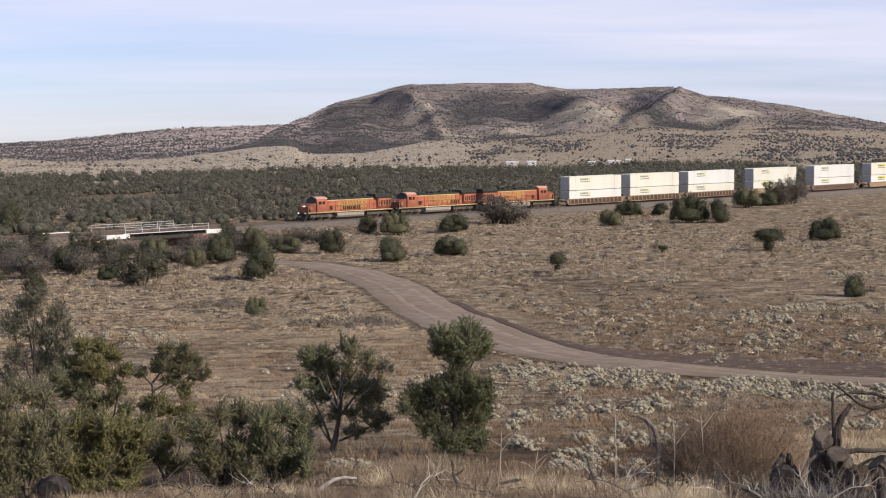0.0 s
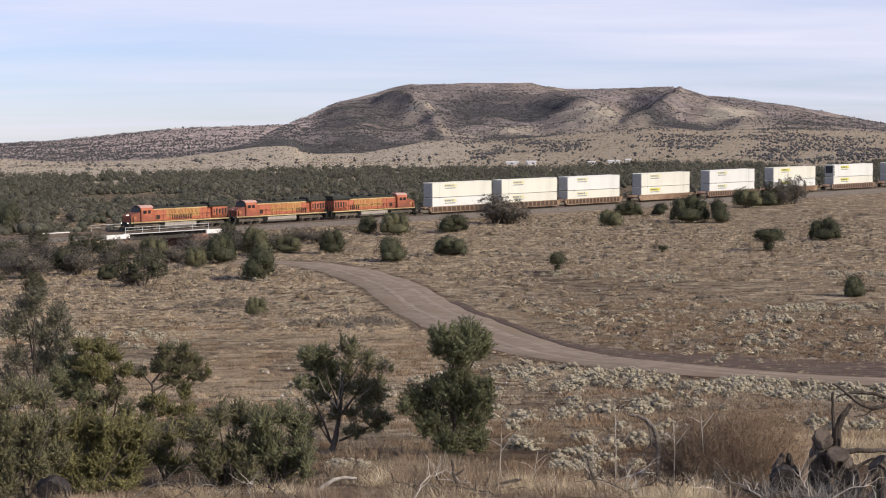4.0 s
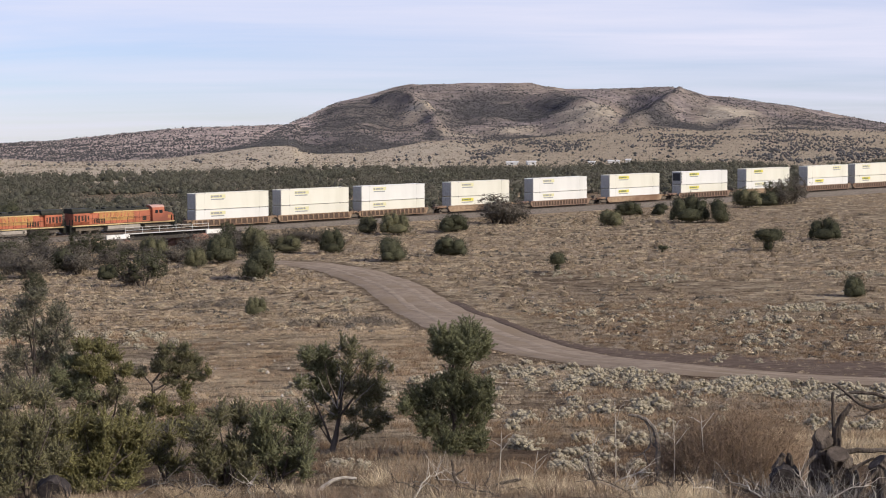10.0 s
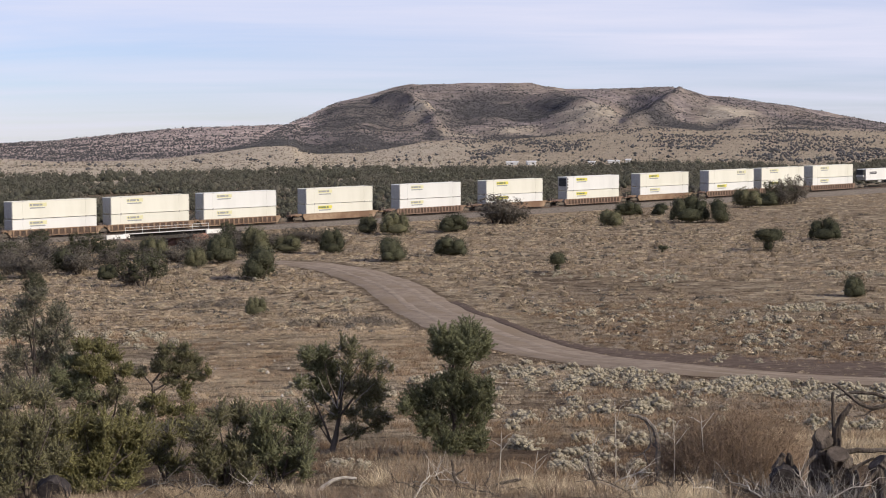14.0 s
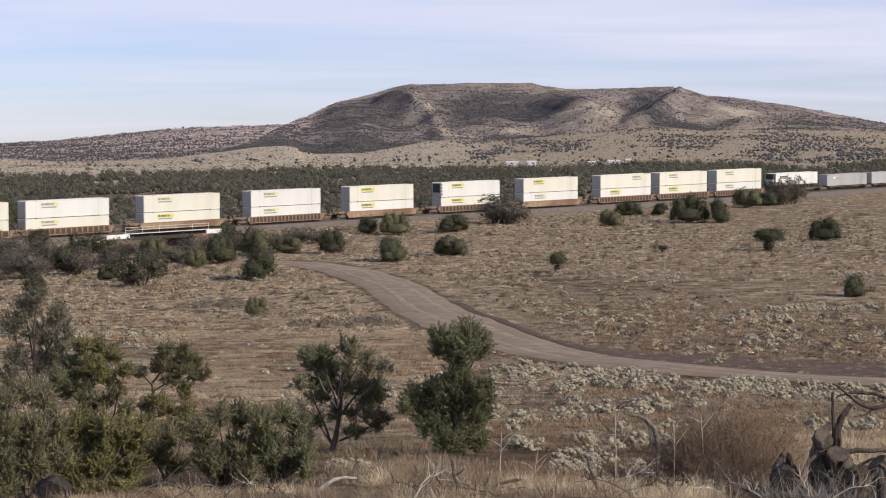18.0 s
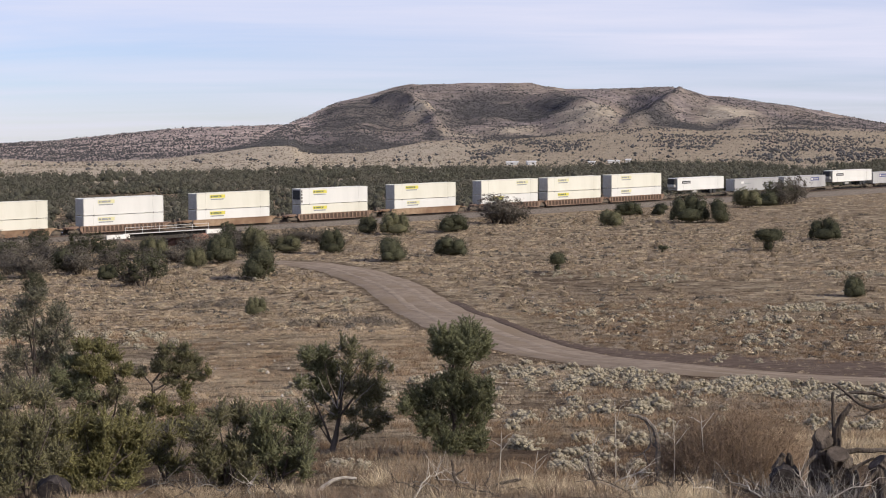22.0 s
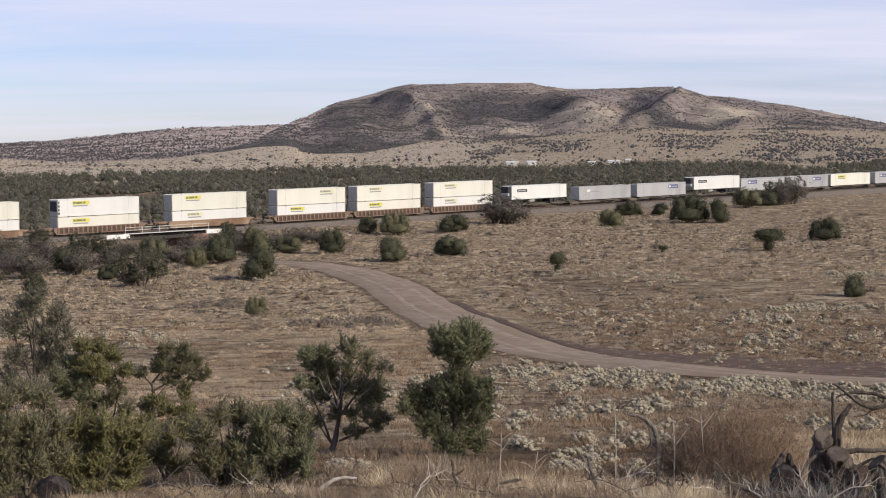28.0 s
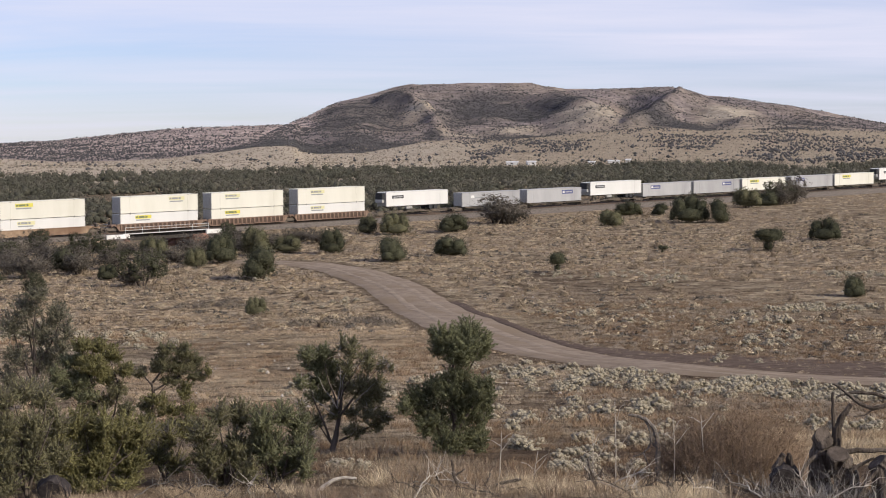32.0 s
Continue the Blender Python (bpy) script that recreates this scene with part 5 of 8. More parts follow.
def near_trees():
    # a two-storey dark juniper: a round top on a broad base
    top = [(-0.31, -0.5, 3.73, 0.44, 0.46, 0.41), (0.43, -0.1, 3.9, 0.41, 0.43, 0.37), (0.94, 0.3, 3.49, 0.22, 0.36, 0.34), (0.2, -0.4, 3.49, 0.65, 0.68, 0.51), (-0.46, 0.0, 3.35, 0.29, 0.3, 0.27), (0.73, 0.4, 3.21, 0.34, 0.36, 0.27), (0.19, -0.3, 3.07, 0.44, 0.46, 0.24)]
    base = [(0.8, -0.5, 2.18, 0.43, 0.45, 0.43), (-0.05, -0.1, 2.04, 0.71, 0.75, 0.54), (-1.05, 0.3, 1.76, 0.58, 0.61, 0.44), (-1.49, -0.4, 1.63, 0.26, 0.29, 0.27), (-0.7, 0.0, 1.14, 0.61, 0.64, 0.51), (0.46, 0.4, 1.35, 0.71, 0.75, 0.68), (-0.14, -0.3, 0.52, 0.58, 0.61, 0.48), (0.72, 0.1, 0.62, 0.41, 0.5, 0.48), (1.04, 0.5, 1.8, 0.19, 0.46, 0.44), (0.08, -0.2, 2.61, 0.44, 0.46, 0.22), (-0.53, 0.2, 2.18, 0.41, 0.43, 0.31)]
    t = tree("juniper_tree", "dark green juniper with a round top over a broad base", [(top, JUNIPER, 300, 60, 0.34, 0.075, 0.058), (base, JUNIPER, 620, 56, 0.28, 0.075, 0.056)],
             [((0, 0, -0.1), (0.15, 0.16, 3.59), 0.14, 0.03), ((0, 0, 0.66), (-0.99, -0.16, 1.78), 0.07, 0.02), ((0.03, 0, 0.75), (0.8, -0.16, 2.04), 0.07, 0.02), ((0.08, 0, 2.04), (-0.31, -0.16, 3.59), 0.05, 0.015), ((0.08, 0, 2.04), (0.8, -0.16, 3.42), 0.05, 0.015)], 301, 60)
    tagged(stand(t, 0.33, 56.5), group=NEAR)
    # an open one with many stems: a dense dark side, a thin side, and silver deadwood between
    dense = [(-0.73, -0.5, 3.23, 0.3, 0.31, 0.26), (-0.22, -0.1, 3.22, 0.37, 0.39, 0.26), (-0.47, 0.3, 2.81, 0.47, 0.5, 0.26), (-0.91, -0.4, 2.35, 0.23, 0.24, 0.23), (-0.38, 0.3, 2.28, 0.46, 0.48, 0.35), (0.03, 0.4, 2.68, 0.21, 0.33, 0.32), (-0.44, 0.3, 1.8, 0.42, 0.44, 0.23)]
    thin = [(0.68, -0.5, 3.39, 0.21, 0.44, 0.42), (0.35, -0.1, 3.5, 0.12, 0.29, 0.28), (1.12, 0.3, 2.9, 0.28, 0.41, 0.39), (1.58, -0.4, 2.9, 0.19, 0.22, 0.21), (0.94, 0.0, 2.19, 0.46, 0.48, 0.42), (1.47, 0.4, 2.01, 0.33, 0.48, 0.46), (1.21, -0.3, 1.35, 0.46, 0.48, 0.32), (0.52, 0.1, 2.68, 0.25, 0.44, 0.42), (1.85, 0.5, 2.68, 0.12, 0.17, 0.16), (1.67, -0.2, 1.21, 0.23, 0.24, 0.23), (0.62, 0.2, 1.3, 0.32, 0.33, 0.25), (-0.9, -0.5, 1.62, 0.16, 0.22, 0.21), (0.3, 0.4, 2.1, 0.35, 0.4, 0.4), (-0.75, -0.2, 1.15, 0.22, 0.25, 0.2), (1.1, 0.2, 1.75, 0.4, 0.4, 0.35)]
    t = tree("juniper_tree", "multi-stemmed juniper with silver dead limbs among the green", [(dense, JUNIPER, 210, 56, 0.24, 0.07, 0.055), (thin, JUNIPER_DULL, 300, 48, 0.30, 0.065, 0.055), ([(-0.45, 0, 1.1, 0.3, 0.3, 0.3), (0.75, 0, 0.75, 0.45, 0.35, 0.25), (0.1, 0.2, 1.3, 0.25, 0.3, 0.35), (1.4, 0.1, 0.9, 0.35, 0.3, 0.2), (-0.7, 0.1, 0.6, 0.25, 0.25, 0.25)], JUNIPER_DULL, 75, 44, 0.24, 0.06, 0.055)],
             [((0, 0, -0.1), (0.27, 0.16, 1.83), 0.13, 0.06), ((0.27, 0.1, 1.74), (0.63, 0.16, 3.43), 0.06, 0.015), ((0.05, 0, 0.23), (-0.51, -0.08, 2.01), 0.06, 0.015), ((0.23, 0, 0.44), (1.95, 0.16, 1.15), 0.05, 0.012), ((0.23, 0, 1.21), (1.51, 0.16, 2.72), 0.05, 0.012), ((0.2, 0, 1.47), (-0.2, -0.16, 3.07), 0.045, 0.012), ((0.27, 0, 1.83), (1.12, -0.16, 3.16), 0.035, 0.01), ((-0.03, 0, 0.4), (-0.74, -0.16, 1.56), 0.035, 0.01)], 302, 1100, SILVERTWIG)
    for a, b, r0, r1 in (((0.2, -0.25, 1.5), (-0.35, -0.6, 2.6), 0.035, 0.010), ((0.2, -0.25, 1.6), (0.25, -0.6, 2.95), 0.030, 0.010), ((0.3, -0.2, 1.8), (0.5, -0.7, 2.7), 0.025, 0.008), ((0.75, -0.3, 1.7), (1.35, -0.6, 2.35), 0.030, 0.010), ((0.1, -0.2, 1.3), (-0.5, -0.6, 1.9), 0.030, 0.010)):
        bm = bmesh.new()
        tube(bm, bent(a, b, np.random.default_rng(int(100 * r0 + 10 * b[2])), 0.35, 9), 0.65 * r0, 0.6 * r1, 6, 0.15, random.Random(5))
        part("dead_limb", bm, SILVERTWIG, t, "silver bare dead limb", smooth_faces=True)
    tagged(stand(t, -3.49, 58.3), group=NEAR)
    # tall grey open juniper
    lobes = [(0.38, -0.5, 5.28, 0.51, 0.53, 0.51), (-0.25, -0.1, 4.61, 0.71, 0.75, 0.66), (1.13, 0.3, 4.35, 0.66, 0.69, 0.56), (1.66, -0.4, 3.68, 0.31, 0.48, 0.46), (-0.92, 0.0, 3.84, 0.59, 0.69, 0.66), (0.35, 0.4, 3.43, 0.92, 0.96, 0.71), (1.39, -0.3, 2.91, 0.51, 0.59, 0.56), (-0.69, 0.1, 2.4, 0.66, 0.69, 0.66), (0.64, 0.5, 2.14, 0.87, 0.91, 0.71), (0.12, -0.2, 1.06, 0.81, 0.86, 0.61), (-1.16, 0.2, 1.37, 0.46, 0.69, 0.66)]
    t = tree("juniper_tree", "tall open grey-green juniper with thin foliage", [(lobes, JUNIPER_GREY, 430, 42, 0.40, 0.085, 0.075)],
             [((0, 0, -0.1), (0.43, 0.16, 5.48), 0.12, 0.02), ((0.01, 0, 1.16), (-0.79, -0.16, 3.99), 0.08, 0.02), ((0.07, 0, 1.68), (1.44, 0.16, 4.25), 0.08, 0.02), ((0.08, 0, 2.19), (-0.27, -0.16, 4.76), 0.06, 0.015), ((0.01, 0, 0.65), (-1.07, -0.16, 2.19), 0.06, 0.015)], 303, 1700, BRUSH)
    tagged(stand(t, -18.61, 84.5), group=NEAR)
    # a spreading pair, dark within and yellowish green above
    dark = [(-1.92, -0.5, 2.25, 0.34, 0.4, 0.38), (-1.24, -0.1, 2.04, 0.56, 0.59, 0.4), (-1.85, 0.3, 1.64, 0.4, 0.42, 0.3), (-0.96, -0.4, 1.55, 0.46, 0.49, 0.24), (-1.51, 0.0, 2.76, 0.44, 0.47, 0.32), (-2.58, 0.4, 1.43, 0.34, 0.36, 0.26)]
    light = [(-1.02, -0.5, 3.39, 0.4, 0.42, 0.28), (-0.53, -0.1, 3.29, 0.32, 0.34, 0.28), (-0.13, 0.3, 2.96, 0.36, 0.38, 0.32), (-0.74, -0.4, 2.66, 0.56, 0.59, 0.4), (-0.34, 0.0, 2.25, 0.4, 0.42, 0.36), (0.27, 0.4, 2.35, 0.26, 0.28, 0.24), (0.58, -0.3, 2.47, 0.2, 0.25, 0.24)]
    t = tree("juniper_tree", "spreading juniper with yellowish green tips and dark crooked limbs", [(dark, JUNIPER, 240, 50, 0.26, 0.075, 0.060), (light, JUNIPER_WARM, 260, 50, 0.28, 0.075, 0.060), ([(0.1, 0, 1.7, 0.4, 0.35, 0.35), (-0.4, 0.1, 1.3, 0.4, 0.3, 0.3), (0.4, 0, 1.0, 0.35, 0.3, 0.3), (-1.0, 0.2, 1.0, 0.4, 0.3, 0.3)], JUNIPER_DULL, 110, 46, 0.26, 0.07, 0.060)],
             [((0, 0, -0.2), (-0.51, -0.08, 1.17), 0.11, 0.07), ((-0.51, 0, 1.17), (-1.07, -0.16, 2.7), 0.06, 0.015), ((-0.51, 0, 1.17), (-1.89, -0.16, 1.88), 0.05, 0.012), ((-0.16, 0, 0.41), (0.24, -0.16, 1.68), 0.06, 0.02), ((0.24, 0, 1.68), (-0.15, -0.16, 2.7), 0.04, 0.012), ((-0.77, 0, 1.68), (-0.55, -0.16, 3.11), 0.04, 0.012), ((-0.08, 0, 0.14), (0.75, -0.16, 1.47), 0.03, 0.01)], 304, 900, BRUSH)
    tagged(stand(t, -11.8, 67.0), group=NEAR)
    upper = [(0.77, -0.5, 3.34, 0.32, 0.33, 0.21), (1.22, -0.1, 3.2, 0.35, 0.37, 0.28), (1.57, 0.3, 2.91, 0.19, 0.26, 0.25), (0.59, -0.4, 2.91, 0.28, 0.3, 0.25), (1.12, 0.0, 2.74, 0.49, 0.52, 0.26), (0.34, 0.4, 2.65, 0.28, 0.3, 0.21), (-0.08, -0.3, 2.58, 0.23, 0.24, 0.18), (0.85, 0.1, 2.31, 0.39, 0.41, 0.19), (1.58, 0.5, 2.4, 0.32, 0.33, 0.18)]
    lower = [(0.41, -0.5, 1.76, 0.35, 0.37, 0.23), (0.76, -0.1, 1.4, 0.39, 0.41, 0.23), (1.2, 0.3, 1.93, 0.25, 0.31, 0.3), (0.13, -0.4, 1.13, 0.28, 0.3, 0.25), (1.31, 0.0, 1.4, 0.32, 0.33, 0.21), (1.94, 0.4, 2.58, 0.12, 0.17, 0.16)]
    t = tree("juniper_tree", "spreading juniper in separate tufts on dark crooked limbs", [(upper, JUNIPER_DULL, 230, 50, 0.24, 0.068, 0.055), (lower, JUNIPER_WARM, 140, 44, 0.24, 0.065, 0.055), ([(0.3, 0, 0.7, 0.4, 0.3, 0.3), (0.9, 0.1, 0.8, 0.45, 0.35, 0.3), (1.4, 0, 0.95, 0.3, 0.3, 0.25), (0.0, 0.1, 1.5, 0.25, 0.25, 0.25)], JUNIPER_DULL, 120, 44, 0.24, 0.065, 0.055)],
             [((0, 0, -0.1), (0.26, 0.16, 1.79), 0.1, 0.06), ((0.26, 0.1, 1.79), (0.23, -0.16, 2.24), 0.06, 0.05), ((0.23, 0, 2.24), (0.91, -0.08, 3.22), 0.05, 0.012), ((0.25, 0, 1.97), (1.48, -0.16, 2.68), 0.04, 0.012), ((0.23, 0, 2.15), (-0.17, 0.16, 2.5), 0.04, 0.012), ((0.15, 0, 1.08), (1.29, -0.16, 1.52), 0.04, 0.012), ((0.26, 0, 1.7), (0.76, -0.16, 2.24), 0.03, 0.01)], 305, 800, DEADTWIG)
    tagged(stand(t, -9.33, 58.4), group=NEAR)
    # low bushes at the foot of the slope: place, look, lobes, stems, sprigs, leaves a sprig, bare twigs
    for x, y, label, leaf, lobes, ends, sprigs, per, bare, seed in (
            (-8.1, 43.5, "low yellowish green juniper bush", JUNIPER_WARM, [(-0.8, -0.5, 1.33, 0.26, 0.3, 0.29), (-0.41, -0.1, 1.46, 0.24, 0.32, 0.3), (-0.08, 0.3, 1.39, 0.26, 0.34, 0.33), (0.26, -0.4, 1.53, 0.18, 0.33, 0.31), (0.58, 0.0, 1.39, 0.26, 0.32, 0.3), (0.91, 0.4, 1.19, 0.17, 0.3, 0.29), (-0.6, -0.3, 0.79, 0.35, 0.41, 0.39), (-0.02, 0.1, 0.73, 0.41, 0.47, 0.45), (0.64, 0.5, 0.66, 0.33, 0.44, 0.42), (-0.29, -0.2, 0.26, 0.45, 0.47, 0.22), (0.51, 0.2, 0.21, 0.39, 0.41, 0.2)],
             ((-0.28, 1.35), (0.58, 1.29), (-0.67, 1.09), (0.25, 1.42), (0.84, 0.95)), 560, 52, 500, 311),
            (-9.4, 42.0, "thin olive-brown juniper bush full of dead twigs", JUNIPER_DULL, [(-0.39, -0.5, 2.14, 0.25, 0.27, 0.24), (-0.01, -0.1, 2.27, 0.24, 0.25, 0.2), (0.31, 0.3, 2.08, 0.23, 0.24, 0.22), (-0.34, -0.4, 1.57, 0.32, 0.33, 0.3), (0.17, 0.0, 1.44, 0.32, 0.35, 0.33), (0.56, 0.4, 1.57, 0.19, 0.25, 0.24), (-0.42, -0.3, 0.92, 0.28, 0.35, 0.33), (0.1, 0.1, 0.79, 0.33, 0.35, 0.33), (0.55, 0.5, 0.86, 0.22, 0.32, 0.3), (-0.35, -0.2, 0.34, 0.24, 0.27, 0.25), (0.29, 0.2, 0.34, 0.24, 0.25, 0.2)],
             ((-0.2, 1.98), (0.37, 1.98), (-0.53, 1.08), (0.62, 1.78)), 480, 48, 1100, 312),
            (-5.23, 45.0, "low dark green juniper bush", JUNIPER_DULL, [(-0.48, -0.5, 1.28, 0.28, 0.31, 0.3), (-0.15, -0.1, 1.61, 0.23, 0.27, 0.26), (0.26, 0.3, 1.54, 0.26, 0.3, 0.28), (-0.36, -0.4, 0.66, 0.35, 0.38, 0.37), (0.25, 0.0, 0.79, 0.35, 0.41, 0.39), (-0.08, 0.4, 0.22, 0.41, 0.43, 0.2), (0.52, -0.3, 0.42, 0.24, 0.33, 0.31)],
             ((-0.18, 1.5), (0.32, 1.36), (-0.54, 0.95), (0.59, 0.81)), 380, 52, 460, 313),
            (-3.98, 45.3, "low dark green juniper bush with bare lower twigs", JUNIPER, [(-0.34, -0.5, 1.51, 0.26, 0.3, 0.29), (0.08, -0.1, 1.57, 0.26, 0.27, 0.23), (0.42, 0.3, 1.3, 0.23, 0.29, 0.27), (-0.2, -0.4, 0.88, 0.35, 0.37, 0.35), (0.42, 0.0, 0.76, 0.29, 0.37, 0.35), (-0.04, 0.4, 0.3, 0.41, 0.43, 0.25), (0.62, -0.3, 0.47, 0.15, 0.29, 0.27), (-0.53, 0.1, 1.08, 0.16, 0.29, 0.27)],
             ((-0.31, 1.39), (0.35, 1.26), (-0.55, 0.77), (0.69, 0.49)), 370, 52, 520, 314),
            (-6.98, 47.0, "thin brownish juniper sapling of mostly bare twigs", JUNIPER_WARM, [(-0.36, -0.5, 1.24, 0.21, 0.22, 0.21), (0.07, -0.1, 1.09, 0.25, 0.27, 0.23), (0.42, 0.3, 1.16, 0.18, 0.27, 0.25), (-0.15, -0.4, 0.73, 0.25, 0.27, 0.21), (0.2, 0.0, 0.44, 0.28, 0.3, 0.2)],
             ((-0.39, 1.27), (0.07, 1.05), (0.47, 1.19)), 170, 44, 900, 315),
            (-10.6, 48.5, "brownish juniper thicket with many bare twigs", JUNIPER_DULL, [(-0.6, 0.1, 1.0, 0.5, 0.5, 0.5), (0.1, -0.2, 1.25, 0.45, 0.5, 0.45), (0.7, 0.1, 0.95, 0.45, 0.5, 0.45), (-0.2, 0.2, 0.5, 0.7, 0.5, 0.4), (0.6, -0.1, 0.4, 0.6, 0.5, 0.35)],
             ((-0.6, 1.2), (0.1, 1.5), (0.8, 1.1)), 260, 44, 1000, 316),
            (-8.5, 49.5, "brownish juniper thicket with yellowish tips", JUNIPER_WARM, [(-0.7, 0.1, 0.75, 0.45, 0.45, 0.4), (0.0, -0.2, 0.95, 0.42, 0.45, 0.4), (0.7, 0.1, 0.85, 0.45, 0.5, 0.42), (0.0, 0.2, 0.4, 0.8, 0.5, 0.3)],
             ((-0.6, 0.9), (0.1, 1.2), (0.8, 1.0)), 230, 44, 800, 317)):
        stems = [((0, 0, -0.12 + 0.1 * k), (ex, 0.1 * (k % 3 - 1), ez), 0.055 - 0.006 * k, 0.012) for k, (ex, ez) in enumerate(ends)]
        t = tree("juniper_bush", label, [(lobes, leaf, sprigs, per, 0.36, 0.042, 0.052)], stems, seed, int(1.6 * bare), BRUSH, "bush")
        tagged(stand(t, x, y, 0, 1.08, 1.10), group=NEAR)


near_trees()


def footed(d):
    """Directions of a sphere, its lower half drawn out to straight sides."""
    wide = np.where(d[:, 2:] < 0, np.minimum(1 / np.sqrt(np.maximum(1 - d[:, 2:] ** 2, 0.1)), 1.4), 1.0)
    return d * np.concatenate([wide, wide, np.ones_like(wide)], 1)


def packed_crown(lobes, rng, n, length, width):
    """A close crown: a lumpy filled heart for each lobe, with fine upright sprays packed over it; flat where it meets the ground."""
    bm = bmesh.new()
    bmesh.ops.create_icosphere(bm, subdivisions=2, radius=1.0)
    iv = np.array([q.co[:] for q in bm.verts])
    jf = np.array([[q.index for q in g.verts] for g in bm.faces])
    bm.free()
    hv, hf, cs, ns, base = [], [], [], [], 0
    area = np.array([l[3] * l[5] for l in lobes])
    for l, share in zip(lobes, area / area.sum()):
        a, b, c = rng.uniform(0, 6, 3)

        def lump(d):
            return 1 + 0.13 * np.sin(7 * d[:, :1] + a) * np.sin(6 * d[:, 2:] + b) + 0.10 * np.sin(11 * d[:, 1:2] + b) * np.sin(9 * d[:, :1] + c)
        v = np.array(l[:3]) + footed(iv) * lump(iv) * 0.74 * np.array(l[3:])
        v[:, 2] = np.maximum(v[:, 2], -0.03)
        hv.append(v)
        hf.append(jf + base)
        base += len(iv)
        k = int(n * share)
        d = unit(rng.normal(size=(k, 3)))
        r = rng.uniform(0.70, 1.12, (k, 1)) * lump(d)
        cs.append(np.array(l[:3]) + footed(d) * r * np.array(l[3:]))
        ns.append(unit(d / np.array(l[3:])))
    c, nrm = np.concatenate(cs), np.concatenate(ns)
    keep = c[:, 2] > 0.0
    c, nrm = c[keep], nrm[keep]
    up = unit(0.5 * rng.normal(size=c.shape) + 0.5 * nrm + np.array([0, 0, 0.9]))
    v, f = sprays(c, up, length, width, rng, nrm, 0.45)
    f = np.concatenate([f[:, (0, 1, 2)], f[:, (0, 2, 3)]])
    return np.concatenate([v] + hv), np.concatenate([f] + [g + len(v) for g in hf])


# junipers standing about the flat and along the line: east, north, width, height, look
def shrub_kinds():
    kinds = {}
    for k, (name, leaf, lobes, bare, inner) in enumerate((
            ("round", SHRUB, [(-0.12, 0, 0.62, 0.30, 0.32, 0.34), (0.16, 0.1, 0.66, 0.26, 0.3, 0.32), (-0.27, 0, 0.36, 0.22, 0.28, 0.30), (0.28, -0.05, 0.40, 0.20, 0.26, 0.34), (0, -0.15, 0.25, 0.40, 0.32, 0.24)], 0, 0.55),
            ("broad", SHRUB, [(-0.26, 0, 0.52, 0.23, 0.28, 0.38), (0.05, 0.1, 0.66, 0.22, 0.3, 0.33), (0.28, 0, 0.50, 0.21, 0.28, 0.36), (0, -0.1, 0.28, 0.45, 0.36, 0.27), (0.40, 0, 0.28, 0.12, 0.2, 0.24), (-0.42, 0, 0.26, 0.10, 0.2, 0.22)], 0, 0.5),
            ("olive", SHRUB_OLIVE, [(-0.24, 0, 0.56, 0.20, 0.26, 0.36), (0.0, 0.1, 0.62, 0.18, 0.26, 0.36), (0.24, 0, 0.52, 0.20, 0.26, 0.40), (0, -0.1, 0.28, 0.44, 0.36, 0.26), (-0.38, 0, 0.34, 0.12, 0.2, 0.26)], 60, 0.4),
            ("open", SHRUB, [(-0.25, 0, 0.66, 0.26, 0.28, 0.28), (0.22, 0, 0.7, 0.27, 0.28, 0.28), (0, 0.1, 0.5, 0.32, 0.3, 0.3), (0.3, 0, 0.42, 0.2, 0.2, 0.22), (-0.33, 0, 0.38, 0.18, 0.2, 0.2)], 80, 0.35),
            ("grey", BRUSH, [(-0.25, 0, 0.5, 0.27, 0.3, 0.4), (0.22, 0, 0.55, 0.28, 0.3, 0.42), (0, 0, 0.35, 0.42, 0.4, 0.3)], 420, 0.2),
            ("pear", SHRUB, [(-0.20, 0.15, 0.74, 0.28, 0.34, 0.25), (0.22, -0.12, 0.76, 0.27, 0.34, 0.23), (0, 0, 0.60, 0.44, 0.44, 0.22), (0.05, 0, 0.26, 0.14, 0.16, 0.26)], 0, 0.5))):
        rng = np.random.default_rng(400 + k)
        t = empty("juniper_shrub")
        for j in range(4):
            bm = bmesh.new()
            a = j * 1.7
            tube(bm, bent((0.03 * math.cos(a), 0.03 * math.sin(a), -0.08), (0.2 * math.cos(a), 0.2 * math.sin(a), 0.42), rng), 0.022, 0.008, 5)
            part("trunk" if j == 0 else "limb", bm, BARK, t)
        if name in ("grey", "open"):
            v, f = crown_sprays(lobes, rng, clumps=170 if name != "grey" else 150, per_clump=28 if name != "grey" else 20, clump_r=0.07, length=0.040, width=0.022, inner=inner + 0.15, ragged=0.07)
        else:
            v, f = packed_crown(lobes, rng, 3300, 0.058, 0.023)
        part_me("crown", mesh_np("crown", v, f, leaf), t)
        if bare:
            l = np.array(lobes)[rng.integers(0, len(lobes), bare)]
            d = unit(rng.normal(size=(bare, 3)) + np.array([0, 0, 0.9]))
            st = l[:, :3] * np.array([0.5, 0.5, 0.6]) + 0.05 * rng.normal(size=(bare, 3))
            v, f = twigs(st, d, rng.uniform(0.25, 0.6, bare), 0.006, rng)
            tagged(part_me("dead_twig_tangle", mesh_np("dead_twig_tangle", v, f, BRUSH), t, "grey bare twigs"), kind="stuff")
        kinds[name] = t
    return kinds


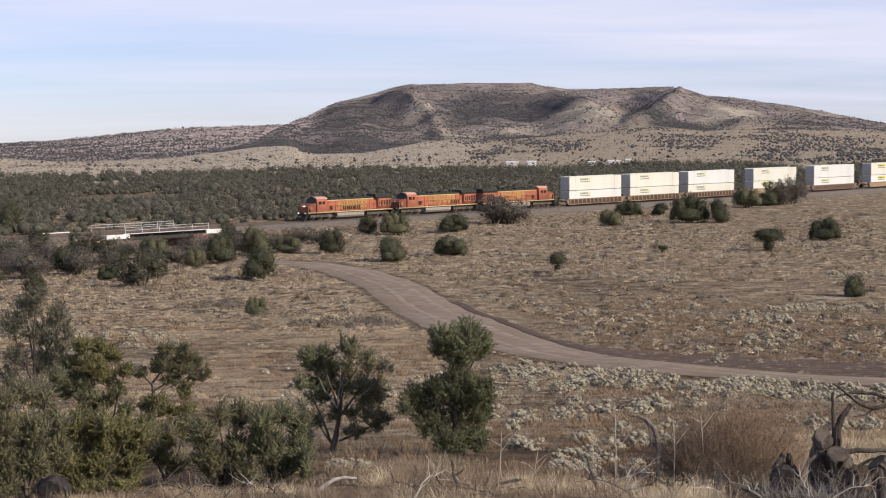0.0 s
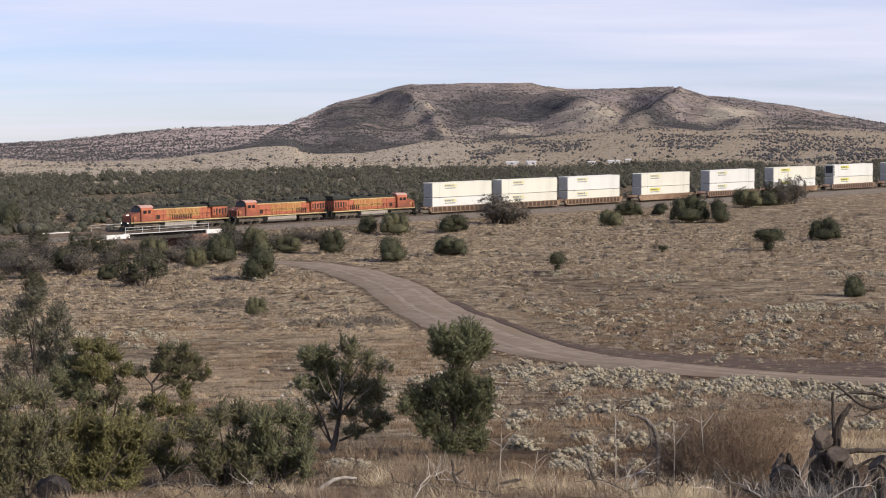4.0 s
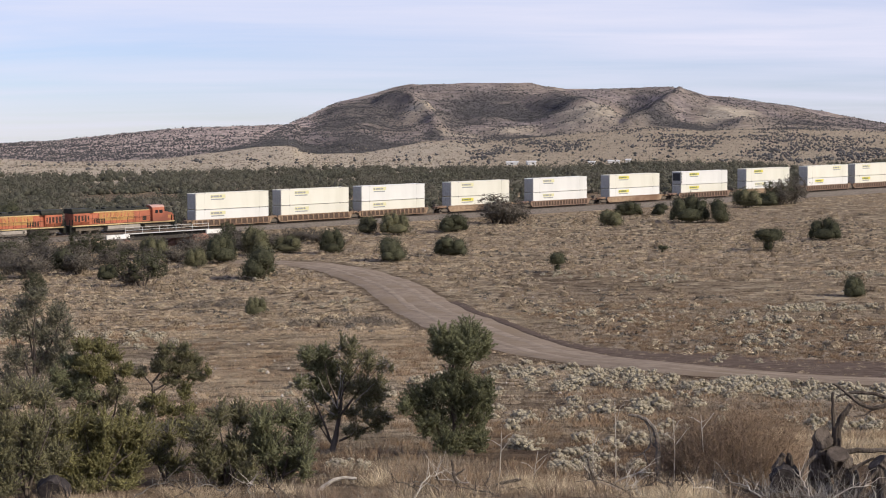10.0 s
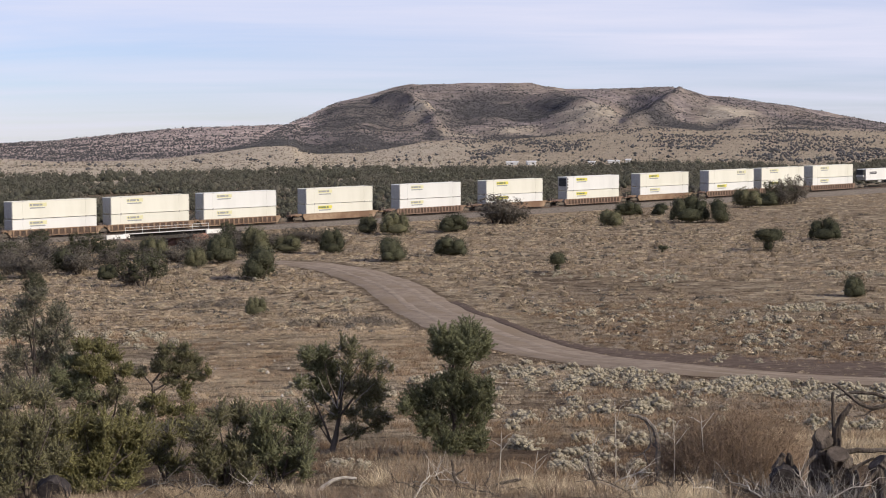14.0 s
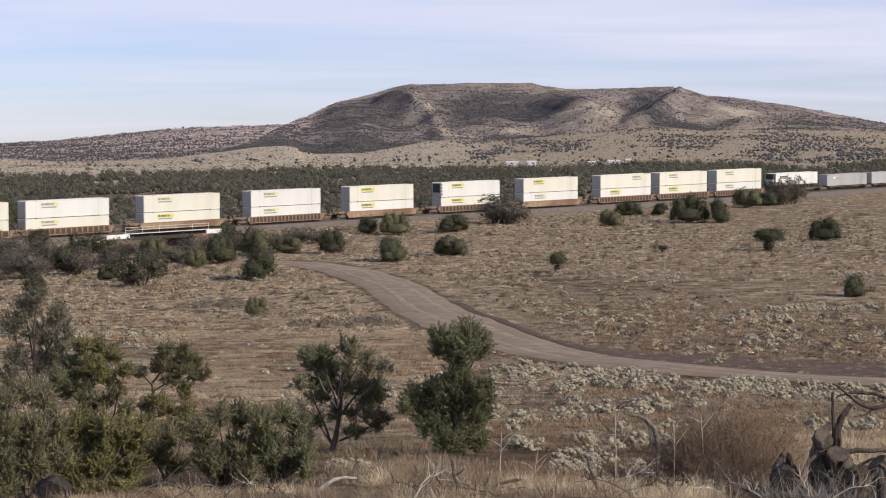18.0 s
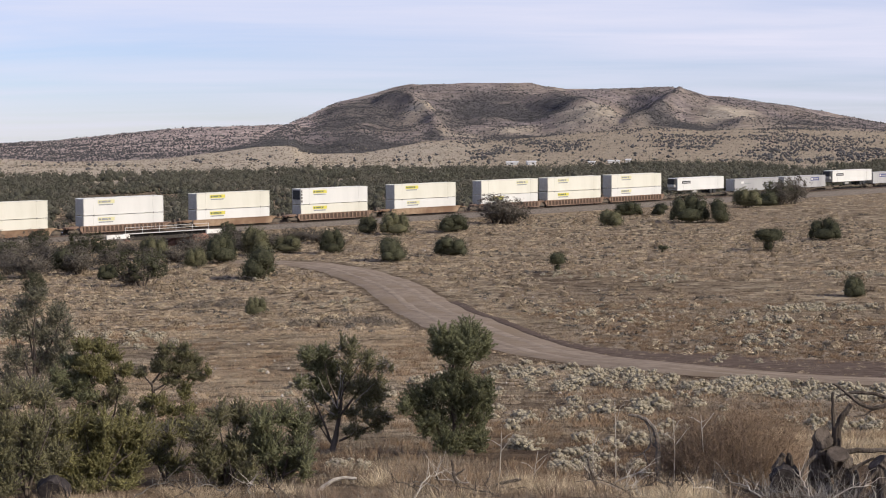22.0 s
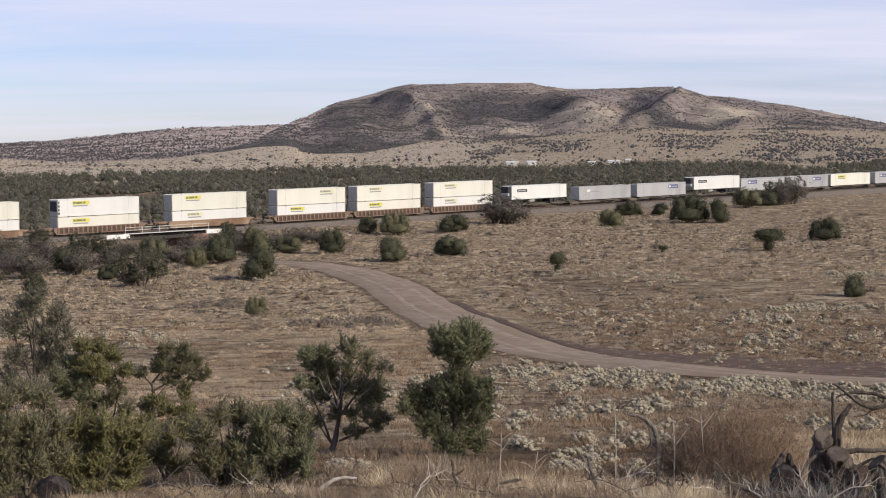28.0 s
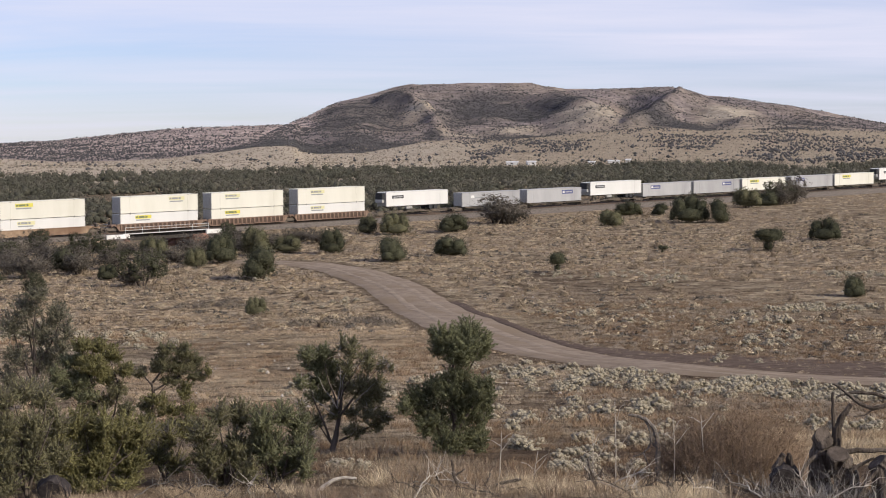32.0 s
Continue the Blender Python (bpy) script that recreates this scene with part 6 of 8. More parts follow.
SHRUBS = ((-16.4, 276.4, 4.2, 3.9, "round"), (-7.1, 257.4, 5.2, 3.7, "broad"), (1.0, 265.2, 5.0, 3.1, "broad"), (1.9, 328.1, 6.3, 3.6, "broad"), (-13.0, 325.6, 4.5, 3.5, "olive"),
          (-8.2, 323.2, 5.9, 4.3, "olive"), (10.2, 350.7, 12.0, 6.4, "grey"), (12.6, 349.0, 8.0, 5.4, "grey"), (-22.4, 229.2, 5.6, 4.4, "round"), (-23.3, 281.5, 5.1, 2.9, "olive"), (-30.9, 260.1, 4.8, 4.4, "broad"),
          (-27.6, 274.9, 5.6, 4.8, "olive"), (-35.6, 221.4, 6.2, 4.8, "open"), (-37.2, 222.0, 4.0, 3.0, "grey"), (-42.0, 234.3, 2.6, 2.2, "broad"), (-47.3, 243.4, 6.0, 4.4, "grey"), (-53.0, 238.9, 7.6, 4.3, "grey"),
          (-33.4, 252.2, 3.8, 3.0, "olive"), (-43.9, 200.6, 3.7, 3.4, "open"), (-17.5, 175.5, 2.3, 2.0, "olive"), (13.9, 226.9, 2.5, 2.7, "pear"), (32.0, 272.4, 1.5, 1.2, "pear"),
          (47.7, 274.3, 4.8, 3.5, "pear"), (60.4, 296.2, 5.2, 3.9, "broad"), (41.9, 190.6, 2.8, 2.4, "broad"), (30.3, 340.0, 5.7, 3.3, "olive"), (37.2, 375.9, 5.9, 3.2, "broad"),
          (43.5, 376.1, 4.1, 2.7, "round"), (45.9, 349.3, 7.4, 5.7, "broad"), (51.1, 347.1, 4.8, 4.8, "round"), (65.5, 405.2, 7.3, 4.6, "olive"), (75.0, 417.6, 10.0, 5.6, "open"), (71.0, 412.0, 6.0, 3.4, "broad"), (78.0, 418.0, 8.0, 7.4, "grey"), (74.5, 415.5, 7.0, 6.0, "grey"),
          (-23.6, 307.7, 6.5, 3.0, "grey"), (-37.8, 264.0, 4.8, 2.9, "grey"), (-52.9, 256.1, 5.4, 3.9, "grey"), (-59.4, 255.9, 4.7, 3.5, "grey"), (-31.5, 288.2, 4.4, 3.8, "grey"),
          (-36.3, 286.8, 4.4, 3.3, "grey"), (-80.0, 345.0, 6.5, 6.0, "broad"), (-62.0, 262.0, 5.5, 3.6, "open"), (-57.0, 246.0, 5.0, 3.4, "grey"), (-50.0, 250.0, 5.5, 3.6, "broad"), (-44.5, 252.0, 5.2, 3.4, "grey"), (-40.5, 256.0, 4.6, 3.2, "grey"), (-65.0, 270.0, 6.0, 3.8, "grey"), (-47.0, 262.0, 5.0, 3.6, "open"), (-29.5, 280.5, 5.0, 3.6, "grey"), (-26.0, 290.0, 5.0, 3.0, "grey"), (-34.6, 270.0, 4.4, 3.0, "grey"), (-20.0, 301.0, 5.0, 2.6, "grey"), (-56.0, 230.0, 4.4, 2.8, "broad"), (-38.5, 246.0, 3.4, 2.4, "grey"), (-33.6, 293.0, 4.6, 4.4, "open"), (-33.0, 283.0, 4.0, 3.4, "broad"), (-61.0, 268.0, 6.0, 4.2, "grey"), (-56.0, 264.0, 5.5, 4.2, "grey"), (-51.0, 268.0, 6.0, 4.4, "open"), (-68.0, 282.0, 6.0, 4.6, "grey"), (-46.0, 270.0, 5.0, 4.0, "grey"), (-60.0, 278.0, 5.5, 4.2, "open"), (-41.5, 268.0, 5.0, 3.8, "olive"), (-53.5, 276.0, 5.5, 4.0, "grey"), (-37.5, 276.0, 4.6, 4.2, "grey"), (-63.0, 290.0, 5.0, 4.0, "grey"))
TONES = {"round": "dense round dark green juniper", "broad": "broad dark green juniper", "olive": "loose olive green juniper", "open": "open juniper with visible dark stems", "grey": "grey leafless brush thicket", "pear": "small dark juniper narrow at its foot"}


def mid_shrubs():
    kinds = shrub_kinds()
    for k, (x, y, w, h, kind) in enumerate(SHRUBS):
        z = float(ground_z(x, y)) - 0.08
        t = copy_thing(kinds[kind], Matrix.Translation((x, y, z)) @ pose(0, 0, 0, 0, 0, k * 77 % 360) @ Matrix.Diagonal((w, w, h, 1)))
        tagged(t, TONES[kind] + (" beside the railway" if track_sw(x, y)[1] < 40 else " on dry grassland"), "shrub", "shrubs on the flat")
    for t in kinds.values():
        for c in list(t.children_recursive):
            bpy.data.objects.remove(c)
        bpy.data.objects.remove(t)


mid_shrubs()


def wedge(n, d0, d1, rng, half=14.8, power=2.0):
    """Places spread over a sector of the land before the viewpoint's ridge."""
    d = (rng.uniform(d0 ** power, d1 ** power, n)) ** (1 / power)
    a = np.radians(rng.uniform(-half, half, n))
    return d * np.sin(a), d * np.cos(a)


def lumps(x, y, r, h, rng, fine):
    """Rounded uneven crowns, one closed lump of facets for each place."""
    if fine == 42:
        bm = bmesh.new()
        bmesh.ops.create_icosphere(bm, subdivisions=1, radius=1.0)
        bm.verts.ensure_lookup_table()
        iv = np.array([q.co[:] for q in bm.verts])
        jf = np.array([[q.index for q in g.verts] for g in bm.faces])
        bm.free()
    else:
        iv = np.array([(1, 0, 0), (0, 1, 0), (-1, 0, 0), (0, -1, 0), (0, 0, 1), (0, 0, -1)], float)
        jf = np.array([(0, 1, 4), (1, 2, 4), (2, 3, 4), (3, 0, 4), (1, 0, 5), (2, 1, 5), (3, 2, 5), (0, 3, 5)])
    n, k = len(x), len(iv)
    ph = rng.uniform(0, 6, (n, 3))
    lump = 1 + 0.20 * np.sin(4 * iv[None, :, 0] + ph[:, :1]) * np.cos(4 * iv[None, :, 1] + ph[:, 1:2]) + 0.12 * np.sin(5 * iv[None, :, 2] + ph[:, 2:]) + (0.10 if k > 6 else 0.28) * rng.normal(size=(n, k))
    a = rng.uniform(0, 6.28, n)
    c, s = np.cos(a)[:, None], np.sin(a)[:, None]
    px_, py_, pz_ = iv[None, :, 0] * lump * r[:, None], iv[None, :, 1] * lump * r[:, None], iv[None, :, 2] * lump * h[:, None] * 0.5
    v = np.stack([x[:, None] + c * px_ - s * py_, y[:, None] + s * px_ + c * py_, (ground_z(x, y) + 0.42 * h)[:, None] + pz_], -1)
    f = (jf[None] + k * np.arange(n)[:, None, None]).reshape(-1, 3)
    return v.reshape(-1, 3), f


def woods():
    """The juniper woods beyond the railway, as one mass of crowns."""
    rng = np.random.default_rng(5)
    vs, fs, base = [], [], 0
    for d0, d1, n, quads, size in ((290, 480, 2400, 68, 0.42), (480, 640, 3200, 42, 0.54), (600, 860, 4600, 22, 0.70)):
        x, y = wedge(n, d0, d1, rng, 16.5)
        s, w = track_sw(x, y)
        dens = fbm(x / 40, y / 60, 80)
        edge = 716 + 50 * (fbm(x / 60, y / 300, 81) - 0.5) + 0.20 * x + 16 * rng.normal(size=len(x))
        glade = (np.abs(y - 612 - 0.2 * x) < 8) & (fbm(x / 11, y / 11, 82) > 0.50) & (x < -30)
        keep = (w < -17) & (dens > 0.34) & (y < edge) & ~glade
        x, y, dens = x[keep], y[keep], dens[keep]
        n = len(x)
        h = rng.uniform(1.0, 3.2, n) * (0.65 + 0.7 * dens)
        r = h * rng.uniform(0.55, 0.85, n)
        for share in (0.0, 0.6):
            ox, oy = share * r * rng.normal(size=n), share * r * rng.normal(size=n)
            v, f = lumps(x + ox, y + oy, (0.56 - 0.15 * share) * r, (0.74 - 0.25 * share) * h * rng.uniform(0.7, 1.1, n), rng, 42)
            vs.append(v)
            fs.append(f + base)
            base += len(v)
        d = unit(rng.normal(size=(n, quads, 3)) + np.array([0, 0, 0.35]))
        rad = rng.uniform(0.55, 1.15, (n, quads, 1))
        lump = 1 + 0.25 * np.sin(d[..., :1] * 5 + rng.uniform(0, 6, (n, 1, 1))) * np.cos(d[..., 1:2] * 4 + rng.uniform(0, 6, (n, 1, 1)))
        p = d * rad * lump * np.stack([r, r, h * 0.5], 1)[:, None]
        c = np.stack([x, y, ground_z(x, y) + h * 0.46], 1)[:, None] + p
        v, f = sprays(c.reshape(-1, 3), unit(0.7 * rng.normal(size=p.shape) + np.array([0, 0, 1.0])).reshape(-1, 3), size * 1.5, size * 0.36, rng, unit(p).reshape(-1, 3), 0.6)
        f = np.concatenate([f[:, (0, 1, 2)], f[:, (0, 2, 3)]])
        vs.append(v)
        fs.append(f + base)
        base += len(v)
    tagged(new("juniper_woods", mesh_np("juniper_woods", np.concatenate(vs), np.concatenate(fs), WOODS)), "dark grey-green juniper woods on the plain", "woods", kind="stuff")
    # scattered junipers on the meadow and the hills
    vs, fs, base = [], [], 0
    for n, y0, y1, dens, size in ((1500, 740, 1800, 0.0, 0.9), (190000, 780, 2440, 1.0, 0.76)):
        y = rng.uniform(y0, y1, n)
        x = rng.uniform(-0.262, 0.262, n) * y
        keep = rng.uniform(0, 1.0, n) < (mesa_scrub(x, y) if dens else 0.35)
        x, y = x[keep], y[keep]
        n = len(x)
        h = rng.uniform(0.6, 1.0, n) ** 2 * 2.1
        v, f = lumps(x, y, h * rng.uniform(0.5, 0.85, n) * size, h * size, rng, 6)
        vs.append(v)
        fs.append(f + base)
        base += len(v)
    x, y = wedge(11000, 720, 1900, rng, 14.2, 1.0)
    keep = (mesa_climb(x, y)[1] < 0.15) & ((rim_climb(x, y)[1] < 0) | (x / y > -0.06))
    x, y = x[keep], y[keep]
    h = rng.uniform(0.25, 0.8, len(x))
    tagged(new("meadow_tussocks", mesh_np("meadow_tussocks", *lumps(x, y, 0.9 * h, h, rng, 6), MEADOWTUFT)), "dull tussocks dotted over the pale meadow", "grass", kind="stuff")
    tagged(new("hill_junipers", mesh_np("hill_junipers", np.concatenate(vs), np.concatenate(fs), FAR_WOODS_HAZED)), "scattered dark junipers on the meadow and mesa", "woods", kind="stuff")


woods()


def tufts(name, label, mat, x, y, blades, height, spread, width, rng, lean=0.8, category="grass"):
    """Bunches of thin blades on the ground at each place."""
    n = len(x)
    h = np.broadcast_to(height, (n,)) * rng.uniform(0.6, 1.25, n)
    a = rng.uniform(0, 2 * math.pi, (n, blades))
    r = np.sqrt(rng.uniform(0, 1, (n, blades))) * np.broadcast_to(spread, (n,))[:, None] * rng.uniform(0.6, 1.3, (n, 1))
    px_, py_ = x[:, None] + r * np.cos(a), y[:, None] + r * np.sin(a)
    foot = np.stack([px_, py_, np.broadcast_to((ground_z(x, y) - 0.03)[:, None], px_.shape)], -1)
    tilt = lean * (0.25 + r / np.maximum(np.broadcast_to(spread, (n,))[:, None], 0.01))
    tilt = tilt * rng.uniform(0.3, 2.2, tilt.shape) * (2.2 if blades < 10 else 1.0)
    d = unit(np.stack([np.cos(a) * tilt, np.sin(a) * tilt, np.ones_like(a)], -1) + 0.25 * rng.normal(size=(n, blades, 3)))
    L = h[:, None] * (1.1 - 0.35 * r / (np.broadcast_to(spread, (n,))[:, None] * 1.3)) * rng.uniform(0.7, 1.2, (n, blades))
    tip = foot + d * L[..., None]
    az = rng.uniform(0, 2 * math.pi, (n, blades))
    sd = np.stack([np.cos(az), np.sin(az), np.zeros_like(az)], -1) * np.broadcast_to(width, (n,))[:, None, None] * 0.5
    v = np.stack([foot - sd, foot + sd, tip], 2).reshape(-1, 3)
    f = np.arange(len(v)).reshape(-1, 3)
    return tagged(new(name, mesh_np(name, v, f, mat)), label, category, kind="stuff")


def mats(name, label, mat, x, y, r, h, rng, blades, width, category="grass"):
    """Low hummocks of matted grass: a shallow uneven heart, bristling with short leaning blades."""
    n, k = len(x), 5
    a = np.arange(k) * 2 * math.pi / k + rng.uniform(0, 6.28, (n, 1))
    z = ground_z(x, y)
    rim = r[:, None] * rng.uniform(0.6, 1.15, (n, k))
    v = np.zeros((n, k + 1, 3))
    v[:, :k] = np.stack([x[:, None] + rim * np.cos(a), y[:, None] + rim * np.sin(a), np.repeat((z - 0.05)[:, None], k, 1)], -1)
    v[:, k] = np.stack([x, y, z + 0.55 * h], 1)
    i = np.arange(k)
    tri = np.stack([i, (i + 1) % k, np.full(k, k)], 1)
    f = (tri[None] + (k + 1) * np.arange(n)[:, None, None]).reshape(-1, 3)
    t = empty(name, label=label, category=category, kind="stuff")
    tagged(part_me("matted_heart", mesh_np("matted_heart", v.reshape(-1, 3), f, mat), t), kind="stuff")
    a, q = rng.uniform(0, 6.28, (n, blades)), np.sqrt(rng.uniform(0, 1, (n, blades)))
    out = np.stack([np.cos(a), np.sin(a), np.zeros_like(a)], -1)
    foot = np.stack([x, y, z - 0.02], 1)[:, None] + out * (0.85 * q * r[:, None])[..., None] + np.array([0, 0, 0.45]) * (h[:, None] * (1 - q))[..., None]
    way = unit(out * (0.2 + 0.9 * q)[..., None] + np.array([0, 0, 0.8]) + 0.4 * rng.normal(size=(n, blades, 3)))
    tip = foot + way * (h[:, None] * rng.uniform(0.45, 1.15, (n, blades)))[..., None]
    b = rng.uniform(0, 6.28, (n, blades))
    side = np.stack([np.cos(b), 0.4 * np.sin(b), np.zeros_like(b)], -1) * 0.5 * width * rng.uniform(0.6, 1.4, (n, blades, 1))
    v = np.stack([foot - side, foot + side, tip], 2).reshape(-1, 3)
    tagged(part_me("blades", mesh_np("blades", v, np.arange(len(v)).reshape(-1, 3), mat), t), kind="stuff")
    return t


def off_road(x, y, gap=2.45):
    s, w = track_sw(x, y)
    return (road_off(x, y) > gap + 1.3 * smooth(112, 150, y)) & ((w > 6.5) | (w < -11))


def grasses():
    rng = np.random.default_rng(12)
    for name, label, mat, n, d0, d1, blades, h, sp, wd, seed, cut in (
            ("dry_grass_near", "dry straw-coloured grass on the near slope", DULLSTRAW, 2600, 36, 47, 26, 0.18, 0.26, 0.010, 90, 0.58),
            ("dry_grass_near", "dry straw-coloured grass below the near slope", DULLSTRAW, 11000, 46, 82, 20, 0.16, 0.28, 0.014, 90, 0.49),
            ("dry_grass", "dry straw-coloured grass on the flat", STRAW, 24000, 75, 205, 8, 0.12, 0.40, 0.030, 91, 0.30),
            ("bunch_grass_near", "grey-brown bunch grass on the near slope", GREYGRASS, 5000, 36, 90, 24, 0.28, 0.24, 0.014, 93, 0.50),
            ("bunch_grass", "grey-brown bunch grass on the flat", GREYGRASS, 7000, 80, 190, 12, 0.22, 0.34, 0.040, 94, 0.46)):
        x, y = wedge(n, d0, d1, rng)
        keep = off_road(x, y) & (fbm(x / 12, y / 12, seed) > cut) & ((x < 1) | (y > 105) | (rng.uniform(0, 1, n) < 0.5)) & ((x > -1.8) | (y > 56) | (y < 42.4) | (rng.uniform(0, 1, n) < 0.25)) & ((x < 6.0) | (y > 44.5) | (rng.uniform(0, 1, n) < 0.10))
        x, y = x[keep], y[keep]
        tufts(name, label, mat, x, y, blades, h * (0.5 + 1.0 * fbm(x / 7, y / 7, seed + 20)), sp, wd, rng)

    # a smooth sward of short grass
    x, y = rng.uniform(-20, 0, 13000), rng.uniform(90, 142, 13000)
    keep = off_road(x, y) & (fbm(x / 8, y / 12, 134) > 0.36) & (np.abs(x + 8) < 8.5 + 3 * fbm(x / 5, y / 5, 135))
    x, y = x[keep], y[keep]
    tufts("short_grass", "smooth sward of short peach-coloured grass", LAWN, x, y, 9, 0.10 + 0.12 * fbm(x / 6, y / 6, 136), 0.30, 0.030, rng, 0.5)
    # hummocks of matted grass
    x, y = wedge(15000, 76, 230, rng)
    lawn = (x < -1) & (y > 92) & (y < 138) & (rng.uniform(0, 1, len(x)) > 0.15)
    keep = off_road(x, y, 2.9) & ~lawn & (0.6 * fbm(x / 5, y / 9, 130) + 0.4 * fbm(x / 22, y / 30, 131) > 0.45)
    x, y = x[keep], y[keep]
    r = rng.uniform(0.14, 0.46, len(x)) * (0.7 + 0.8 * fbm(x / 9, y / 9, 132))
    h = r * rng.uniform(0.28, 0.62, len(x))
    pale = rng.uniform(0, 1, len(x)) + 0.5 * smooth(5, -5, x) - 0.5 * smooth(5, 15, x) * smooth(45, 20, road_off(x, y)) < 0.85
    for kind, label, mat, ok in (("straw_mats", "low straw-coloured hummocks of matted grass", TUSSOCK, ~pale), ("grey_mats", "low grey-brown hummocks of matted grass", GREYMAT, pale)):
        mats(kind, label, mat, x[ok], y[ok], r[ok], h[ok], rng, 16, 0.055)
    # brown twiggy weeds close by
    x, y = wedge(420, 38.5, 50, rng)
    keep = (fbm(x / 3, y / 3, 98) > 0.47) & (x > -3) & ((x < 6.5) | (y > 44))
    x, y = x[keep], y[keep]
    tufts("brown_weeds", "brown twiggy weeds on the near slope", WEED, x, y, 70, rng.uniform(0.25, 0.55, len(x)), 0.25, 0.008, rng, 0.9)
    # tall thin stems round the stumps
    x, y = rng.uniform(7.0, 11.0, 70), rng.uniform(40.6, 42.6, 70)
    tufts("tall_dry_stems", "tall thin dry stems round the stumps", SILVERTWIG, x, y, 9, rng.uniform(0.45, 1.10, 70), 0.12, 0.010, rng, 0.5)
    # straw grass behind the stumps
    x, y = rng.uniform(11.4, 17.0, 620), rng.uniform(53.5, 69.0, 620)
    tufts("straw_grass", "bright straw grass behind the stumps", STRAW, x, y, 26, rng.uniform(0.22, 0.42, 620), 0.30, 0.024, rng, 0.9)
    # pale grass at the foot of the standing branch
    x, y = rng.uniform(2.6, 6.0, 150), rng.uniform(40.5, 46.0, 150)
    tufts("pale_grass", "tangled pale grass round the standing dead branch", STRAW, x, y, 26, rng.uniform(0.18, 0.40, 150), 0.24, 0.012, rng, 1.2)
    # long pale grass close by
    x, y = wedge(1300, 38.5, 46.0, rng)
    keep = (fbm(x / 2.5, y / 2.5, 97) > 0.54) & (x > -9.5) & ((x > -1.8) | (y < 42.6)) & ((x < 6.2) | (y > 44.5))
    x, y = x[keep], y[keep]
    tufts("long_grass", "long pale dry grass on the near slope", STRAW, x, y, 30, rng.uniform(0.35, 0.62, len(x)), 0.16, 0.009, rng, 1.3)


grasses()


def mounds(name, label, mat, x, y, size, per, leaf, rng, category="brush"):
    """Low rounded brush: fine tips packed over a dome."""
    n = len(x)
    d = unit(rng.normal(size=(n, per, 3)) + np.array([0, 0, 0.55]))
    d[..., 2] = np.abs(d[..., 2])
    sx = size * rng.uniform(0.85, 1.25, n)
    p = d * rng.uniform(0.6, 1.05, (n, per, 1)) * np.stack([sx, sx, size * 0.85], 1)[:, None]
    lump = 1 + 0.25 * np.sin(d[..., :1] * 7 + rng.uniform(0, 6, (n, 1, 1))) * np.sin(d[..., 1:2] * 6 + rng.uniform(0, 6, (n, 1, 1)))
    c = np.stack([x, y, ground_z(x, y) - 0.02], 1)[:, None] + p * lump
    out = unit(p + np.array([0, 0, 0.35]) * size[:, None, None] + 0.25 * size[:, None, None] * rng.normal(size=p.shape))
    v, f = sprays(c.reshape(-1, 3), out.reshape(-1, 3), leaf * 2.0, leaf, rng, unit(p + np.array([0, 0, 0.3]) * size[:, None, None]).reshape(-1, 3), 0.12)
    return tagged(new(name, mesh_np(name, v, f, mat)), label, category, kind="stuff")


def twig_domes(name, label, x, y, size, stems, heads, leaf, rng, category="brush"):
    """Rounded brush: grey stems fanning out from one foot, with pale seed heads packed over the dome that they make."""
    n = len(x)
    foot = np.stack([x, y, ground_z(x, y) - 0.03], 1)

    def dome(k):
        d = unit(rng.normal(size=(n, k, 3)) + np.array([0, 0, 0.6]))
        d[..., 2] = np.abs(d[..., 2])
        lump = 1 + 0.22 * np.sin(d[..., :1] * 6 + rng.uniform(0, 6, (n, 1, 1))) * np.sin(d[..., 1:2] * 6 + rng.uniform(0, 6, (n, 1, 1)))
        return d, d * lump * (size[:, None, None] * np.array([1.15, 1.15, 1.05])) * rng.uniform(0.72, 1.08, (n, k, 1))
    t = empty(name, label=label, category=category, kind="stuff")
    d, p = dome(stems)
    st = np.repeat(foot[:, None], stems, 1) + p * np.array([0.35, 0.35, 0.0])
    v, f = twigs(st.reshape(-1, 3), unit(p - p * np.array([0.35, 0.35, 0])).reshape(-1, 3), np.linalg.norm(p * np.array([0.65, 0.65, 1]), axis=-1).reshape(-1), leaf * 0.22, rng)
    tagged(part_me("stem_tangle", mesh_np("stem_tangle", v, f, BRUSH), t), kind="stuff")
    # the packed rounded tops of each bush
    bm = bmesh.new()
    bmesh.ops.create_icosphere(bm, subdivisions=1, radius=1.0)
    bm.verts.ensure_lookup_table()
    iv = np.array([q.co[:] for q in bm.verts])
    jf = np.array([[q.index for q in g.verts] for g in bm.faces])
    bm.free()
    k = 20
    d, p = dome(k)
    c = foot[:, None] + p * 0.70
    v = c[:, :, None] + iv * (1 + 0.15 * rng.normal(size=(n, k, len(iv), 1))) * np.array([1.1, 1.1, 0.85]) * (0.22 * size[:, None, None, None]) * rng.uniform(0.7, 1.2, (n, k, 1, 1))
    f = (jf[None] + len(iv) * np.arange(n * k)[:, None, None]).reshape(-1, 3)
    tagged(part_me("packed_tops", mesh_np("packed_tops", v.reshape(-1, 3), f, RABBITDIM, flat=False), t), kind="stuff")
    d, p = dome(heads)
    p = p * rng.uniform(0.72, 1.06, (n, heads, 1))
    v, f = sprays((foot[:, None] + p).reshape(-1, 3), unit(d + np.array([0, 0, 0.8])).reshape(-1, 3), leaf * 2.2, leaf * 0.8, rng, unit(d + np.array([0, 0, 0.15])).reshape(-1, 3), 0.25)
    tagged(part_me("seed_heads", mesh_np("seed_heads", v, f, RABBIT), t), kind="stuff")
    return t


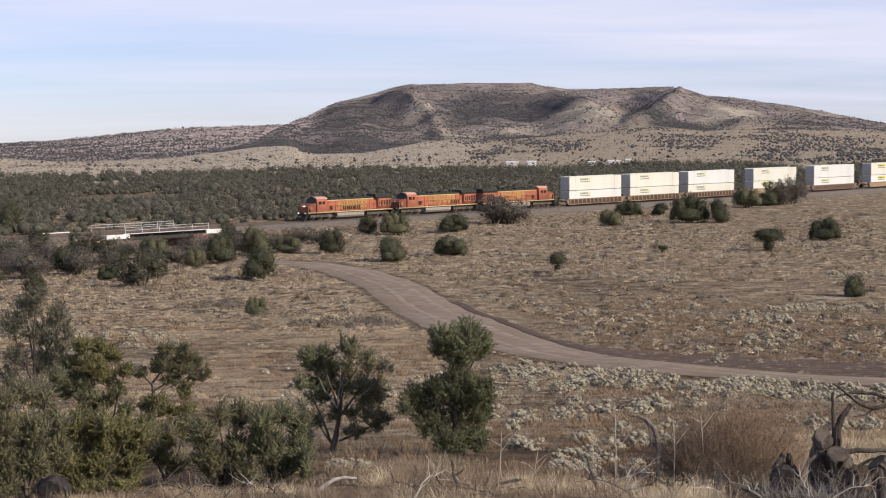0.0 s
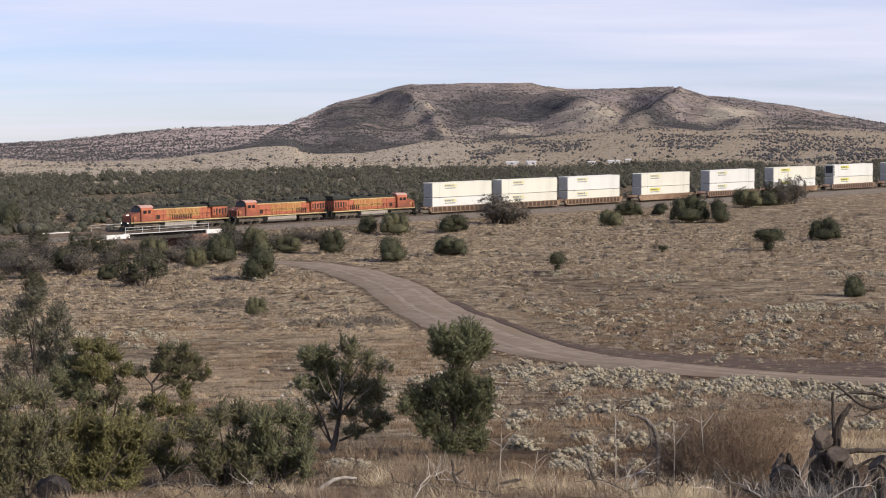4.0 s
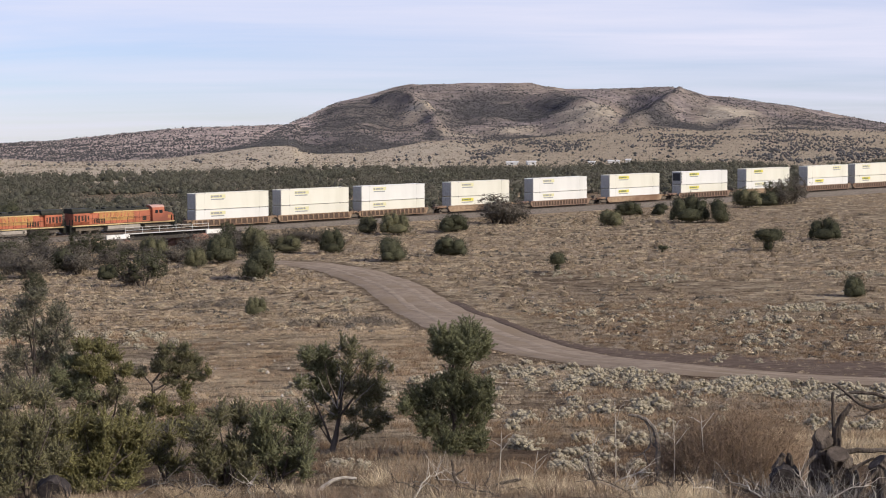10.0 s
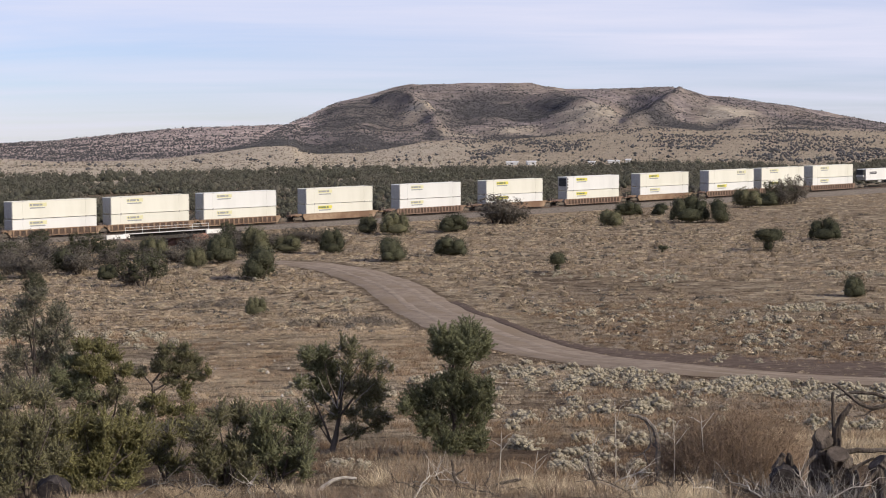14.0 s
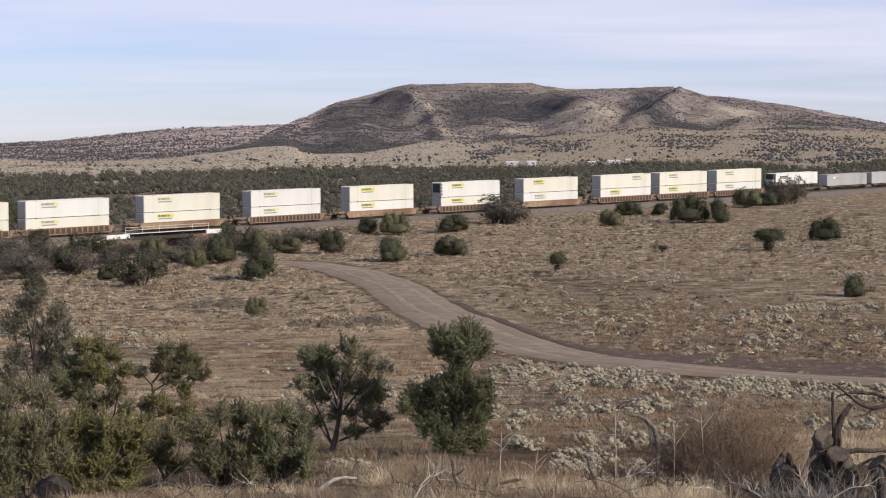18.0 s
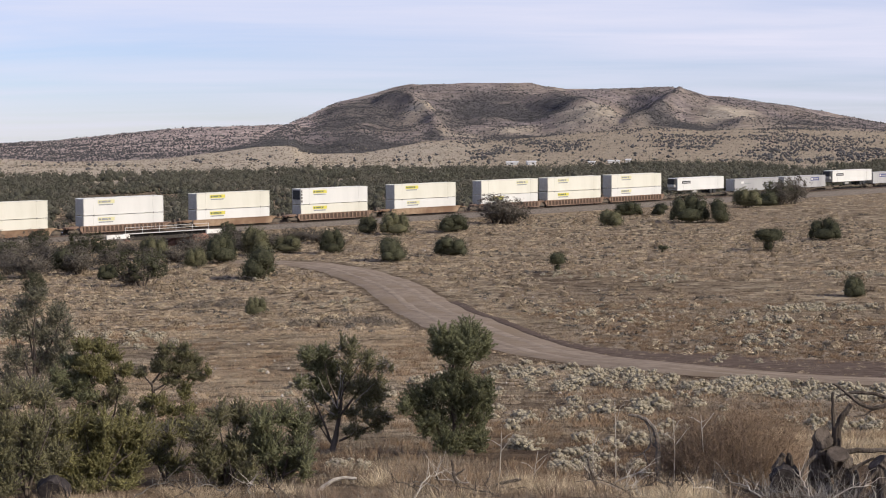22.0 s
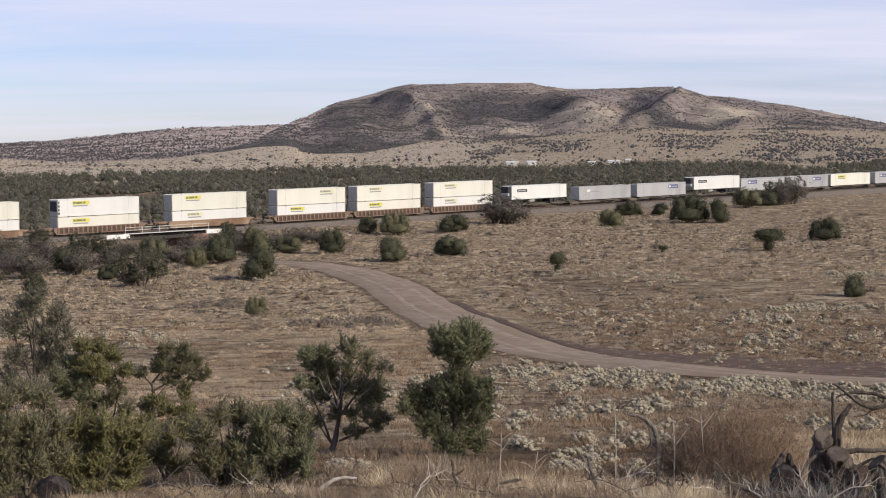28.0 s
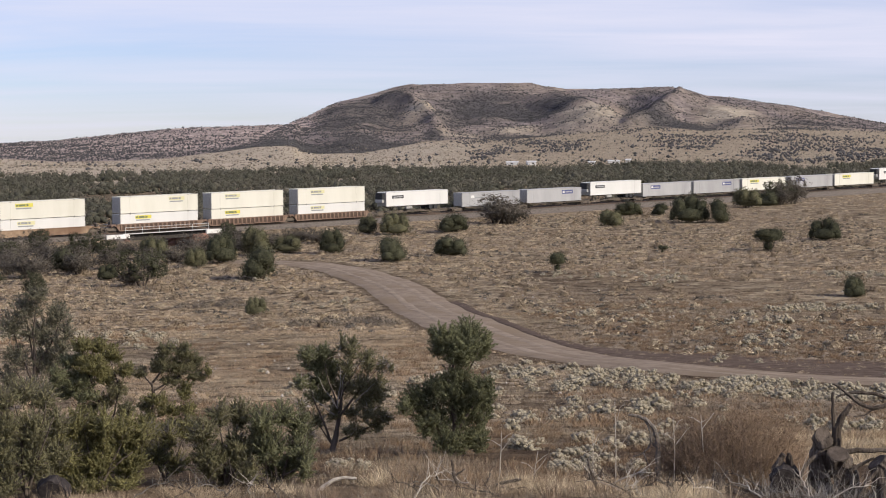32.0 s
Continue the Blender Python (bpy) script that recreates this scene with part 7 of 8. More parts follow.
def brush():
    rng = np.random.default_rng(31)
    # pale rabbitbrush, thick along the near side of the road, in drifts elsewhere
    x, y = wedge(3600, 58, 112, rng)
    off, k = road_off(x, y), fbm(x / 6, y / 6, 110)
    near_side = y < 112 - 0.55 * np.maximum(x - 4, 0) - 0.02 * np.maximum(x - 4, 0) ** 2
    belt = near_side * smooth(3.1, 3.6, off) * smooth(15, 10, off) * smooth(0, 5, x)
    drift = smooth(0.56 - 0.05 * smooth(3, 7, x), 0.62 - 0.05 * smooth(3, 7, x), k) * smooth(-12, -6, x) * smooth(2.9, 3.6, off)
    keep = rng.uniform(0, 1, len(x)) < np.maximum(0.72 * belt * smooth(0.32, 0.48, k), 0.28 * drift * np.where(x < 0, smooth(88, 94, y), 1.0) * np.where(x > 11, smooth(68, 71, y), 1.0))
    x, y = x[keep], y[keep]
    xf = np.concatenate([rng.uniform(-3.3, -2.0, 9), rng.uniform(2.9, 5.6, 22)])
    yf = np.concatenate([rng.uniform(48, 52, 9), rng.uniform(49.5, 58, 22)])
    twig_domes("rabbitbrush_near", "pale grey rabbitbrush beside the dirt road", np.append(x, xf), np.append(y, yf), np.append(rng.uniform(0.24, 0.55, len(x)), rng.uniform(0.20, 0.40, len(xf))), 16, 230, 0.024, rng)
    x, y = wedge(5200, 100, 230, rng)
    k = fbm(x / 12, y / 16, 111)
    far_side = y > 112 - 0.55 * np.maximum(x - 4, 0)
    band = np.exp(-((np.hypot(x, y) - 158) / 24) ** 2) * smooth(6, 22, x)
    keep = off_road(x, y, 4.2) & far_side & ((road_off(x, y) > 30) | (rng.uniform(0, 1, len(x)) < 0.35)) & (k + 0.22 * band + 0.05 * rng.normal(size=len(k)) > 0.712)
    x, y = x[keep], y[keep]
    twig_domes("rabbitbrush", "pale grey rabbitbrush on the flat", x, y, 1.2 * rng.uniform(0.24, 0.62, len(x)) ** 1.2, 6, 90, 0.042, rng)
    # russet weeds on the bank and on bare soil
    x, y = wedge(6000, 45, 185, rng)
    k = fbm(x / 9, y / 9, 112)
    bank = np.exp(-((road_off(x, y) - 17) / 13) ** 2) * smooth(5, 14, x)
    keep = off_road(x, y, 5.0 + 3.5 * smooth(10, 25, x) - 2.0 * (y < 85)) & (k + 0.28 * bank > 0.615)
    x, y = x[keep], y[keep]
    xn, yn = wedge(1300, 44, 78, rng)
    keep = (fbm(xn / 3, yn / 3, 117) > 0.50) & off_road(xn, yn, 3.5) & (xn > -4)
    x, y = np.append(x, xn[keep]), np.append(y, yn[keep])
    far = np.hypot(x, y) > 70
    tufts("russet_weeds", "russet dry weeds on bare soil", RUSSET, x[~far], y[~far], 90, rng.uniform(0.22, 0.5, (~far).sum()), rng.uniform(0.15, 0.40, (~far).sum()), 0.012, rng, 0.7, "brush")
    tufts("russet_weeds", "russet dry weeds along the road", RUSSET, x[far], y[far], 46, rng.uniform(0.2, 0.42, far.sum()), rng.uniform(0.3, 0.65, far.sum()), 0.040, rng, 1.0, "brush")
    # grey-brown low brush on the far flat
    x, y = wedge(7000, 118, 380, rng)
    keep = off_road(x, y, 6) & (fbm(x / 25, y / 25, 113) > 0.46)
    x, y = x[keep], y[keep]
    mounds("low_brush", "grey-brown low brush on the far flat", BRUSHPALE, x[::2], y[::2], rng.uniform(0.18, 0.36, len(x[::2])) * rng.uniform(0.7, 2.2, len(x[::2])), 44, 0.11, rng)
    mounds("brown_brush", "brown low brush on the flat", BRUSH, x[1::2], y[1::2], rng.uniform(0.15, 0.30, len(x[1::2])) * rng.uniform(0.7, 2.0, len(x[1::2])), 36, 0.11, rng)
    # hummocks on the far flat
    x, y = wedge(30000, 215, 480, rng)
    keep = off_road(x, y, 3.2) & (0.55 * fbm(x / 9, y / 15, 92) + 0.45 * fbm(x / 38, y / 60, 97) + 0.04 * rng.normal(size=len(x)) > 0.44)
    x, y = x[keep], y[keep]
    r = rng.uniform(0.24, 0.80, len(x)) * (0.75 + 0.6 * fbm(x / 14, y / 14, 133))
    h = r * rng.uniform(0.30, 0.66, len(x))
    pale = rng.uniform(0, 1, len(x)) < 0.62 + 0.2 * smooth(-10, 40, x)
    mats("straw_mats", "low straw-coloured hummocks on the far flat", TUSSOCK, x[~pale], y[~pale], r[~pale], h[~pale], rng, 11, 0.12)
    mats("grey_mats", "low grey-brown hummocks on the far flat", GREYMAT, x[pale], y[pale], r[pale], h[pale], rng, 11, 0.12)
    # large soft tan bushes here and there
    x, y = wedge(620, 125, 390, rng)
    keep = off_road(x, y, 6) & (rng.uniform(0, 1, 620) < 0.5)
    x, y = x[keep], y[keep]
    mounds("dry_bush", "soft tan dry bushes scattered over the flat", DRYBUSH, x, y, rng.uniform(0.45, 1.20, len(x)), 260, 0.11, rng)
    # low grey brush beside the dirt road
    x = np.concatenate([-6.6 + 2.6 * rng.normal(size=26), -23.0 + 2.0 * rng.normal(size=20)])
    y = np.concatenate([152 + 3.0 * rng.normal(size=26), 191 + 3.0 * rng.normal(size=20)])
    keep = off_road(x, y, 4)
    x, y = x[keep], y[keep]
    mounds("grey_brush", "low grey-brown brush beside the dirt road", GREYBRUSH, x, y, rng.uniform(0.4, 0.9, len(x)), 300, 0.075, rng)
    # pale stones
    x, y = wedge(900, 70, 300, rng)
    keep = off_road(x, y, 4) & (fbm(x / 20, y / 20, 114) > 0.52)
    x, y = x[keep], y[keep]
    n = len(x)
    d = unit(np.array([(1, 0, 0), (-0.5, 0.9, 0), (-0.5, -0.9, 0), (0.2, 0.1, 1), (0, 0, -1)], float))
    v = d[None] * rng.uniform(0.6, 1.2, (n, 5, 1)) * rng.uniform(0.06, 0.2, n)[:, None, None] + np.stack([x, y, ground_z(x, y) + 0.03], 1)[:, None]
    tri = np.array([(0, 1, 3), (1, 2, 3), (2, 0, 3), (1, 0, 4), (2, 1, 4), (0, 2, 4)])
    f = (tri[None] + 5 * np.arange(n)[:, None, None]).reshape(-1, 3)
    tagged(new("stones", mesh_np("stones", v.reshape(-1, 3), f, STONE)), "small pale stones scattered in dry grass", "stones", kind="stuff")


brush()
# ---- dead wood and dry plants close by ----
def deadwood(name, label, mat, limbs, category):
    """A dead piece of wood: each limb a tapered crooked tube, some with sawn or broken ends."""
    x, y, z = limbs[0][1][0]
    base = Matrix.Translation((x, y, float(ground_z(x, y))))
    t = empty(name, base, label=label, category=category)
    rng = random.Random(int(abs(x) * 1000 + abs(y) * 10))
    for k, (part_name, pts, r0, r1) in enumerate(limbs):
        q = [Vector(p) - base.translation for p in pts]
        # finer points along the line, gently kinked
        fine = [q[0]]
        for a, b in zip(q[:-1], q[1:]):
            for u in (0.33, 0.66, 1.0):
                fine.append(a.lerp(b, u) + Vector((rng.uniform(-1, 1), rng.uniform(-1, 1), rng.uniform(-1, 1))) * (0.25 * r1 + 0.004))
        bm = bmesh.new()
        thick = r0 > 0.15
        tube(bm, fine, r0, r1, 26 if thick else 7, 0.05 if thick else 0.12, rng, 0.07 if thick else 0.0)
        ob = part(part_name, bm, mat, t)
        if thick:
            # the sawn face, a little proud of the end
            d = (fine[-1] - fine[-2]).normalized()
            bm = bmesh.new()
            tube(bm, [fine[-1] - d * 0.02, fine[-1] + d * 0.012], r1 * 0.93, r1 * 0.9, 14, 0.05, rng)
            part("sawn_face", bm, mat if mat is LOGDARK else CUTWOOD, ob, "dark cracked sawn end" if mat is LOGDARK else "grey-brown sawn end")
            # strips of loose bark
            for j in range(5):
                a = rng.uniform(0, 6.28)
                u = fine[1].orthogonal().normalized()
                bm = bmesh.new()
                side = Vector((math.cos(a), math.sin(a) * 0.6, 0)) * r0 * 0.93
                tube(bm, [p * 1.0 + side * (1 - 0.25 * i / len(fine)) for i, p in enumerate(fine[: max(3, len(fine) * 2 // 3)])], 0.035, 0.012, 5, 0.3, rng)
                part("bark_strip", bm, BARK, ob)
    return t


def weed_bush(x, y, w, h, seed):
    """A large tangled dry weed: hundreds of thin upright stems with fine side twigs."""
    rng = np.random.default_rng(seed)
    t = empty("dry_weed_bush", Matrix.Translation((x, y, float(ground_z(x, y)) - 0.05)), label="large tangled brown dry weed bush", category="bush")
    n = 1700
    a = rng.uniform(0, 2 * math.pi, n)
    r = np.sqrt(rng.uniform(0, 1, n))
    st = np.stack([0.40 * w * r * np.cos(a), 0.30 * w * r * np.sin(a), np.zeros(n)], 1)
    d = unit(np.stack([0.55 * r * np.cos(a), 0.55 * r * np.sin(a), np.ones(n)], 1) + 0.38 * rng.normal(size=(n, 3)))
    L = h * (1.0 - 0.45 * r ** 2) * rng.uniform(0.55, 1.05, n)
    v1, f1 = twigs(st, d, L, 0.008, rng)
    m = 21000
    k = rng.integers(0, n, m)
    u = rng.uniform(0.25, 0.98, m)
    s2 = st[k] + d[k] * (L[k] * u)[:, None]
    d2 = unit(0.8 * d[k] + 0.9 * rng.normal(size=(m, 3)))
    v2, f2 = twigs(s2, d2, rng.uniform(0.08, 0.30, m), 0.0055, rng)
    tagged(part_me("stem_tangle", mesh_np("stem_tangle", v1, f1, WEED), t), kind="stuff")
    tagged(part_me("twig_tangle", mesh_np("twig_tangle", v2, f2, WEED), t), kind="stuff")
    q = 9000
    k = rng.integers(0, m, q)
    v3, f3 = sprays(s2[k] + d2[k] * 0.12, d2[k], 0.05, 0.018, rng)
    tagged(part_me("dry_leaf_tangle", mesh_np("dry_leaf_tangle", v3, f3, WEED), t), kind="stuff")
    return t


weed_bush(7.3, 47.0, 3.6, 2.5, 501)
deadwood("dead_branch", "curved grey dead branch standing in dry grass", GREYWOOD, [
    ("branch", [(5.42, 46.50, 9.06), (5.39, 46.50, 9.53), (5.37, 46.50, 10.03), (5.35, 46.50, 10.39), (5.25, 46.50, 10.67), (5.05, 46.50, 10.86), (4.85, 46.50, 10.93), (4.63, 46.50, 10.95)], 0.084, 0.035),
    ("twig", [(5.34, 46.50, 10.14), (5.20, 46.53, 10.28), (5.12, 46.56, 10.09), (5.00, 46.59, 9.97), (4.77, 46.62, 9.88)], 0.035, 0.014),
    ("twig", [(5.20, 46.50, 10.29), (5.18, 46.50, 10.53), (5.11, 46.50, 10.71), (5.04, 46.50, 10.81)], 0.031, 0.017),
    ("twig", [(5.02, 46.50, 9.99), (5.10, 46.50, 9.77), (5.20, 46.50, 9.54)], 0.021, 0.011),
], "dead branch")
deadwood("juniper_stump", "weathered grey juniper stump with sawn tops and bare limbs", DEADWOOD, [
    ("trunk", [(8.84, 43.40, 9.30), (8.79, 43.40, 9.90), (8.78, 43.35, 10.50), (8.82, 43.30, 10.78), (8.82, 43.12, 11.03)], 0.300, 0.205),
    ("sawn_log", [(9.58, 43.60, 9.26), (9.38, 43.30, 9.85), (9.22, 43.10, 10.24), (9.10, 42.85, 10.55)], 0.310, 0.245),
    ("snag", [(9.14, 43.30, 10.58), (9.10, 43.30, 11.11), (9.06, 43.30, 11.57), (9.05, 43.30, 11.97)], 0.065, 0.030),
    ("snag", [(9.13, 43.30, 10.64), (9.17, 43.30, 11.15), (9.30, 43.30, 11.41), (9.48, 43.30, 11.68)], 0.125, 0.050),
    ("snag", [(9.19, 43.20, 10.60), (9.22, 43.20, 10.79), (9.21, 43.20, 10.93)], 0.050, 0.020),
    ("limb", [(9.31, 43.40, 10.57), (9.64, 43.40, 10.60), (10.03, 43.40, 10.59), (10.49, 43.40, 10.60)], 0.065, 0.050),
    ("limb", [(8.68, 43.10, 10.51), (8.47, 43.00, 10.43), (8.31, 42.90, 10.23), (8.24, 42.90, 10.04)], 0.065, 0.035),
    ("root", [(8.65, 43.00, 9.57), (8.34, 42.80, 9.88), (8.06, 42.70, 10.03), (7.97, 42.70, 10.13)], 0.100, 0.050),
], "tree stump")
deadwood("fallen_dead_limb", "thin dark dead limbs arching over the stump", DEADWOOD, [
    ("limb", [(10.87, 43.90, 11.66), (10.44, 43.90, 11.58), (10.14, 43.90, 11.50), (9.81, 43.90, 11.63), (9.50, 43.90, 11.87), (9.33, 43.90, 12.03), (9.17, 43.90, 12.09)], 0.066, 0.026),
    ("limb", [(10.86, 43.90, 11.74), (10.45, 43.95, 11.77), (10.15, 44.00, 11.84), (9.75, 44.05, 11.86), (9.51, 44.10, 11.82), (9.31, 44.15, 11.74)], 0.053, 0.024),
    ("limb", [(10.76, 43.90, 10.00), (10.88, 43.90, 10.61), (10.94, 43.90, 11.15), (10.87, 43.90, 11.66)], 0.093, 0.066),
    ("twig", [(10.14, 43.90, 11.50), (9.94, 43.90, 11.35), (9.67, 43.90, 11.31)], 0.026, 0.013),
], "dead branch")
deadwood("sawn_log", "dark juniper log with its sawn end showing", LOGDARK, [
    ("trunk", [(8.14, 43.90, 9.91), (7.97, 43.30, 9.94), (7.80, 42.60, 10.01)], 0.300, 0.275),
], "log")
deadwood("split_stump", "grey split stump with slabs of bark standing", DEADWOOD, [
    ("trunk", [(7.86, 43.50, 9.48), (7.86, 43.50, 9.88), (7.91, 43.50, 10.21)], 0.220, 0.170),
    ("slab", [(7.72, 43.30, 9.91), (7.78, 43.30, 10.25), (7.92, 43.30, 10.53)], 0.120, 0.060),
    ("slab", [(8.02, 43.40, 10.10), (8.05, 43.40, 10.32), (8.07, 43.40, 10.53)], 0.090, 0.040),
    ("slab", [(8.14, 43.30, 9.91), (8.13, 43.30, 10.21), (8.09, 43.30, 10.50)], 0.060, 0.030),
], "tree stump")
deadwood("sawn_log", "dark weathered log half buried in grass", DEADWOOD, [
    ("trunk", [(10.38, 42.60, 9.52), (10.16, 42.60, 10.05), (9.97, 42.50, 10.52)], 0.400, 0.240),
    ("limb", [(9.38, 42.80, 10.20), (9.64, 42.80, 10.38), (9.91, 42.70, 10.54)], 0.050, 0.030),
    ("limb", [(9.47, 42.30, 9.71), (9.66, 42.30, 10.10), (9.91, 42.30, 10.36)], 0.070, 0.040),
], "log")
deadwood("broken_stump", "broken grey stump with splintered top", DEADWOOD, [
    ("trunk", [(6.52, 43.00, 9.42), (6.42, 43.00, 9.81), (6.35, 43.00, 10.08)], 0.250, 0.100),
    ("splinter", [(6.43, 43.00, 9.90), (6.52, 43.00, 10.08), (6.59, 43.00, 10.21)], 0.060, 0.020),
    ("splinter", [(6.28, 43.00, 9.86), (6.25, 43.00, 10.06), (6.30, 43.00, 10.23)], 0.060, 0.020),
    ("root", [(6.54, 42.90, 9.79), (6.85, 42.80, 9.72), (7.16, 42.70, 9.58)], 0.090, 0.050),
    ("pole", [(6.22, 42.80, 9.99), (5.86, 42.70, 9.92), (5.46, 42.60, 9.84), (5.06, 42.50, 9.71)], 0.055, 0.040),
], "tree stump")
deadwood("bleached_branch", "bleached white curved dead branch", DEADPALE, [
    ("branch", [(-2.97, 42.30, 9.52), (-2.88, 42.30, 9.78), (-2.71, 42.30, 9.97), (-2.50, 42.30, 10.10), (-2.24, 42.30, 10.17), (-1.96, 42.30, 10.13)], 0.070, 0.028),
], "dead branch")
deadwood("fallen_dead_branch", "grey forked dead branch lying in the grass", DEADWOOD, [
    ("branch", [(-0.57, 42.50, 9.61), (-0.12, 42.55, 9.77), (0.34, 42.60, 9.81), (0.86, 42.65, 9.80), (1.31, 42.70, 9.95), (1.79, 42.75, 10.03)], 0.064, 0.038),
    ("branch", [(0.59, 42.50, 9.54), (0.36, 42.50, 9.83), (0.25, 42.50, 10.19), (0.19, 42.50, 10.53)], 0.058, 0.023),
    ("twig", [(0.25, 42.50, 10.13), (0.40, 42.50, 10.26), (0.49, 42.50, 10.32)], 0.026, 0.013),
    ("twig", [(0.92, 42.50, 9.85), (1.01, 42.50, 10.06), (1.09, 42.50, 10.22)], 0.032, 0.013),
    ("twig", [(0.08, 42.50, 9.80), (-0.12, 42.50, 10.06), (-0.16, 42.50, 10.22)], 0.026, 0.013),
    ("twig", [(1.24, 42.50, 9.96), (1.50, 42.50, 9.85), (1.89, 42.50, 9.91)], 0.032, 0.015),
    ("twig", [(-0.31, 42.50, 9.70), (-0.54, 42.50, 9.91), (-0.72, 42.50, 9.96)], 0.026, 0.013),
], "dead branch")
deadwood("dead_branch", "dark forked stick in the grass", DEADWOOD, [
    ("branch", [(3.61, 42.20, 9.54), (3.52, 42.20, 9.92), (3.36, 42.20, 10.31), (3.28, 42.20, 10.61)], 0.057, 0.019),
    ("twig", [(3.41, 42.20, 10.15), (3.57, 42.20, 10.27), (3.64, 42.20, 10.40)], 0.025, 0.013),
], "dead branch")
deadwood("dry_stalk", "tall pale dry flower stalk", DEADPALE, [
    ("stem", [(1.40, 46.00, 9.48), (1.43, 46.00, 10.12), (1.44, 46.00, 10.64)], 0.013, 0.007),
    ("twig", [(1.43, 46.00, 10.12), (1.59, 46.00, 10.34), (1.73, 46.00, 10.54)], 0.009, 0.005),
    ("twig", [(1.43, 46.00, 10.26), (1.23, 46.00, 10.40), (1.09, 46.00, 10.43)], 0.009, 0.005),
    ("twig", [(1.43, 46.00, 10.38), (1.58, 46.00, 10.52), (1.69, 46.00, 10.58)], 0.008, 0.004),
], "dry plant")
deadwood("dry_stalk", "tall pale dry flower stalk", DEADPALE, [
    ("stem", [(4.27, 46.00, 9.16), (4.28, 46.00, 10.12), (4.24, 46.00, 11.35)], 0.013, 0.007),
    ("twig", [(4.28, 46.00, 10.12), (4.44, 46.00, 10.34), (4.58, 46.00, 10.54)], 0.009, 0.005),
    ("twig", [(4.28, 46.00, 10.26), (4.08, 46.00, 10.40), (3.94, 46.00, 10.43)], 0.009, 0.005),
    ("twig", [(4.26, 46.00, 10.73), (4.38, 46.00, 11.24), (4.49, 46.00, 11.30)], 0.008, 0.004),
], "dry plant")
deadwood("dry_stalk", "tall pale dry flower stalk", DEADPALE, [
    ("stem", [(5.72, 46.00, 9.41), (5.73, 46.00, 10.26), (5.68, 46.00, 10.99)], 0.013, 0.007),
    ("twig", [(5.73, 46.00, 10.26), (5.89, 46.00, 10.48), (6.03, 46.00, 10.68)], 0.009, 0.005),
    ("twig", [(5.73, 46.00, 10.40), (5.53, 46.00, 10.54), (5.39, 46.00, 10.57)], 0.009, 0.005),
    ("twig", [(5.71, 46.00, 10.62), (5.82, 46.00, 10.88), (5.93, 46.00, 10.93)], 0.008, 0.004),
], "dry plant")
deadwood("dry_stalk", "tall pale dry flower stalk", DEADPALE, [
    ("stem", [(3.72, 46.00, 8.99), (3.71, 46.00, 9.83), (3.71, 46.00, 10.68)], 0.013, 0.007),
    ("twig", [(3.71, 46.00, 9.83), (3.87, 46.00, 10.06), (4.01, 46.00, 10.26)], 0.009, 0.005),
    ("twig", [(3.70, 46.00, 9.97), (3.51, 46.00, 10.12), (3.37, 46.00, 10.14)], 0.009, 0.005),
    ("twig", [(3.71, 46.00, 10.26), (3.86, 46.00, 10.57), (3.97, 46.00, 10.62)], 0.008, 0.004),
], "dry plant")
deadwood("dry_stalk", "tall pale dry flower stalk", DEADPALE, [
    ("stem", [(2.18, 46.00, 8.99), (2.25, 46.00, 9.55), (2.35, 46.00, 10.12)], 0.013, 0.007),
    ("twig", [(2.25, 46.00, 9.55), (2.42, 46.00, 9.78), (2.56, 46.00, 9.97)], 0.009, 0.005),
    ("twig", [(2.25, 46.00, 9.69), (2.06, 46.00, 9.83), (1.92, 46.00, 9.86)], 0.009, 0.005),
    ("twig", [(2.30, 46.00, 9.83), (2.49, 46.00, 10.00), (2.60, 46.00, 10.06)], 0.008, 0.004),
], "dry plant")
deadwood("dry_stalk", "tall pale dry flower stalk", DEADPALE, [
    ("stem", [(6.44, 46.00, 10.12), (6.40, 46.00, 10.68), (6.37, 46.00, 11.03)], 0.013, 0.007),
    ("twig", [(6.40, 46.00, 10.68), (6.56, 46.00, 10.90), (6.70, 46.00, 11.10)], 0.009, 0.005),
    ("twig", [(6.39, 46.00, 10.82), (6.20, 46.00, 10.96), (6.06, 46.00, 10.99)], 0.009, 0.005),
    ("twig", [(6.38, 46.00, 10.85), (6.51, 46.00, 10.92), (6.62, 46.00, 10.97)], 0.008, 0.004),
], "dry plant")
deadwood("sawn_log", "short dark sawn log among juniper bushes", LOGDARK, [
    ("trunk", [(-8.62, 41.40, 9.92), (-8.52, 40.90, 10.05), (-8.42, 40.40, 10.20)], 0.360, 0.330),
], "log")


# ---- far houses beyond the woods ----
HOUSEWALL = material("pale_house_wall", (0.60, 0.59, 0.57), (0.70, 0.69, 0.67), 0.8, 0.8)
HOUSEROOF = material("grey_metal_roof", (0.62, 0.62, 0.61), (0.72, 0.72, 0.71), 0.6, 0.8)


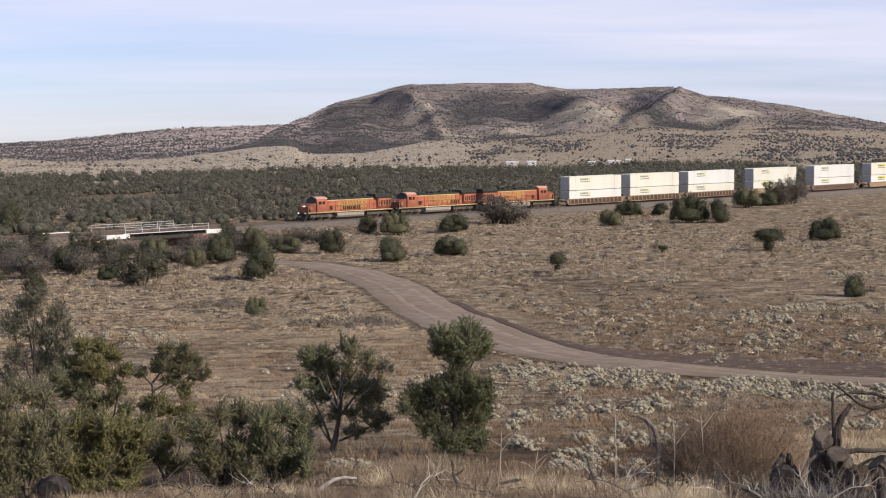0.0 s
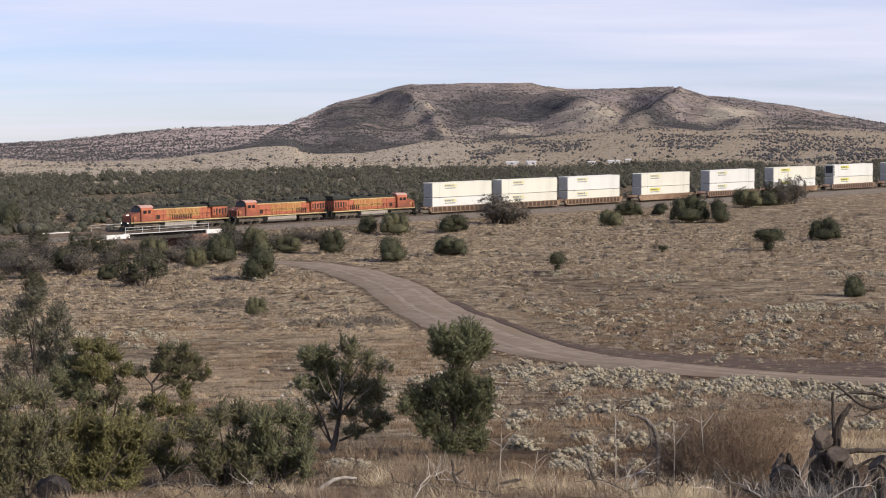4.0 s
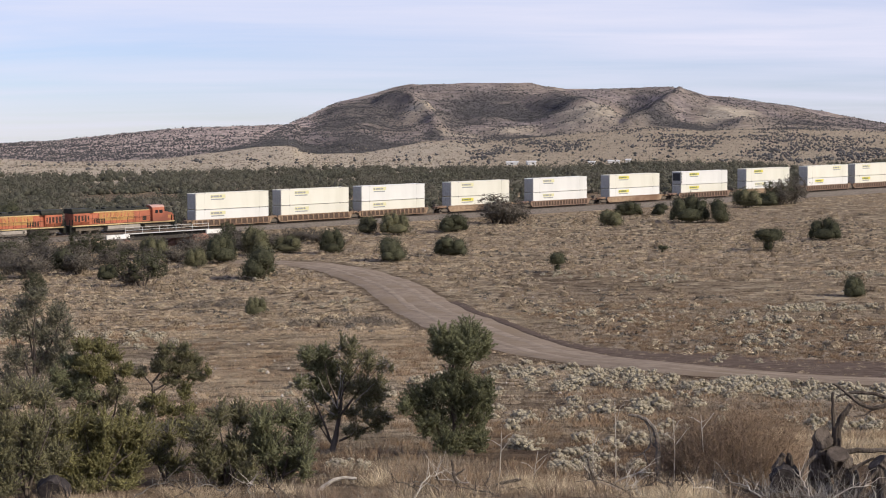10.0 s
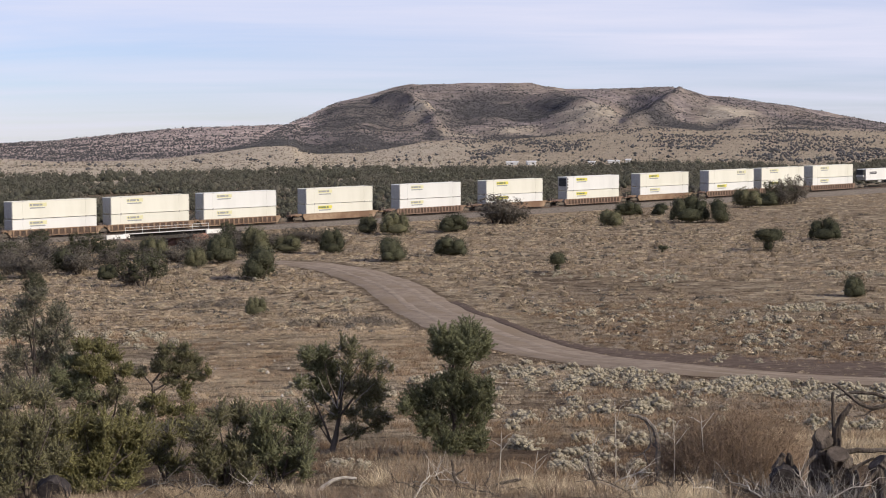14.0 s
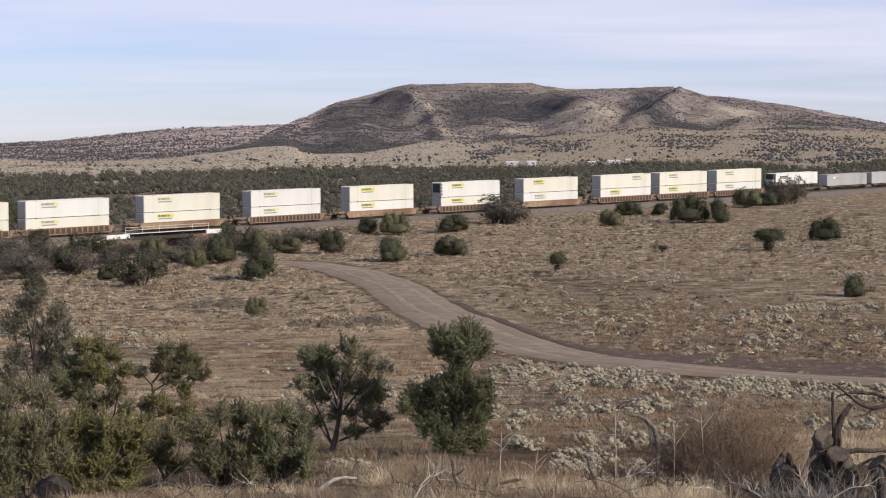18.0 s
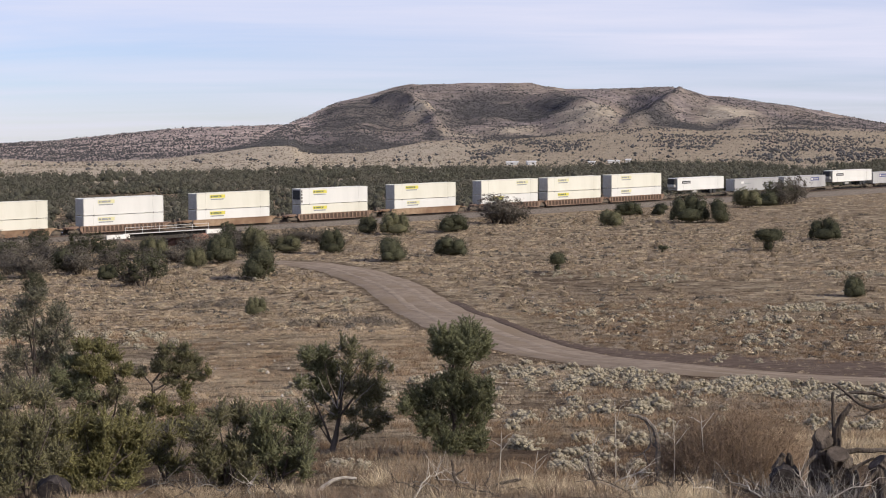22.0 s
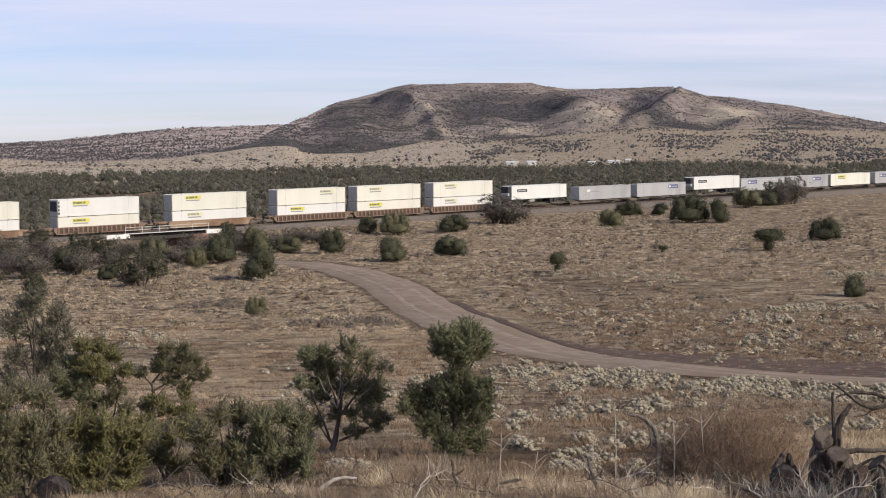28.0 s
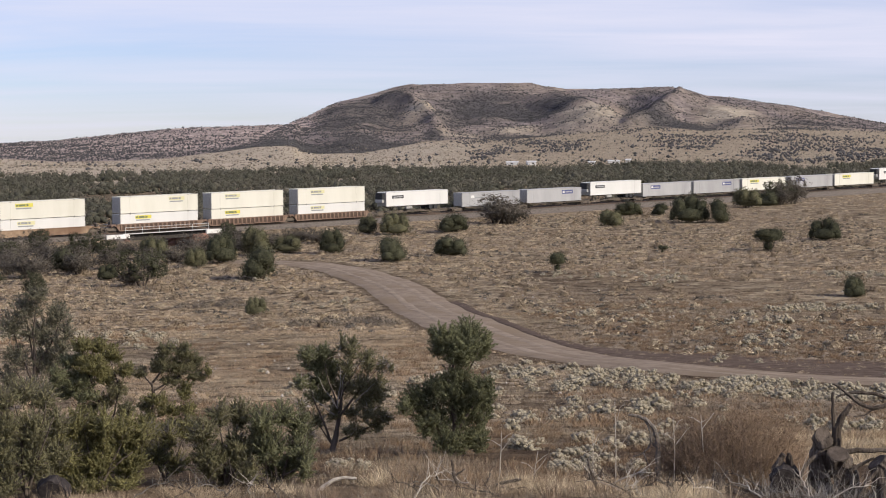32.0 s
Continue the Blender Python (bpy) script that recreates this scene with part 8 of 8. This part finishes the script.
def far_house(x, y, length, depth, height, turn, label):
    z = float(ground_z(x, y)) - 0.1
    height = 1.15 * height
    t = empty("far_house", Matrix.Translation((x, y, z)) @ pose(0, 0, 0, 0, 0, turn), label=label, category="house", group="far houses on the plain")
    bm = bmesh.new()
    box(bm, -length / 2, length / 2, -depth / 2, depth / 2, 0, height)
    wall = part("wall", bm, HOUSEWALL, t)
    bm = bmesh.new()
    extrude_x(bm, [(-depth / 2 - 0.3, height), (depth / 2 + 0.3, height), (0, height + 0.5)], -length / 2 - 0.3, length / 2 + 0.3)
    part("roof", bm, HOUSEROOF, t)
    for k in range(max(1, int(length // 4))):
        bm = bmesh.new()
        xx = -length / 2 + 1.6 + k * 3.6
        box(bm, xx, xx + 0.8, -depth / 2 - 0.02, -depth / 2 + 0.02, 0.4 * height, 0.8 * height)
        part("window", bm, WINDOW, wall)
    return t


for args in ((28.0, 760.0, 4.6, 3.0, 1.1, 0, "small white house on the plain"), (35.8, 762.0, 3.4, 3.0, 1.2, 12, "low white shed on the plain"), (60.5, 764.0, 2.8, 2.4, 0.9, -8, "small white shed on the plain"),
             (70.0, 770.0, 4.6, 2.6, 1.1, 5, "long pale trailer home on the plain"), (75.8, 768.0, 2.0, 2.2, 1.5, 0, "small white house on the plain")):
    far_house(*args)



# ---- broken branches strewn over the near slope ----
def fallen_branch(x, y, length, turn, lift, seed):
    rng = random.Random(seed)
    t = empty("dead_branch", Matrix.Translation((x, y, float(ground_z(x, y)))) @ pose(0, 0, 0, 0, 0, turn), label="thin grey crooked dead branch on dry grass", category="branch", group="dead branches on the near slope")
    main = [Vector((-0.5 * length, 0, 0.0))]
    for k in range(1, 9):
        u = k / 8
        main.append(Vector(((u - 0.5) * length, rng.uniform(-0.05, 0.05) * length, 0.03 + lift * math.sin(1.9 * u) + rng.uniform(-0.02, 0.03))))
    mat = rng.choice((DEADWOOD, DEADPALE, DEADTWIG))
    bm = bmesh.new()
    tube(bm, main, 0.020, 0.006, 6, 0.15, rng)
    part("stem", bm, mat, t)
    for k in range(7):
        a = main[rng.randrange(2, 8)]
        d = Vector((rng.uniform(0.0, 0.8), rng.uniform(-0.6, 0.6), rng.uniform(0.1, 1.0))).normalized() * rng.uniform(0.18, 0.5)
        m = a + d * 0.5 + Vector((rng.uniform(-0.05, 0.05), rng.uniform(-0.05, 0.05), rng.uniform(-0.03, 0.05)))
        bm = bmesh.new()
        tube(bm, [a, m, a + d, a + d * 1.3 + Vector((rng.uniform(-0.1, 0.1), 0, rng.uniform(-0.08, 0.08)))], 0.009, 0.003, 5, 0.1, rng)
        part("twig", bm, mat, t)
    return t


for k in range(7):
    fallen_branch(-6.3 + 0.42 * k, 40.3 + 0.2 * (k % 3), 0.9 + 0.1 * (k % 4), 200 * k % 360, 0.35, 760 + k)
rb = random.Random(61)
for k in range(30):
    yy = rb.uniform(39.6, 43.6)
    fallen_branch(rb.uniform(-1.5, 9.2) if k % 3 else rb.uniform(3.5, 9.4), yy, rb.uniform(0.7, 1.5), rb.uniform(0, 360), rb.uniform(0.05, 0.5), 700 + k)
motions()
